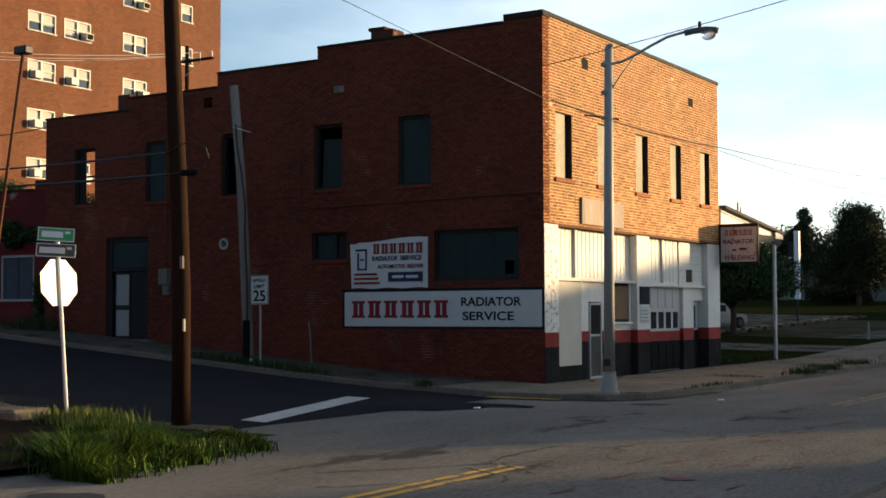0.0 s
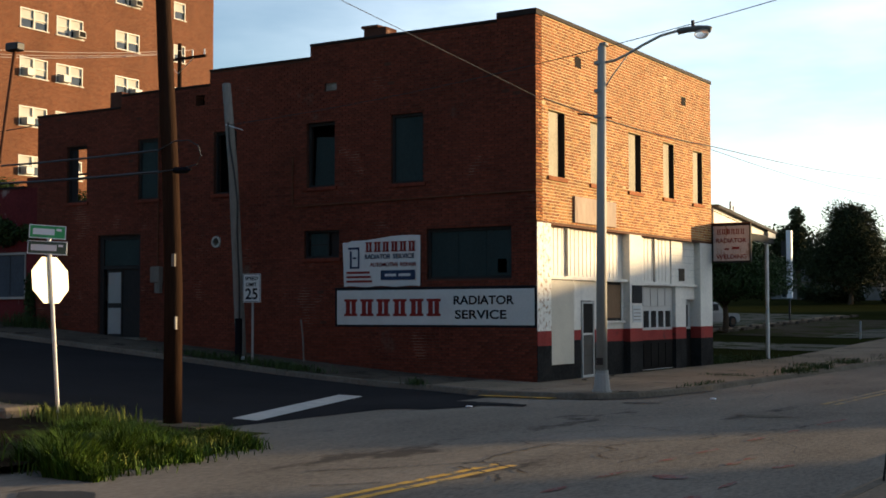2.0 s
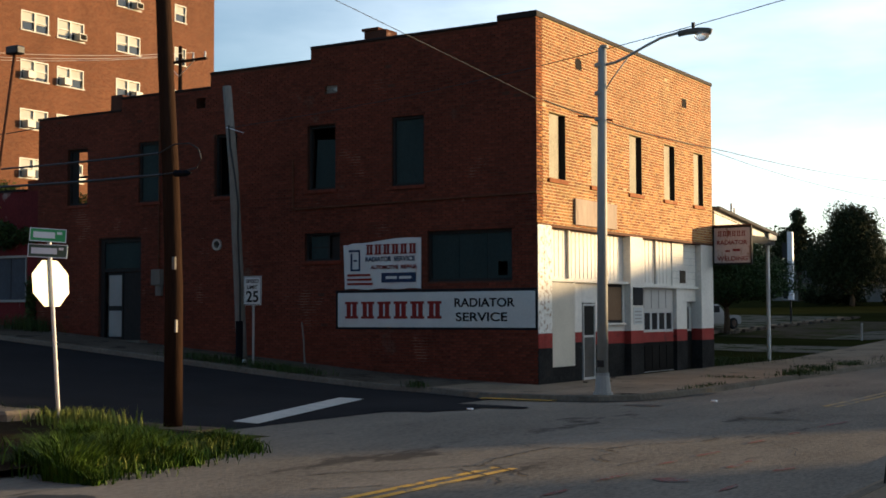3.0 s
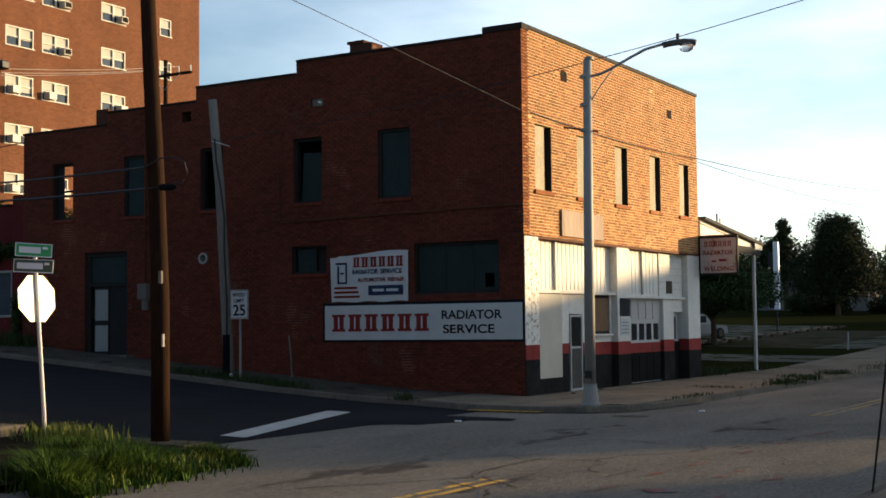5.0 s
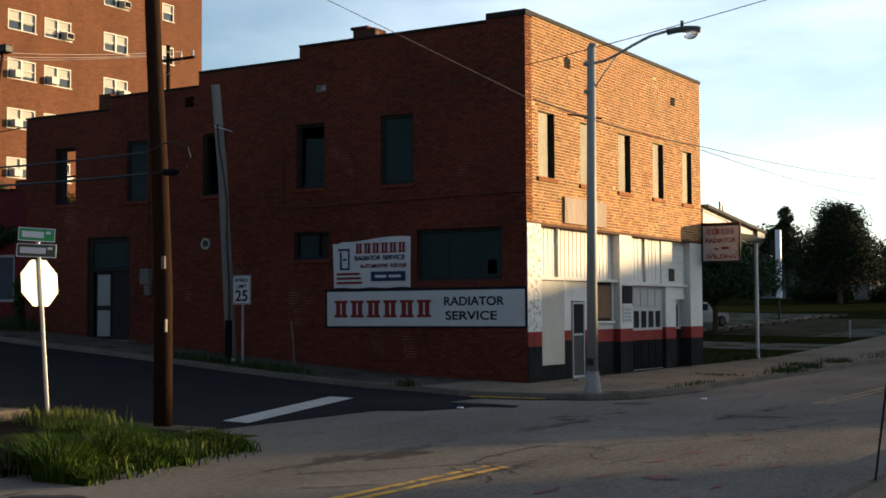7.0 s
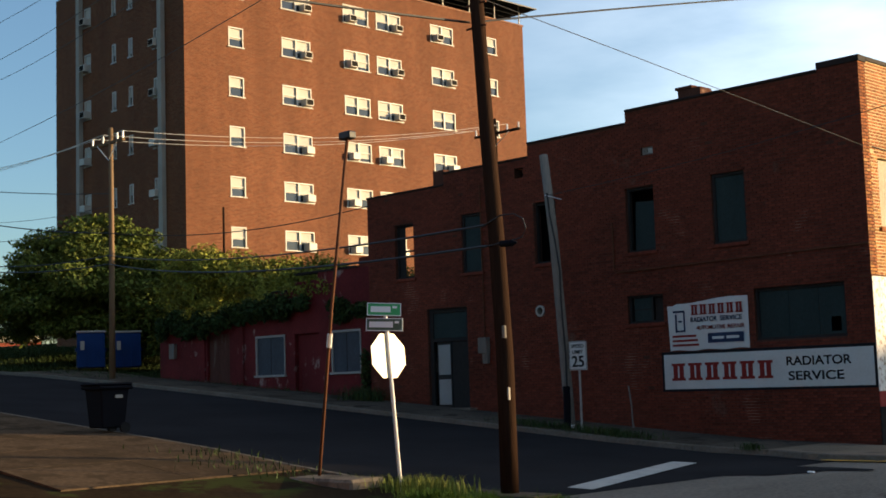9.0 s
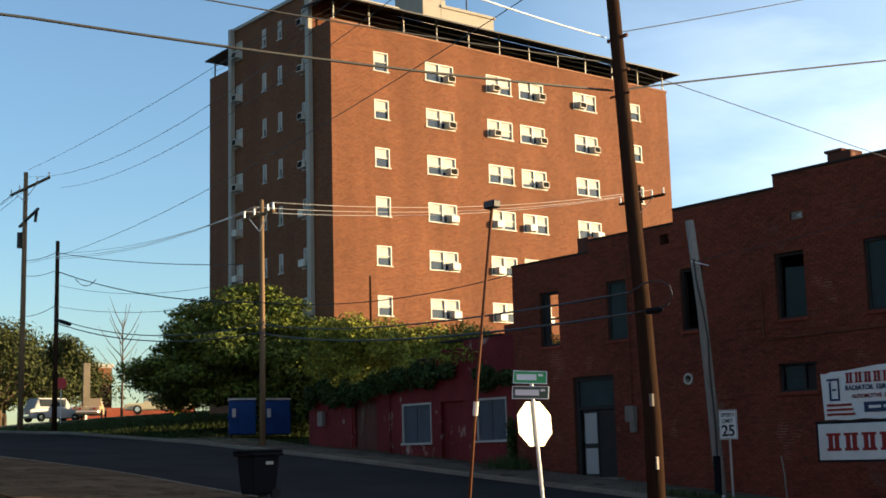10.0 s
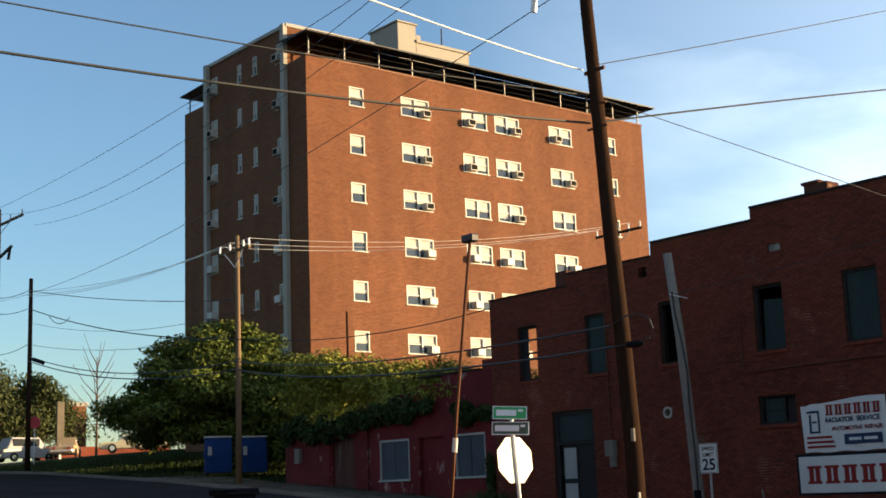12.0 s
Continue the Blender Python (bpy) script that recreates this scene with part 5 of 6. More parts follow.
awn([(-11.4, 0.3, AZ + 0.5), (-13.9, -0.3, AZ), (-13.9, 8, AZ), (-11.4, 8, AZ + 0.5)])
aw = part("awning", bm, M["black_metal"], tower, "black metal roof-terrace awning")
# black sheet added for the deep shade below the awning
part("awning_shade_sheet", boxes((-2.35, -2.25, 1.2, 25.5, 25.4 - TZ, AZ + 0.95)), M["black_metal"], tower, "black sheet standing for the shade under the awning")
for i in range(12):
    part("awning_post", tubes(([(-0.1, 0.25 + 2.42 * i, 25.7 - TZ), (-0.1, 0.25 + 2.42 * i, AZ + 0.32)], 0.05), sides=6), M["tower_white"], tower)
part("awning_post", tubes(([(-13.3, 0.1, 25.6 - TZ), (-13.3, 0.1, AZ + 0.1)], 0.05), sides=6), M["black_metal"], tower)
for z in (0.35, 0.68):
    part("terrace_rail", tubes(([(-0.05, 0.1, 25.7 - TZ + z), (-0.05, 27.0, 25.7 - TZ + z)], 0.014), ([(-11.4, -0.02, 25.6 - TZ + z), (-13.5, -0.02, 25.6 - TZ + z)], 0.014),
                               ([(-2.3, -0.02, 25.6 - TZ + z), (-0.05, -0.02, 25.6 - TZ + z)], 0.014), sides=5), M["black_metal"], tower, "thin terrace rail")

# ---- low red building: doors and windows ----
for x0, x1 in ((-24.64, -22.85), (-20.21, -18.62)):
    w = part("window", boxes((x0, x0 + 0.07, 0.22, 0.36, 2.27, 3.74), (x1 - 0.05, x1, 0.22, 0.36, 2.27, 3.74), (x0 + 0.07, x1 - 0.05, 0.22, 0.36, 3.66, 3.74), (x0 - 0.04, x1 + 0.04, 0.16, 0.36, 2.2, 2.28), bevel=0.006),
             M["lamp_pole"], low, "white-framed window closed with grey boards")
    part("board", boxes((x0 + 0.07, x1 - 0.05, 0.28, 0.3, 2.28, 3.66)), M["board_grey"], w, "blue-grey board")
    part("board_edge", boxes(((x0 + x1) / 2 - 0.01, (x0 + x1) / 2 + 0.01, 0.27, 0.28, 2.28, 3.66)), M["frame_dark"], w)
d1 = part("double_door", boxes((-28.02, -27.9, 0.3, 0.45, 1.5, 4.08), (-26.4, -26.28, 0.3, 0.45, 1.5, 4.08), (-27.9, -26.4, 0.3, 0.45, 3.95, 4.08)), M["red_paint_wall"], low, "pair of weathered brown doors")
for x in (-27.88, -27.14):
    dd = part("door_leaf", boxes((x, x + 0.73, 0.4, 0.45, 1.5, 3.95)), M["old_door"], d1)
    part("door_panel", boxes((x + 0.1, x + 0.63, 0.385, 0.4, 2.7, 3.8), (x + 0.1, x + 0.63, 0.385, 0.4, 1.65, 2.5), bevel=0.005), M["old_door"], d1)
d2 = part("door", boxes((-22.28, -20.92, 0.4, 0.45, 1.3, 3.72)), M["red_paint_wall"], low, "flush door painted the same red")
part("door_cross_rail", boxes((-22.28, -20.92, 0.385, 0.4, 2.4, 2.55), (-22.28, -22.1, 0.385, 0.4, 1.3, 2.4), (-21.1, -20.92, 0.385, 0.4, 1.3, 2.4)), M["red_paint_wall"], d2)
part("meter_box", boxes((-30.3, -29.95, 0.08, 0.25, 3.1, 3.7), bevel=0.01), M["grey_pole"], low, "pale grey meter box")
part("downpipe", tubes(([(-25.4, 0.2, 4.6), (-25.4, 0.2, 1.8)], 0.03)), M["red_paint_wall"], low)
part("brick_stub", boxes((-18.7, -17.91, 0.3, 0.7, 5.25, 6.2), bevel=0.01), M["brick"], low, "bare brick stub on the parapet")
part("parapet_cap", boxes((-22.2, -18.72, 0.2, 0.6, 5.85, 5.92)), M["coping"], low)
for x0, x1, z in ((-25.4, -23.6, 4.9), (-23.6, -22.2, 5.3), (-27.0, -25.4, 4.62), (-31.2, -27.0, 4.55)):
    part("parapet_cap", boxes((x0, x1, 0.2, 0.6, z, z + 0.06)), M["coping"], low)

# ---- poles, signs and lamp ----
pole = thing("utility_pole", "tall weathered timber utility pole with a transformer arm", "utility pole", at=(-14.65, 15.75, 0))
part("pole", tube(bmesh.new(), [(-0.06, 0, -0.3), (-0.06, 0, 2.2), (-0.15, 0, 4.1), (-0.28, 0, 5.95), (-0.4, 0, 8.05), (-0.52, 0, 9.9), (-0.68, 0, 13.4)], 0.152, 14, 0.1), M["wood_pole"], pole, "", True)
part("crossarm", boxes((-1.75, 0.75, -0.22, -0.1, 12.6, 12.74), bevel=0.01), M["wood_pole"], pole, "timber crossarm")
part("transformer_arm", boxes((-2.2, -0.4, -0.05, 0.05, 10.75, 10.85), bevel=0.01), M["black_metal"], pole, "dark equipment arm")
cut = part("cutout", tubes(([(-1.85, 0, 10.3), (-1.75, 0, 10.75)], 0.06), sides=10), M["bright_white"], pole, "white cut-out fuse")
for z in (8.79, 8.82, 8.2, 7.8):
    part("insulator", tubes(([(-0.66, 0, z), (-0.2, 0.0, z)], 0.022), sides=8), M["rust"], pole)
part("brace", tubes(([(-0.5, -0.16, 11.9), (-1.4, -0.16, 12.62)], 0.02), ([(-0.5, -0.16, 11.9), (0.4, -0.16, 12.62)], 0.02)), M["galv"], pole)
part("tag", boxes((0.08, 0.14, -0.2, -0.16, 2.5, 2.7)), M["grey_pole"], pole, "pale metal pole tag")
part("tag", boxes((0.12, 0.15, -0.17, -0.13, 1.5, 1.7)), M["stone"], pole, "white pole tag")
part("cable_loop", tubes(([(-0.27, -0.15, 4.38), (0.1, -0.17, 4.5), (0.38, -0.15, 4.5), (0.58, -0.15, 4.4), (0.64, -0.15, 4.24), (0.55, -0.15, 4.1), (0.27, -0.15, 4.06), (-0.23, -0.15, 4.03)], 0.012)), M["wire"], pole, "loose loop of black cable")
part("splice_case", tubes(([(0.12, -0.18, 4.03), (0.36, -0.18, 4.02)], 0.055), ([(0.36, -0.18, 4.02), (0.4, -0.18, 4.02), (0.46, -0.18, 4.02)], 0.055, 10, 0.012), sides=10), M["bin"], pole, "black cable splice case")

stub = thing("broken_pole", "leaning silvery stub of an old utility pole", "utility pole", at=(-23.1, 27.3, 0.3))
part("pole", tube(bmesh.new(), [(0.03, 0, -0.4), (-0.05, 0, 1.2), (-0.16, 0, 3.0), (-0.31, 0, 5.3), (-0.57, 0, 7.7)], 0.15, 12, 0.12), M["grey_pole"], stub, "", True)
part("cable", tubes(([(0.06, -0.14, 0.0), (0.05, -0.14, 2.2), (-0.02, -0.16, 3.6), (0.02, -0.2, 4.4), (-0.1, -0.2, 5.2), (-0.3, -0.16, 6.0), (-0.36, -0.16, 6.6)], 0.028)), M["wire"], stub, "black cable down the pole")
part("cable_guard", tubes(([(0.03, -0.14, 0.0), (0.03, -0.14, 1.3)], 0.1), sides=8), M["bin"], stub, "black cable guard")
part("marker", boxes((0.2, 0.3, -0.22, -0.18, 0.2, 0.28)), M["bright_white"], stub)
part("hook", tubes(([(-0.45, -0.15, 6.55), (0.2, -0.2, 6.35)], 0.012)), M["galv"], stub)

stop = thing("stop_sign", "stop sign seen from its bare metal back", "stop sign", at=(-16.49, 15.0, 0.06))
part("post", tubes(([(0.02, 0, -0.3), (-0.29, 0, 3.08)], 0.032), sides=8), M["galv"], stop, "steel sign post")
bm = bmesh.new()
oct_ = [bm.verts.new((-0.03, math.sin(math.pi / 8 + i * math.pi / 4) * 0.411, math.cos(math.pi / 8 + i * math.pi / 4) * 0.411)) for i in range(8)]
bm.faces.new(oct_)
r = bmesh.ops.extrude_face_region(bm, geom=bm.faces[:])
bmesh.ops.translate(bm, verts=[e for e in r["geom"] if isinstance(e, bmesh.types.BMVert)], vec=(-0.012, 0, 0))
plate = part("plate", bm, M["sign_back"], stop, "bare octagonal sign back")
plate.matrix_local = pose(-0.195, 0.0, 2.24, 0, -5, 0)


def name_plate(mat, rz, z, w, label):
    p = part("name_plate", boxes((-w / 2, w / 2, -0.008, 0.008, 0, 0.22), bevel=0.003), mat, stop, label)
    p.matrix_local = pose(-0.27, -0.04, z, 0, 3, rz)
    part("plate_bar", boxes((-w / 2 + 0.06, w / 2 - 0.18, -0.013, -0.008, 0.06, 0.16), (w / 2 - 0.15, w / 2 - 0.07, -0.013, -0.008, 0.13, 0.17)), M["bright_white"], p, "pale bar of lettering")
    part("plate_border", boxes((-w / 2, w / 2, -0.011, -0.008, 0, 0.014), (-w / 2, w / 2, -0.011, -0.008, 0.208, 0.22), (-w / 2, -w / 2 + 0.014, -0.011, -0.008, 0.014, 0.208), (w / 2 - 0.014, w / 2, -0.011, -0.008, 0.014, 0.208)), M["bright_white"], p)


name_plate(M["green_sign"], 50, 2.92, 0.58, "bright green street name plate")
name_plate(M["olive_sign"], 25, 2.66, 0.68, "faded green street name plate")

lean = thing("leaning_floodlight_pole", "thin leaning rusty pole topped by a floodlight", "light pole", at=(-18.7, 15.0, 0.2))
part("pole", tubes(([(0, 0, -0.3), (0.5, 0, 3.0), (1.05, 0, 6.0)], 0.03)), M["rust"], lean, "thin rusty pipe", True)
part("floodlight", boxes((0.9, 1.2, -0.09, 0.09, 5.98, 6.12), bevel=0.02), M["black_metal"], lean, "black floodlight head")
part("lens", boxes((0.94, 1.16, 0.09, 0.1, 6.0, 6.1)), M["lamp_glass"], lean)
part("marker_band", tubes(([(0.4, 0, 2.3), (0.44, 0, 2.55)], 0.047)), M["galv"], lean, "pale band on the pipe")
tagged(part("broken_slab", boxes((-19.0, -17.2, 14.5, 15.3, 0.0, 0.22), bevel=0.05), M["concrete"]), "broken concrete slab at the foot of the pole", "concrete slab")

speed = thing("speed_sign", "white speed limit sign on a steel post", "speed sign", at=(-22.62, 27.2, 0.3))
part("post", tubes(([(0, 0, -0.3), (0, 0, 2.5)], 0.03), sides=8), M["lamp_pole"], speed)
sp = part("plate", boxes((-0.305, 0.305, -0.05, -0.035, 1.72, 2.49), bevel=0.004), M["sign_white"], speed)
part("border", boxes((-0.29, 0.29, -0.053, -0.05, 1.735, 1.748), (-0.29, 0.29, -0.053, -0.05, 2.462, 2.475), (-0.29, -0.277, -0.053, -0.05, 1.748, 2.462), (0.277, 0.29, -0.053, -0.05, 1.748, 2.462)), M["sign_black"], speed)
lettering("SPEED", 0.44, 0.1, M["sign_black"], speed, Matrix.Translation((-0.22, -0.052, 2.31)) @ FACE_S)
lettering("LIMIT", 0.36, 0.1, M["sign_black"], speed, Matrix.Translation((-0.18, -0.052, 2.15)) @ FACE_S)
lettering("25", 0.42, 0.3, M["sign_black"], speed, Matrix.Translation((-0.21, -0.052, 1.8)) @ FACE_S)

lamp = thing("street_lamp", "galvanised street lamp with a curved arm over the road", "street lamp", at=(-12.17, 26.55, 0))
part("base", tubes(([(0, 0, -0.1), (0, 0, 0.05)], 0.22), ([(0, 0, 0.05), (0, 0, 0.22), (0, 0, 0.38), (0, 0, 0.42)], 0.19, 14, 0.135), ([(0, 0, 0.42), (0, 0, 0.47)], 0.15), sides=14), M["lamp_pole"], lamp, "flared pole base")
part("pole", tube(bmesh.new(), [(0, 0, 0.47), (0.02, 0, 4.0), (0.06, 0, 7.66)], 0.125, 14, 0.095), M["lamp_pole"], lamp, "", True)
part("cap", tubes(([(0.1, 0, 7.66), (0.1, 0, 7.72)], 0.1), sides=12), M["lamp_pole"], lamp)
part("arm", tubes(([(0.1, 0, 7.28), (0.35, 0.05, 7.32), (0.64, 0.1, 7.44), (0.98, 0.2, 7.63), (1.32, 0.3, 7.8), (1.72, 0.42, 7.9)], 0.032), ([(0.09, 0, 6.68), (0.3, 0.05, 7.0), (0.64, 0.1, 7.42)], 0.016)), M["lamp_pole"], lamp, "curved lamp arm with a brace", True)
bm = bmesh.new()
tube(bm, [(1.68, 0.42, 7.87), (1.85, 0.46, 7.9), (2.1, 0.53, 7.92), (2.3, 0.58, 7.9), (2.38, 0.6, 7.87)], 0.07, 12)
hd = part("lamp_head", bm, M["lamp_head"], lamp, "grey cobra lamp head", True)
bm = bmesh.new()
bmesh.ops.create_uvsphere(bm, u_segments=14, v_segments=8, radius=1.0)
bmesh.ops.scale(bm, vec=(0.17, 0.1, 0.12), verts=bm.verts)
gl = part("lamp_glass", bm, M["lamp_glass"], lamp, "clear glass lamp bowl", True)
gl.location = (2.18, 0.55, 7.8)
part("photo_cell", tubes(([(2.0, 0.5, 7.98), (2.0, 0.5, 8.1)], 0.04)), M["black_metal"], lamp)
for z, r in ((6.05, 0.13), (7.25, 0.125), (6.62, 0.125)):
    part("band", tubes(([(0, 0, z), (0, 0, z + 0.07)], r), sides=12), M["lamp_pole"], lamp)
part("insulator", tubes(([(-0.5, -0.1, 6.18), (0.25, 0.1, 6.05)], 0.02)), M["rust"], lamp)
part("label_plate", boxes((-0.05, 0.1, -0.17, -0.15, 0.6, 0.75)), M["black_metal"], lamp)


def street_pole(x, y, z0, z1, mat, r=0.14, arm=None, label="timber utility pole along the side street"):
    p = thing("utility_pole", label, "utility pole", "poles along the side street", (x, y, z0))
    h = z1 - z0
    part("pole", tube(bmesh.new(), [(0, 0, -0.3), (0.02, 0, h * 0.5), (0.0, 0, h)], r, 10, r * 0.7), mat, p, "", True)
    if arm:
        a, b, dz = arm
        part("crossarm", boxes((a, b, -0.07, 0.07, h - dz - 0.12, h - dz), bevel=0.01), mat, p, "timber crossarm")
        for q in (a + 0.08, a * 0.4, b * 0.5, b - 0.08):
            part("insulator", tubes(([(q, 0, h - dz), (q, 0, h - dz + 0.28)], 0.045), sides=8), M["galv"], p)
        part("brace", tubes(([(a * 0.6, -0.08, h - dz - 0.1), (0, -0.1, h - dz - 0.8), (b * 0.6, -0.08, h - dz - 0.1)], 0.02)), M["galv"], p)
    return p


street_pole(-46.7, 27.3, 2.3, 12.5, M["tan_pole"], 0.13, (-1.5, 1.0, 0.55))
street_pole(-69.0, 27.5, 3.7, 14.0, M["wood_pole"], 0.15)
pc = street_pole(-74.0, 27.5, 3.8, 18.8, M["tan_pole"], 0.18, (-2.4, 3.6, 0.9))
part("equipment", tubes(([(-0.8, 0, 11.9), (2.0, 0, 12.5)], 0.09), ([(1.6, 0, 11.8), (1.8, 0, 12.4)], 0.09), ([(-0.6, 0, 10.6), (-0.6, 0, 11.5)], 0.22)), M["black_metal"], pc, "dark switchgear on the pole")
street_pole(-44.7, 48.0, 1.0, 15.0, M["wood_pole"], 0.14, (-1.4, 1.7, 0.7), "utility pole behind the shop")
street_pole(-56.0, 39.3, 2.5, 11.2, M["wood_pole"], 0.08, None, "thin service pole before the tower")
street_pole(-15.5, 103.0, 0.5, 12.0, M["wood_pole"], 0.14, (-1.2, 1.2, 0.5), "far utility pole beside the main road")

# overhead cables
def cable(a, b, drop, r=0.012, mat="wire", label="thin black cable overhead between poles"):
    tagged(part("overhead_cable", tube(bmesh.new(), sag(a, b, drop), r, 5), M[mat]), label, "cable", "overhead cables")


P1 = (-15.1, 15.75)
cable((-15.25, 15.75, 7.92), (-16.4, 5.98, 7.68), 0.08, 0.022, label="thick bundled cable along the road")
cable((-16.4, 5.98, 7.68), (-18.5, -11.8, 7.25), 0.0, 0.022, label="thick bundled cable along the road")
cable((-15.15, 15.75, 8.37), (-16.4, 5.97, 8.37), 0.06, 0.012)
cable((-16.4, 5.97, 8.37), (-18.6, -11.2, 8.4), 0.0, 0.012)
cable((-15.35, 15.75, 8.89), (-11.38, 8.33, 7.27), 0.04, 0.011, "pale_wire", "bare aluminium wire catching the sun")
cable((-11.38, 8.33, 7.27), (-6.0, -1.7, 5.1), 0.0, 0.011, "pale_wire", "bare aluminium wire catching the sun")
cable((-15.01, 15.75, 8.89), (-15.45, 25.77, 12.11), 0.02, 0.009)
cable((-15.45, 25.77, 12.11), (-15.8, 34.0, 14.8), 0.0, 0.009)
cable((-15.09, 15.75, 7.89), (-15.59, 25.69, 10.28), -0.02, 0.018)
cable((-15.59, 25.69, 10.28), (-16.0, 34.0, 12.3), 0.0, 0.018)
cable((-15.15, 15.75, 8.37), (-15.17, 29.26, 7.18), -0.02, 0.008, label="service drop to the shop corner")
cable((-23.5, 27.2, 6.84), (-7.9, 26.9, 8.34), 0.25, 0.01)
cable((-7.9, 26.9, 8.34), (10.0, 26.5, 11.5), 0.1, 0.01)
cable((-15.17, 29.7, 7.2), (-15.17, 41.9, 7.26), 0.12, 0.012)
cable((-15.17, 41.9, 7.26), (-16.5, 103, 11.6), 0.7, 0.014)
cable((-15.17, 41.9, 7.15), (-14.4, 103, 10.6), 1.3, 0.012)
for near_end, far_end, drop in (((-16.6, 15.7, 12.75), (-75.1, 28.0, 19.2), 0.4), ((-15.6, 15.7, 13.3), (-75.1, 28.0, 18.8), 1.86),
                                ((-14.5, 15.7, 12.75), (-74.4, 29.8, 18.2), 1.44), ((-15.2, 15.7, 10.5), (-75.05, 28.1, 13.6), 0.92)):
    cable(near_end, far_end, drop, 0.01)
for dx, z in ((-1.4, 12.25), (-0.6, 12.3), (0.9, 12.25)):
    cable((-46.7 + dx, 27.3, z), (-44.7 + dx, 48.0, 14.6), 0.5, 0.012, "pale_wire", "thin bare wire strung before the tower")
    cable((-46.7 + dx, 27.3, z), (-69 + dx * 0.2, 27.4, 13.2 + dx * 0.1), 0.5, 0.012, "pale_wire", "bare wire along the side street")
    cable((-74.0 + dx, 27.4, 17.8), (-110, 30 + dx, 18), 0.6, 0.014)
for za, zb, drop, r in ((13.35, 9.8, 0.25, 0.018), (12.35, 8.2, 0.46, 0.026), (11.6, 9.3, 0.63, 0.01), (10.4, 8.45, 0.5, 0.012), (9.75, 7.3, 0.7, 0.024), (9.5, 6.95, 0.65, 0.028)):
    cable((-69.0, 27.4, za), (-46.7, 27.2, zb), drop, r, label="drooping telephone cable along the side street")
for za, zb in ((13.6, 13.35), (12.7, 12.35), (10.3, 10.4)):
    cable((-74, 27.4, za), (-69.0, 27.4, zb), 0.15, 0.018)
cable((-66.2, 27.4, 11.55), (-63.6, 27.4, 11.2), 0.35, 0.02, label="slack loop hanging below a telephone cable")
tagged(part("splice_box", tubes(([(-68.2, 27.4, 9.5), (-66.9, 27.4, 9.2)], 0.11), sides=8), M["bin"]), "black cable splice case hung from the cables", "splice case")
cable((-46.7, 27.2, 7.3), (-14.92, 15.6, 4.38), 0.36, 0.02, label="black telephone cable across the side street")
cable((-46.7, 27.2, 6.95), (-14.88, 15.6, 4.03), 0.38, 0.024, label="black telephone cable across the side street")
cable((-46.7, 27.2, 8.2), (-33.21, 29.25, 7.85), 0.44, 0.018)
cable((-3.31, 14.25, -0.13), (-2.23, 12.5, 5.1), 0.0, 0.012, "wire", "taut black guy wire at the road edge")

# ---- things along the side street ----
wb = thing("wheelie_bin", "black plastic wheelie bin with an open lid", "bin", at=(-26.35, 15.22, land(-26.35, 15.22) - 0.01))
bm = boxes((-0.36, 0.36, -0.36, 0.36, 0.1, 0.98))
for v in bm.verts:
    if v.co.z < 0.5:
        v.co.x *= 0.8
        v.co.y *= 0.8
bmesh.ops.bevel(bm, geom=bm.edges[:], offset=0.03, segments=1, affect="EDGES")
part("tub", bm, M["bin"], wb)
part("rim", boxes((-0.42, 0.42, -0.42, 0.42, 0.95, 1.03), bevel=0.02), M["bin"], wb)
part("lid", boxes((-0.41, 0.41, -0.45, 0.42, 1.03, 1.1), bevel=0.03), M["bin"], wb)
for x in (-0.28, 0.28):
    part("wheel", tubes(([(x - 0.03, 0.28, 0.1), (x + 0.03, 0.28, 0.1)], 0.12), sides=14), M["tyre"], wb)
part("emblem", boxes((0.34, 0.365, 0.0, 0.18, 0.76, 0.83)), M["lamp_pole"], wb, "pale moulded emblem")
part("handle", tubes(([(-0.3, 0.47, 0.98), (0.3, 0.47, 0.98)], 0.02)), M["bin"], wb)

for x, y, lab in ((-52.25, 29.5, "blue steel dumpster with a pale lid and sticker"), (-51.35, 30.75, "blue steel dumpster with a pale lid")):
    dp = thing("dumpster", lab, "dumpster", "dumpsters under the tree", (x, y, land(x, y) - 0.02))
    dp.rotation_euler = (0, 0, radians(62))
    dp.scale = (0.82, 0.85, 0.95)
    bm = boxes((-0.72, 0.72, -0.8, 0.8, 0.15, 1.75))
    for v in bm.verts:
        if v.co.z > 1 and v.co.y < 0:
            v.co.y += 0.25
    bmesh.ops.bevel(bm, geom=bm.edges[:], offset=0.03, segments=1, affect="EDGES")
    part("body", bm, M["blue_plastic"], dp)
    part("lid", boxes((-0.76, 0.76, -0.6, 0.85, 1.75, 1.84), bevel=0.02), M["stone"], dp, "pale worn lid")
    for q in (-0.7, -0.25, 0.2, 0.64):
        part("rib", boxes((q, q + 0.06, -0.86, -0.8, 0.2, 1.1)), M["blue_plastic"], dp)
    for q in (-0.8, 0.72):
        part("sleeve", boxes((q, q + 0.08, -0.5, 0.5, 0.9, 1.05)), M["blue_plastic"], dp)
    part("sticker", boxes((-0.55, -0.35, -0.83, -0.815, 0.95, 1.35)), M["stone"], dp, "white sticker")
    for q in (-0.6, 0.6):
        part("caster", tubes(([(q - 0.04, -0.5, 0.08), (q + 0.04, -0.5, 0.08)], 0.09)), M["tyre"], dp)

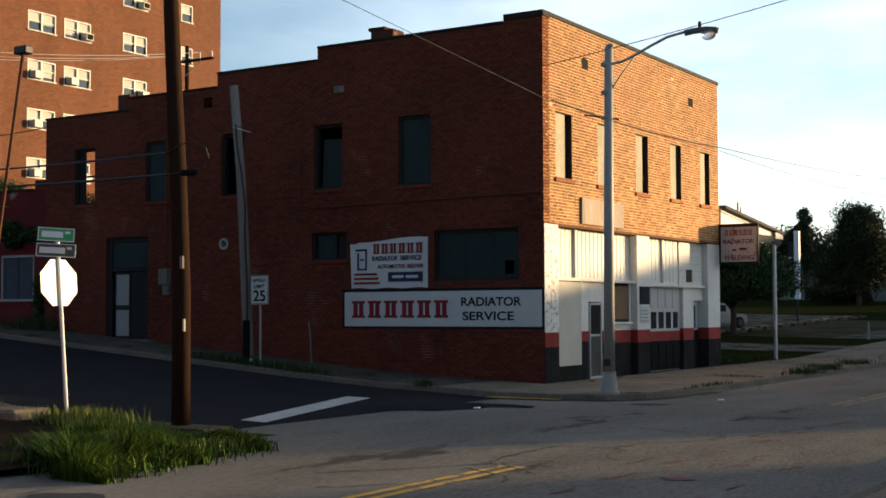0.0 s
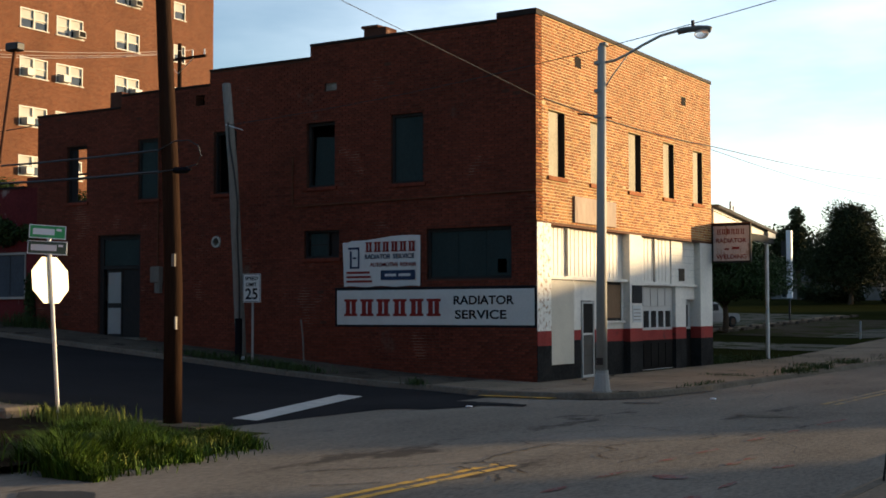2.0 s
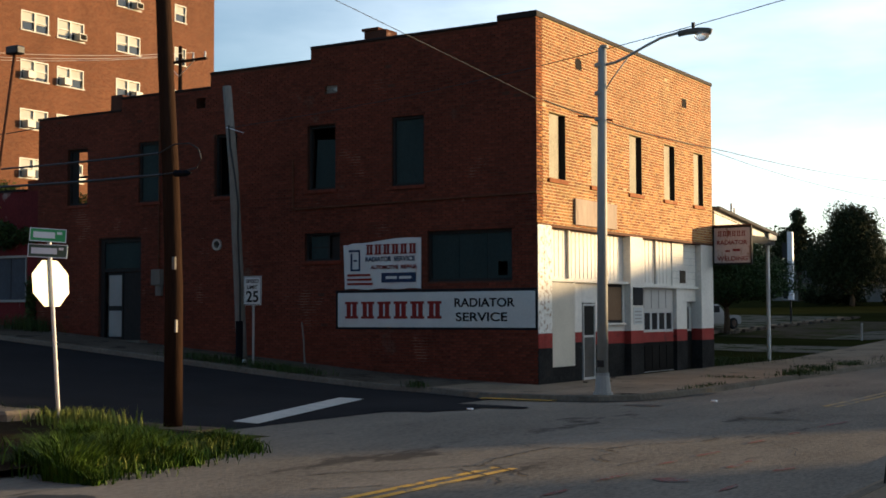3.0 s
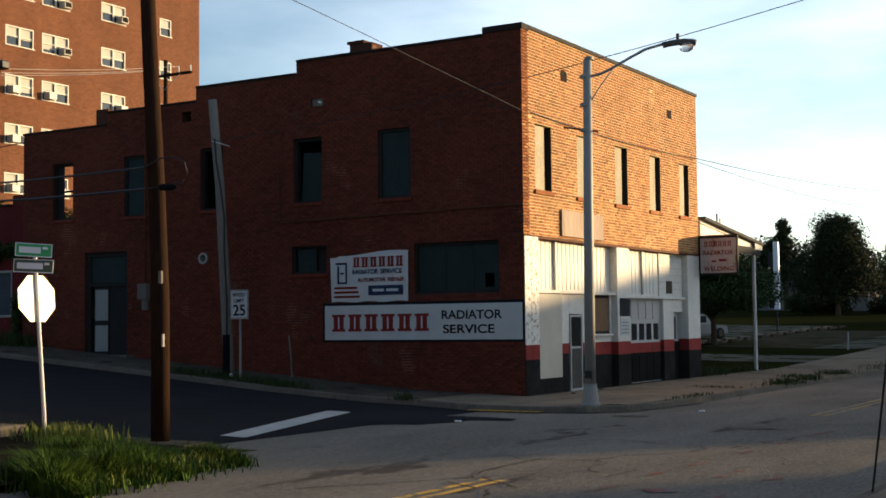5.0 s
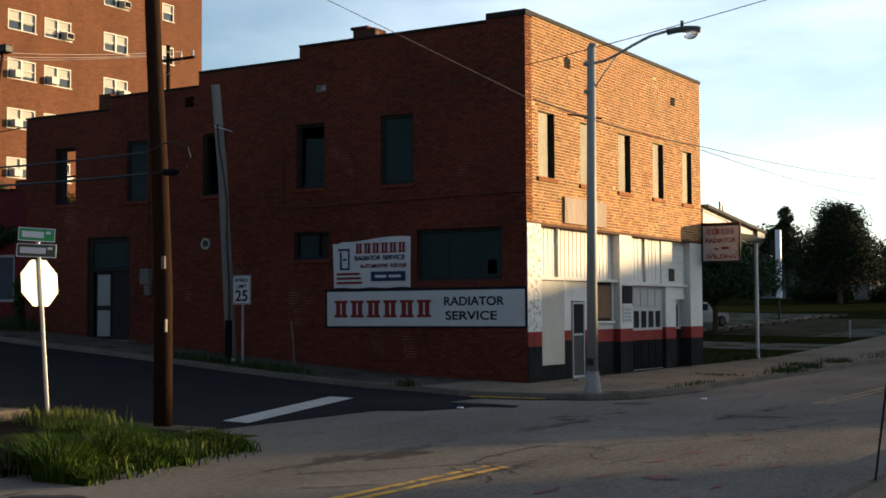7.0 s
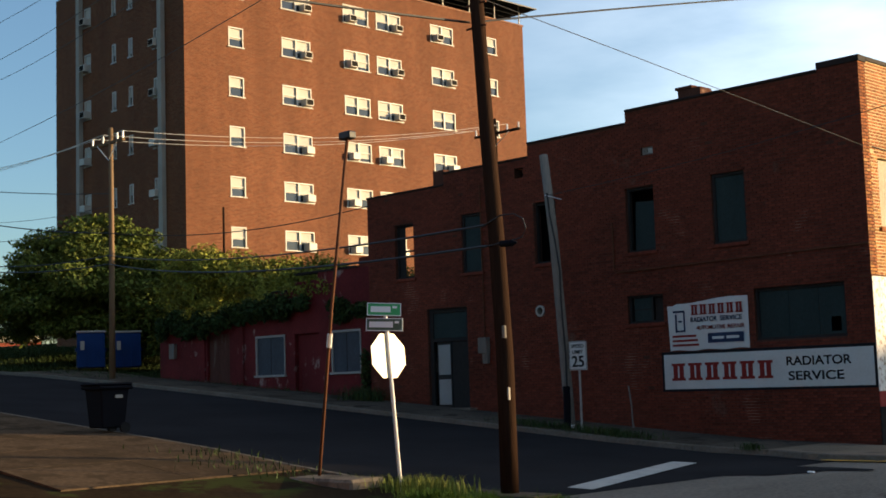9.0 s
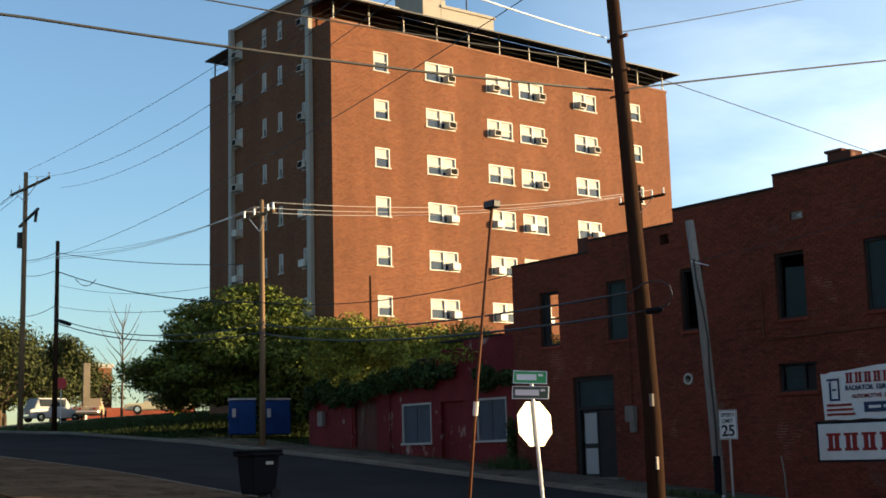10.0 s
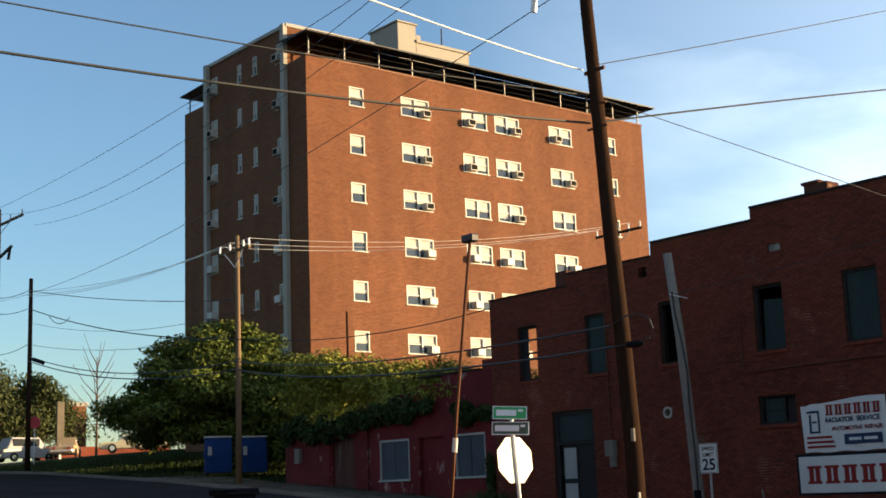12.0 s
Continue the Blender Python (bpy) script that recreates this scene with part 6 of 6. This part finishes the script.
# ---- plants near and far ----
def layered_tree(label, at, radius, low, high, tiers, leaf_count, leaf, mat, seed):
    """A wide crown of flat leafy shelves on spreading limbs, low at its rim and domed above."""
    rng = random.Random(seed)
    t = thing("broadleaf_tree", label, "tree", "", at)
    pads, limbs = [], bmesh.new()
    tube(limbs, [(0, 0, -0.4), (0.1, 0.05, 0.7), (0.0, 0.0, 1.5), (-0.1, 0, high * 0.85)], 0.27, 9, 0.05)
    for i in range(tiers):
        k = i / (tiers - 1)
        rim = radius * math.sqrt(max(0.0, 1 - (k * 0.97) ** 1.7))
        n = max(4, round(rim * 3.8))
        for j in range(n):
            a = 2 * math.pi * (j + 0.5 * (i % 2)) / n + rng.uniform(-0.25, 0.25)
            r = rim * rng.uniform(0.45, 1.04)
            z = low + (high - low) * k - 0.1 * r + rng.uniform(-0.4, 0.4)
            s_ = rng.uniform(0.6, 1.2)
            pads.append((math.cos(a) * r, math.sin(a) * r, z, s_, s_, s_ * rng.uniform(0.24, 0.5)))
            if j % 2 == 0:
                tube(limbs, [(0, 0, 1.0 + 0.5 * z * rng.uniform(0.5, 0.9)), (math.cos(a) * r * 0.5, math.sin(a) * r * 0.5, z * 0.8 + 0.25), (math.cos(a) * r, math.sin(a) * r, z - 0.08)], 0.075, 5, 0.015)
    part("trunk", limbs, M["bark"], t, "dark spreading limbs", True)
    leaves("crown", pads, leaf_count, leaf, mat, t, seed, up=0.9)
    return t


layered_tree("broad dark green tree with layered boughs", (-57.3, 32.6, land(-57.3, 32.6)), 5.4, 2.2, 6.5, 11, 95000, 0.12, M["leaf"], 4)
layered_tree("smaller green tree with layered boughs", (-51.6, 34.6, land(-51.6, 34.6)), 3.8, 1.4, 4.9, 10, 44000, 0.11, M["leaf"], 8)
cl = []
rv = random.Random(21)
for i in range(46):
    x = -47.0 + 12.6 * i / 45
    k = (x + 47) / 12.6
    cl.append((x + rv.uniform(-0.4, 0.4), 30.6 + rv.uniform(-0.6, 2.5), 6.6 - 1.2 * k + rv.uniform(-1.3, 0.7) * (1.2 - k), 0.9 - 0.3 * k, 0.8, 0.7 - 0.3 * k))
for i in range(16):
    cl.append((-46.4 + i * 0.68 + rv.uniform(-0.2, 0.2), 29.45, 4.85 + 0.03 * i + rv.uniform(-0.25, 0.2), 0.45, 0.2, 0.25))
tagged(leaves("vine_thicket", cl, 34000, 0.085, M["leaf_yellow"], None, 31), "yellow-green vines swamping the low roof", "vines", kind="stuff")
cl = [(-34.7 + rv.uniform(-0.9, 0.9), 29.4, 4.45 + rv.uniform(-0.25, 0.3), 0.45, 0.2, 0.25) for _ in range(5)] + [(-33.75, 29.35, 2.6 - 0.4 * i, 0.16, 0.14, 0.35) for i in range(3)]
for i in range(26):
    x = -46.3 + 0.36 * i
    cl.append((x + rv.uniform(-0.2, 0.2), 29.32, 4.55 + 0.012 * i + rv.uniform(-0.55, 0.1) * (1.2 - i / 26), 0.34, 0.2, rv.uniform(0.2, 0.45)))
tagged(leaves("ivy", cl, 15000, 0.08, M["leaf_dark"], None, 32), "dark ivy hanging over the red wall", "ivy", kind="stuff")

for x, y, h, s, seed in ((-104, 37, 7.5, 5.5, 41), (-108, 44, 7.0, 3.6, 46), (-112, 40, 8, 5, 47), (-98, 30, 8, 5, 43), (-126, 50, 8, 6, 44), (-125, 45, 9, 7, 45), (-122, 63, 4.2, 6, 48), (-117, 70, 5, 6, 49)):
    tree("far_tree", "distant green street tree", (x, y, land(x, y)), h, s, 1.6, 22, 8000, 0.17, M["leaf_west"], seed, group="distant trees to the west", trunk=0.25)
bt = thing("bare_tree", "thin leafless tree against the sky", "tree", at=(-97.05, 44.2, land(-97.05, 44.2)))
bm = bmesh.new()
rb = random.Random(6)
tube(bm, [(0, 0, -0.4), (0.1, 0, 3.5), (0, 0, 7.6)], 0.12, 7, 0.02)
for i in range(16):
    z = 2.5 + 0.3 * i
    a = i * 2.4
    r = 2.6 - 0.1 * i
    tube(bm, [(0, 0, z), (math.cos(a) * r * 0.5, math.sin(a) * r * 0.5, z + 1.0), (math.cos(a) * r, math.sin(a) * r, z + 2.3 + rb.uniform(-0.4, 0.4))], 0.045, 5, 0.012)
part("trunk", bm, M["bark"], bt)

tree("small_tree", "low spreading green tree behind the canopy", (-24.4, 69.1, land(-24.4, 69.1)), 5.0, 3.6, 1.7, 40, 36000, 0.085, M["leaf_dark"], 51, trunk=0.2, flat=0.4)
tree("large_tree", "large dark tree against the evening sky", (-32.6, 127.5, land(-32.6, 127.5)), 9.4, 4.1, 1.3, 110, 46000, 0.13, M["leaf_far"], 52, trunk=0.3, flat=0.8)
tree("tall_tree", "tall thin dark tree on the skyline", (-42.5, 144, 2.3), 10.8, 1.8, 3.0, 18, 5000, 0.22, M["leaf_far"], 53, trunk=0.25, flat=1.2)
for i, (x, y, h, s) in enumerate(((-50, 165, 8, 6), (-42, 170, 8, 6), (-34, 168, 9, 6), (-26, 160, 9, 5), (-22, 150, 8.5, 5), (-58, 160, 7, 5), (-38, 150, 6, 4), (-28, 140, 6, 4))):
    tree("skyline_tree", "dark tree in the far tree line", (x, y, land(x, y) - 0.2), h, s, 1.0, 26, 8000, 0.24, M["leaf_far"], 60 + i, group="far tree line", trunk=0.25)
for i, (x, y) in enumerate(((-36.2, 132.5), (-38.5, 137), (-34.0, 134), (-29.5, 136))):
    tagged(leaves("shrub", [(x + rv.uniform(-1, 1), y + rv.uniform(-1, 1), land(x, y) + 0.5 + rv.uniform(0, 0.5), 1.1, 1.1, 0.7) for _ in range(4)], 1400, 0.2, M["leaf_far"], None, 80 + i), "rounded shrub on the far lawn", "shrub", kind="stuff")

# the far lot on the north side
sheet("lot", [-46, -41, -36, -31, -26, -25.2], [62, 64, 72, 78, 86, 96, 98], -0.012, M["lot"], "old grey asphalt lot beyond the canopy", "parking lot")
sheet("lot_apron", [-24.0, -21, -18, -14.5], [66, 72, 78, 86, 90], -0.012, M["lot_dirt"], "brown dirt lot before the wheel stops", "parking lot")
sheet("lot_drive", [-18.2, -15.2, -12.1], [66, 72, 78, 82], -0.006, M["lot"], "worn asphalt drive into the lot", "drive")
sheet("gravel_walk", [-22, -21, -18, -15.2, -12.1], [54.5, 56, 59.5], -0.012, M["lot"], "grey gravel strip beyond the canopy", "drive")
for row, x in enumerate((-25.0, -24.15)):
    for i in range(11):
        y = 67.4 + 2.6 * i + 1.2 * row
        tagged(part("wheel_stop", boxes((x - 0.11, x + 0.11, y, y + 1.8, land(x, y) - 0.05, land(x, y) + 0.15), bevel=0.03), M["concrete_shaded" if row else "concrete"]), "worn concrete wheel stop on the old lot", "wheel stop", "wheel stops")
tagged(part("marker_post", tube(bmesh.new(), [(-16.3, 65.6, 0.2), (-16.28, 65.6, 1.25)], 0.05, 8), M["lamp_pole"]), "short pale post beside the drive", "post")
hs2 = thing("far_house", "low far house with a grey shingle roof", "house", at=(-41, 146, 2.4))
part("wall", boxes((-6, 7, 0, 8, -0.5, 2.6)), M["far_wall"], hs2)
bm = bmesh.new()
vs = [bm.verts.new(p) for p in ((-6.4, -0.4, 2.6), (7.4, -0.4, 2.6), (7.4, 8.4, 2.6), (-6.4, 8.4, 2.6), (-4, 4, 4.4), (5, 4, 4.4))]
for f in ((0, 1, 5, 4), (1, 2, 5), (2, 3, 4, 5), (3, 0, 4), (0, 3, 2, 1)):
    bm.faces.new([vs[i] for i in f])
part("roof", bm, M["shingle"], hs2, "grey shingle roof")
for x in (-4, 0, 4):
    w = part("window", boxes((x, x + 1.2, -0.05, 0.0, 0.8, 2.0)), M["tower_white"], hs2)
    part("pane", boxes((x + 0.1, x + 1.1, -0.07, -0.05, 0.9, 1.9)), M["glass"], w)
gp = thing("tall_signboard", "tall white signboard on the far side", "signboard", at=(-26.0, 86.2, 0.2))
part("board", boxes((-0.14, 0.2, -0.15, 0.15, 2.4, 6.9), bevel=0.02), M["bright_white"], gp)
part("post", boxes((-0.05, 0.05, -0.05, 0.05, -0.3, 2.6)), M["black_metal"], gp)
for z in (5.2, 2.6):
    part("dark_panel", boxes((-0.5, -0.15, -0.1, 0.1, z, z + 1)), M["black_metal"], gp)


# ---- vehicles ----
def vehicle(label, at, turn, paint, length, height, hood, cab, tall=0.5, category="car"):
    """A car from its side profile: hood and cab are shares of the length."""
    v = thing("parked_car", label, category, "parked cars", at)
    v.rotation_euler = (0, 0, radians(turn))
    L, W, w = length / 2, 0.9, height * tall

    def loft(name, prof, width, inset, mat, lab=""):
        bm = bmesh.new()
        a = [bm.verts.new((x, -width + (inset if z > w else 0), z)) for x, z in prof]
        b = [bm.verts.new((x, width - (inset if z > w else 0), z)) for x, z in prof]
        bm.faces.new(a)
        bm.faces.new(b[::-1])
        for i in range(len(prof)):
            bm.faces.new((a[i], a[(i + 1) % len(prof)], b[(i + 1) % len(prof)], b[i]))
        bmesh.ops.bevel(bm, geom=bm.edges[:], offset=0.05, segments=2, affect="EDGES")
        return part(name, bm, mat, v, lab)
    body = loft("body", [(-L, 0.3), (L, 0.3), (L, w - 0.12), (L - 0.15, w), (L - hood * length, w + 0.03), (-L + 0.3, w + 0.03), (-L, w - 0.1)], W, 0, paint)
    c0, c1 = L - hood * length, L - (hood + cab) * length
    loft("cabin", [(c0, w), (c0 - 0.55, height), (c1 + 0.45, height), (c1, w)], W - 0.06, 0.16, paint)
    part("side_glass", boxes((c1 + 0.5, c0 - 0.62, -W + 0.1, W - 0.1, w + 0.06, height - 0.1), bevel=0.02), M["glass"], v)
    for x in (L * 0.62, -L * 0.62):
        for y in (-W, W):
            wh = part("wheel", tubes(([(x, y - 0.1, 0.32), (x, y + 0.02, 0.32)], 0.33), sides=16), M["tyre"], v)
            part("rim", tubes(([(x, y - 0.115 if y < 0 else y - 0.02, 0.32), (x, y - 0.1 if y < 0 else y + 0.035, 0.32)], 0.2), sides=12), M["chrome"], wh)
    part("bumper", boxes((L - 0.02, L + 0.08, -W + 0.1, W - 0.1, 0.4, 0.55), bevel=0.02), M["chrome"], v)
    part("bumper", boxes((-L - 0.08, -L + 0.02, -W + 0.1, W - 0.1, 0.4, 0.55), bevel=0.02), M["chrome"], v)
    for y in (-0.6, 0.45):
        part("headlight", boxes((L - 0.01, L + 0.03, y, y + 0.18, 0.6, 0.74)), M["lamp_glass"], v)
        part("tail_lamp", boxes((-L - 0.03, -L + 0.01, y, y + 0.18, 0.6, 0.74)), M["tail_red"], v)
    return v


vehicle("long cream classic coupe parked beyond the lawn", (-94.4, 46.0, land(-94.4, 46.0)), 64, M["car_cream"], 5.0, 1.3, 0.32, 0.42, 0.58)
vehicle("white utility vehicle parked beyond the lawn", (-98.2, 39.0, land(-98.2, 39.0)), 100, M["car_white"], 4.8, 1.8, 0.22, 0.7, 0.52)
vehicle("tan pickup truck parked beyond the lawn", (-95.5, 41.0, land(-95.5, 41)), 150, M["car_tan"], 4.6, 1.55, 0.25, 0.3, 0.55, "truck")
vehicle("white hatchback under the broad tree", (-70, 44, land(-70, 44)), 20, M["car_white"], 4.2, 1.5, 0.25, 0.6, 0.55)
vehicle("white car parked behind the shop", (-27.2, 73.5, land(-27.2, 73.5)), 70, M["car_white"], 4.3, 1.45, 0.28, 0.5, 0.55)
fs = thing("far_stop_sign", "small red stop sign at the far corner", "stop sign", at=(-78, 31.5, land(-78, 31.5)))
part("post", tubes(([(0, 0, -0.2), (0, 0, 2.3)], 0.03)), M["galv"], fs)
part("plate", tubes(([(0, 0, 2.5), (0.02, -0.02, 2.5)], 0.38), sides=8), M["stop_red"], fs)
fb = thing("far_brick_building", "small far red brick building with pale trim", "building", at=(-129.3, 56.2, 4.0))
part("wall", boxes((-1.1, 1.1, -1.1, 1.1, -1, 7.6)), M["tower_brick"], fb)
part("roof", boxes((-1.25, 1.25, -1.25, 1.25, 7.6, 8.0)), M["stone"], fb)
fw = tagged(part("brick_boundary_wall", boxes((-108, -107.6, 44, 56, 4.4, 6.6)), M["brick"]), "low far red wall beside the parking", "wall")
sheet("far_street", [-106, -100, -92, -88], [26.5, 27.5, 31.5, 34, 38, 42, 46, 50, 60, 72, 90], -0.012, M["asphalt"], "grey cross street beyond the lawn", "road")
bb = thing("grey_signboard", "grey upright signboard beyond the lawn", "signboard", at=(-93.9, 39.9, land(-93.9, 39.9)))
part("board", boxes((-0.1, 0.1, -0.28, 0.28, 1.0, 4.2), bevel=0.02), M["kerb"], bb)
part("post", boxes((-0.06, 0.06, -0.08, 0.08, -0.4, 1.0)), M["galv"], bb)

# ---- grass and weeds ----
rg = random.Random(77)
spots = []
while len(spots) < 30000:
    x, y = rg.uniform(-17.6, -10.9), rg.uniform(10.6, 16.0)
    edge = -11.15 - 0.17 * (y - 10) + 0.16 * math.sin(y * 3.1) + 0.08 * math.sin(y * 9.0) - max(0, y - 14.6) * 0.7
    back = x < -13.5 - 0.25 * math.sin(y * 2.2) - 0.35 * (y - 12)
    if x > edge or y < 10.5 - 0.9 * (x + 11.97) + 0.25 * math.sin(x * 4) and not back or (back and math.hypot((x + 15.9) / 0.9, (y - 15.2) / 0.45) > 1) or (y > 14.55 and not (back and x < -15.0)):
        continue
    dens = 0.5 + 0.5 * math.sin(x * 2.3 + 1) * math.cos(y * 1.9)
    if x < -14.6:
        dens *= 0.2 + 0.8 * math.exp(-((x + 16.2) / 0.6) ** 2 - ((y - 15.3) / 0.4) ** 2)
    if rg.random() < dens + 0.12:
        clump = 0.5 + 0.5 * math.sin(x * 4.3 + 2 * math.sin(y * 2.7)) * math.sin(y * 3.9 + x)
        spots.append((x, y, land(x, y) - 0.15, (0.75 + 0.4 * dens + 0.6 * clump) * min(1, 0.45 + (edge - x) * 1.1) * (1 if y < 13.2 else 0.72)))
for _ in range(1500):
    y = rg.uniform(10.6, 14.5)
    x = -11.15 - 0.17 * (y - 10) + rg.gauss(-0.1, 0.22) if rg.random() < 0.5 else rg.uniform(-14.6, -11.6)
    spots.append((x, y, land(x, y) - 0.14, rg.uniform(0.5, 1.35) * (0.65 if x > -12.2 else 1.0)))
blades("tall_grass", spots, 0.3, M["blade"], "tall sunlit roadside grass at the street corner", "grass", 5, 0.7)
spots = [(rg.gauss(-11.75 - 0.17 * (q - 11), 0.16), q, -0.06, 0.55) for q in [rg.uniform(10.8, 14.6) for _ in range(1100)]] + [(rg.gauss(-16.0, 0.5), rg.gauss(15.0, 0.2), 0.0, 1.0) for _ in range(700)]
blades("dry_grass", spots, 0.3, M["dry_blade"], "dry straw-coloured grass along the kerb", "grass", 6)
spots = []
for cx, cy, sx, sy, n, h in ((-21.2, 26.75, 0.6, 0.2, 700, 0.6), (-23.6, 26.9, 0.8, 0.25, 600, 0.6), (-16.9, 26.35, 0.12, 0.08, 120, 0.5), (-33.2, 28.8, 0.5, 0.4, 600, 1.2), (-15.9, 43.2, 0.5, 0.5, 400, 0.8),
                               (-11.25, 37.8, 0.18, 0.6, 420, 0.5), (-11.3, 40.6, 0.16, 0.5, 300, 0.5), (-12.2, 42.3, 0.25, 0.3, 180, 0.4), (-11.7, 45.2, 0.3, 0.6, 320, 0.5), (-12.2, 35.0, 0.4, 0.15, 140, 0.25), (-11.3, 30.5, 0.08, 0.7, 160, 0.3), (-11.4, 52.0, 0.3, 1.6, 260, 0.4), (-16.6, 47.5, 1.2, 2.0, 500, 0.3), (-20.5, 14.6, 1.0, 0.5, 250, 0.4),
                               (-17.0, 15.3, 0.4, 0.2, 300, 0.5), (-40, 29.1, 4, 0.15, 300, 0.4)):
    for _ in range(n):
        x, y = rg.gauss(cx, sx), rg.gauss(cy, sy)
        spots.append((x, y, land(x, y) - 0.02, h))
blades("kerb_weeds", spots, 0.4, M["leaf_dark"], "dark weeds sprouting along kerbs and walls", "weeds", 7, 0.6)
spots = []
for _ in range(22000):
    x, y = rg.uniform(-90, -46.5), rg.uniform(27.0, 40)
    spots.append((x, y, land(x, y) - 0.03, 0.7))
blades("lawn_grass", spots, 0.2, M["leaf_dark"], "rough lawn under the trees", "grass", 8, 0.5)
for i, (x, y, z) in enumerate(((-13.2, 22.4, -0.11), (-9.9, 27.1, -0.12), (-14.6, 30.6, 0.01), (-14.3, 31.4, 0.01), (-14.9, 33.0, 0.01), (-20.3, 14.3, 0.08))):
    tagged(part("litter", boxes((x, x + 0.12, y, y + 0.09, z, z + 0.03), bevel=0.008), M["bright_white" if i < 2 else "kerb"]), "small crumpled scrap on the ground", "litter", "scraps of litter")


# ---- bricks of the shop walls, each with its own edges ----
def brick_cells(u0, u1, v0, tops, holes, rnd, joint=0.014, w=0.2, h=0.062):
    """Courses of a running bond that stop at openings and at the stepped top."""
    out = []
    row, v = 0, v0
    while v + h < max(t[1] for t in tops):
        spans = []
        for i, (ua, top) in enumerate(tops):
            ub = tops[i + 1][0] if i + 1 < len(tops) else u1
            if v + h <= top and ub > u0:
                spans.append((max(ua, u0), min(ub, u1)))
        merged = []
        for s in spans:
            if merged and abs(merged[-1][1] - s[0]) < 1e-6:
                merged[-1] = (merged[-1][0], s[1])
            else:
                merged.append(s)
        for a, b, c, d in holes:
            if c < v + h * 0.6 and d > v + h * 0.4:
                merged = [q for p in merged for q in ((p[0], min(p[1], a)), (max(p[0], b), p[1])) if q[1] - q[0] > 0.03]
        step = w + joint
        for a, b in merged:
            n = math.floor((a - u0) / step) - 1
            x = u0 + n * step + (step / 2 if row % 2 else 0)
            while x < b:
                p, q = max(x, a), min(x + w, b)
                if q - p > 0.03 and rnd.random() > 0.0012:
                    out.append((p, q, v, v + h))
                x += step
        v += h + joint
        row += 1
    return out


def brick_mesh(cells, to3d, rnd, deep=0.012):
    verts, faces = [], []
    for a, b, c, d in cells:
        n = len(verts)
        k = rnd.uniform(-0.003, 0.002)
        e = 0.004
        verts += [to3d(a, c, deep), to3d(b, c, deep), to3d(b, d, deep), to3d(a, d, deep),
                  to3d(a + e, c + e, k), to3d(b - e, c + e, k), to3d(b - e, d - e, k), to3d(a + e, d - e, k)]
        faces += [(n + 4, n + 5, n + 6, n + 7), (n, n + 1, n + 5, n + 4), (n + 1, n + 2, n + 6, n + 5), (n + 2, n + 3, n + 7, n + 6), (n + 3, n, n + 4, n + 7)]
    return verts, faces


rk = random.Random(9)
SIGN_AREA = [(-6.25, 0.01, 1.36, 2.42)]
side_cells = brick_cells(-18.2, 0.0, -0.3, SIDE_TOPS, SIDE_HOLES + SIGN_AREA, rk)
near = [c for c in side_cells if c[0] > -2.6 and 0.05 < c[2] < 1.3][:300]
chosen = set(near)
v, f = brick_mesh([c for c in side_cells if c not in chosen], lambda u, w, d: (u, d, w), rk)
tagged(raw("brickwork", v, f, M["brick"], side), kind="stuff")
# same colour, darkened for shade, for the separate bricks
M["brick_single"] = material("shade-darkened red brick, single", (0.116, 0.028, 0.0155), 0.85, var=0.45, grain=9, stain=0.35, per_object=0.5, tint=(0.11, 0.06, 0.042), tint_at=0.63, bump=0.35, bump_scale=90)
v, f = brick_mesh([(0, 0.2, 0, 0.062)], lambda u, w, d: (u, d, w), rk)
first = None
for a, b, c, d in near:
    if first is None:
        first = raw("brick", v, f, M["brick_single"], side)
        o = first
    else:
        o = new("brick", first.data)
        o.parent = side
    o.location = (a, 0, c)
    o.scale = ((b - a) / 0.2, 1, 1)
front_cells = brick_cells(0.0, 12.6, 4.07, [(0.0, 9.38)], FRONT_HOLES, rk, 0.023, 0.196, 0.058)
# buff bricks are scattered through the orange ones, more of them in the lower courses
buff = {c for c in front_cells if rk.random() < min(0.55, max(0.03, 0.55 - 0.19 * (c[2] - 5.0)))}
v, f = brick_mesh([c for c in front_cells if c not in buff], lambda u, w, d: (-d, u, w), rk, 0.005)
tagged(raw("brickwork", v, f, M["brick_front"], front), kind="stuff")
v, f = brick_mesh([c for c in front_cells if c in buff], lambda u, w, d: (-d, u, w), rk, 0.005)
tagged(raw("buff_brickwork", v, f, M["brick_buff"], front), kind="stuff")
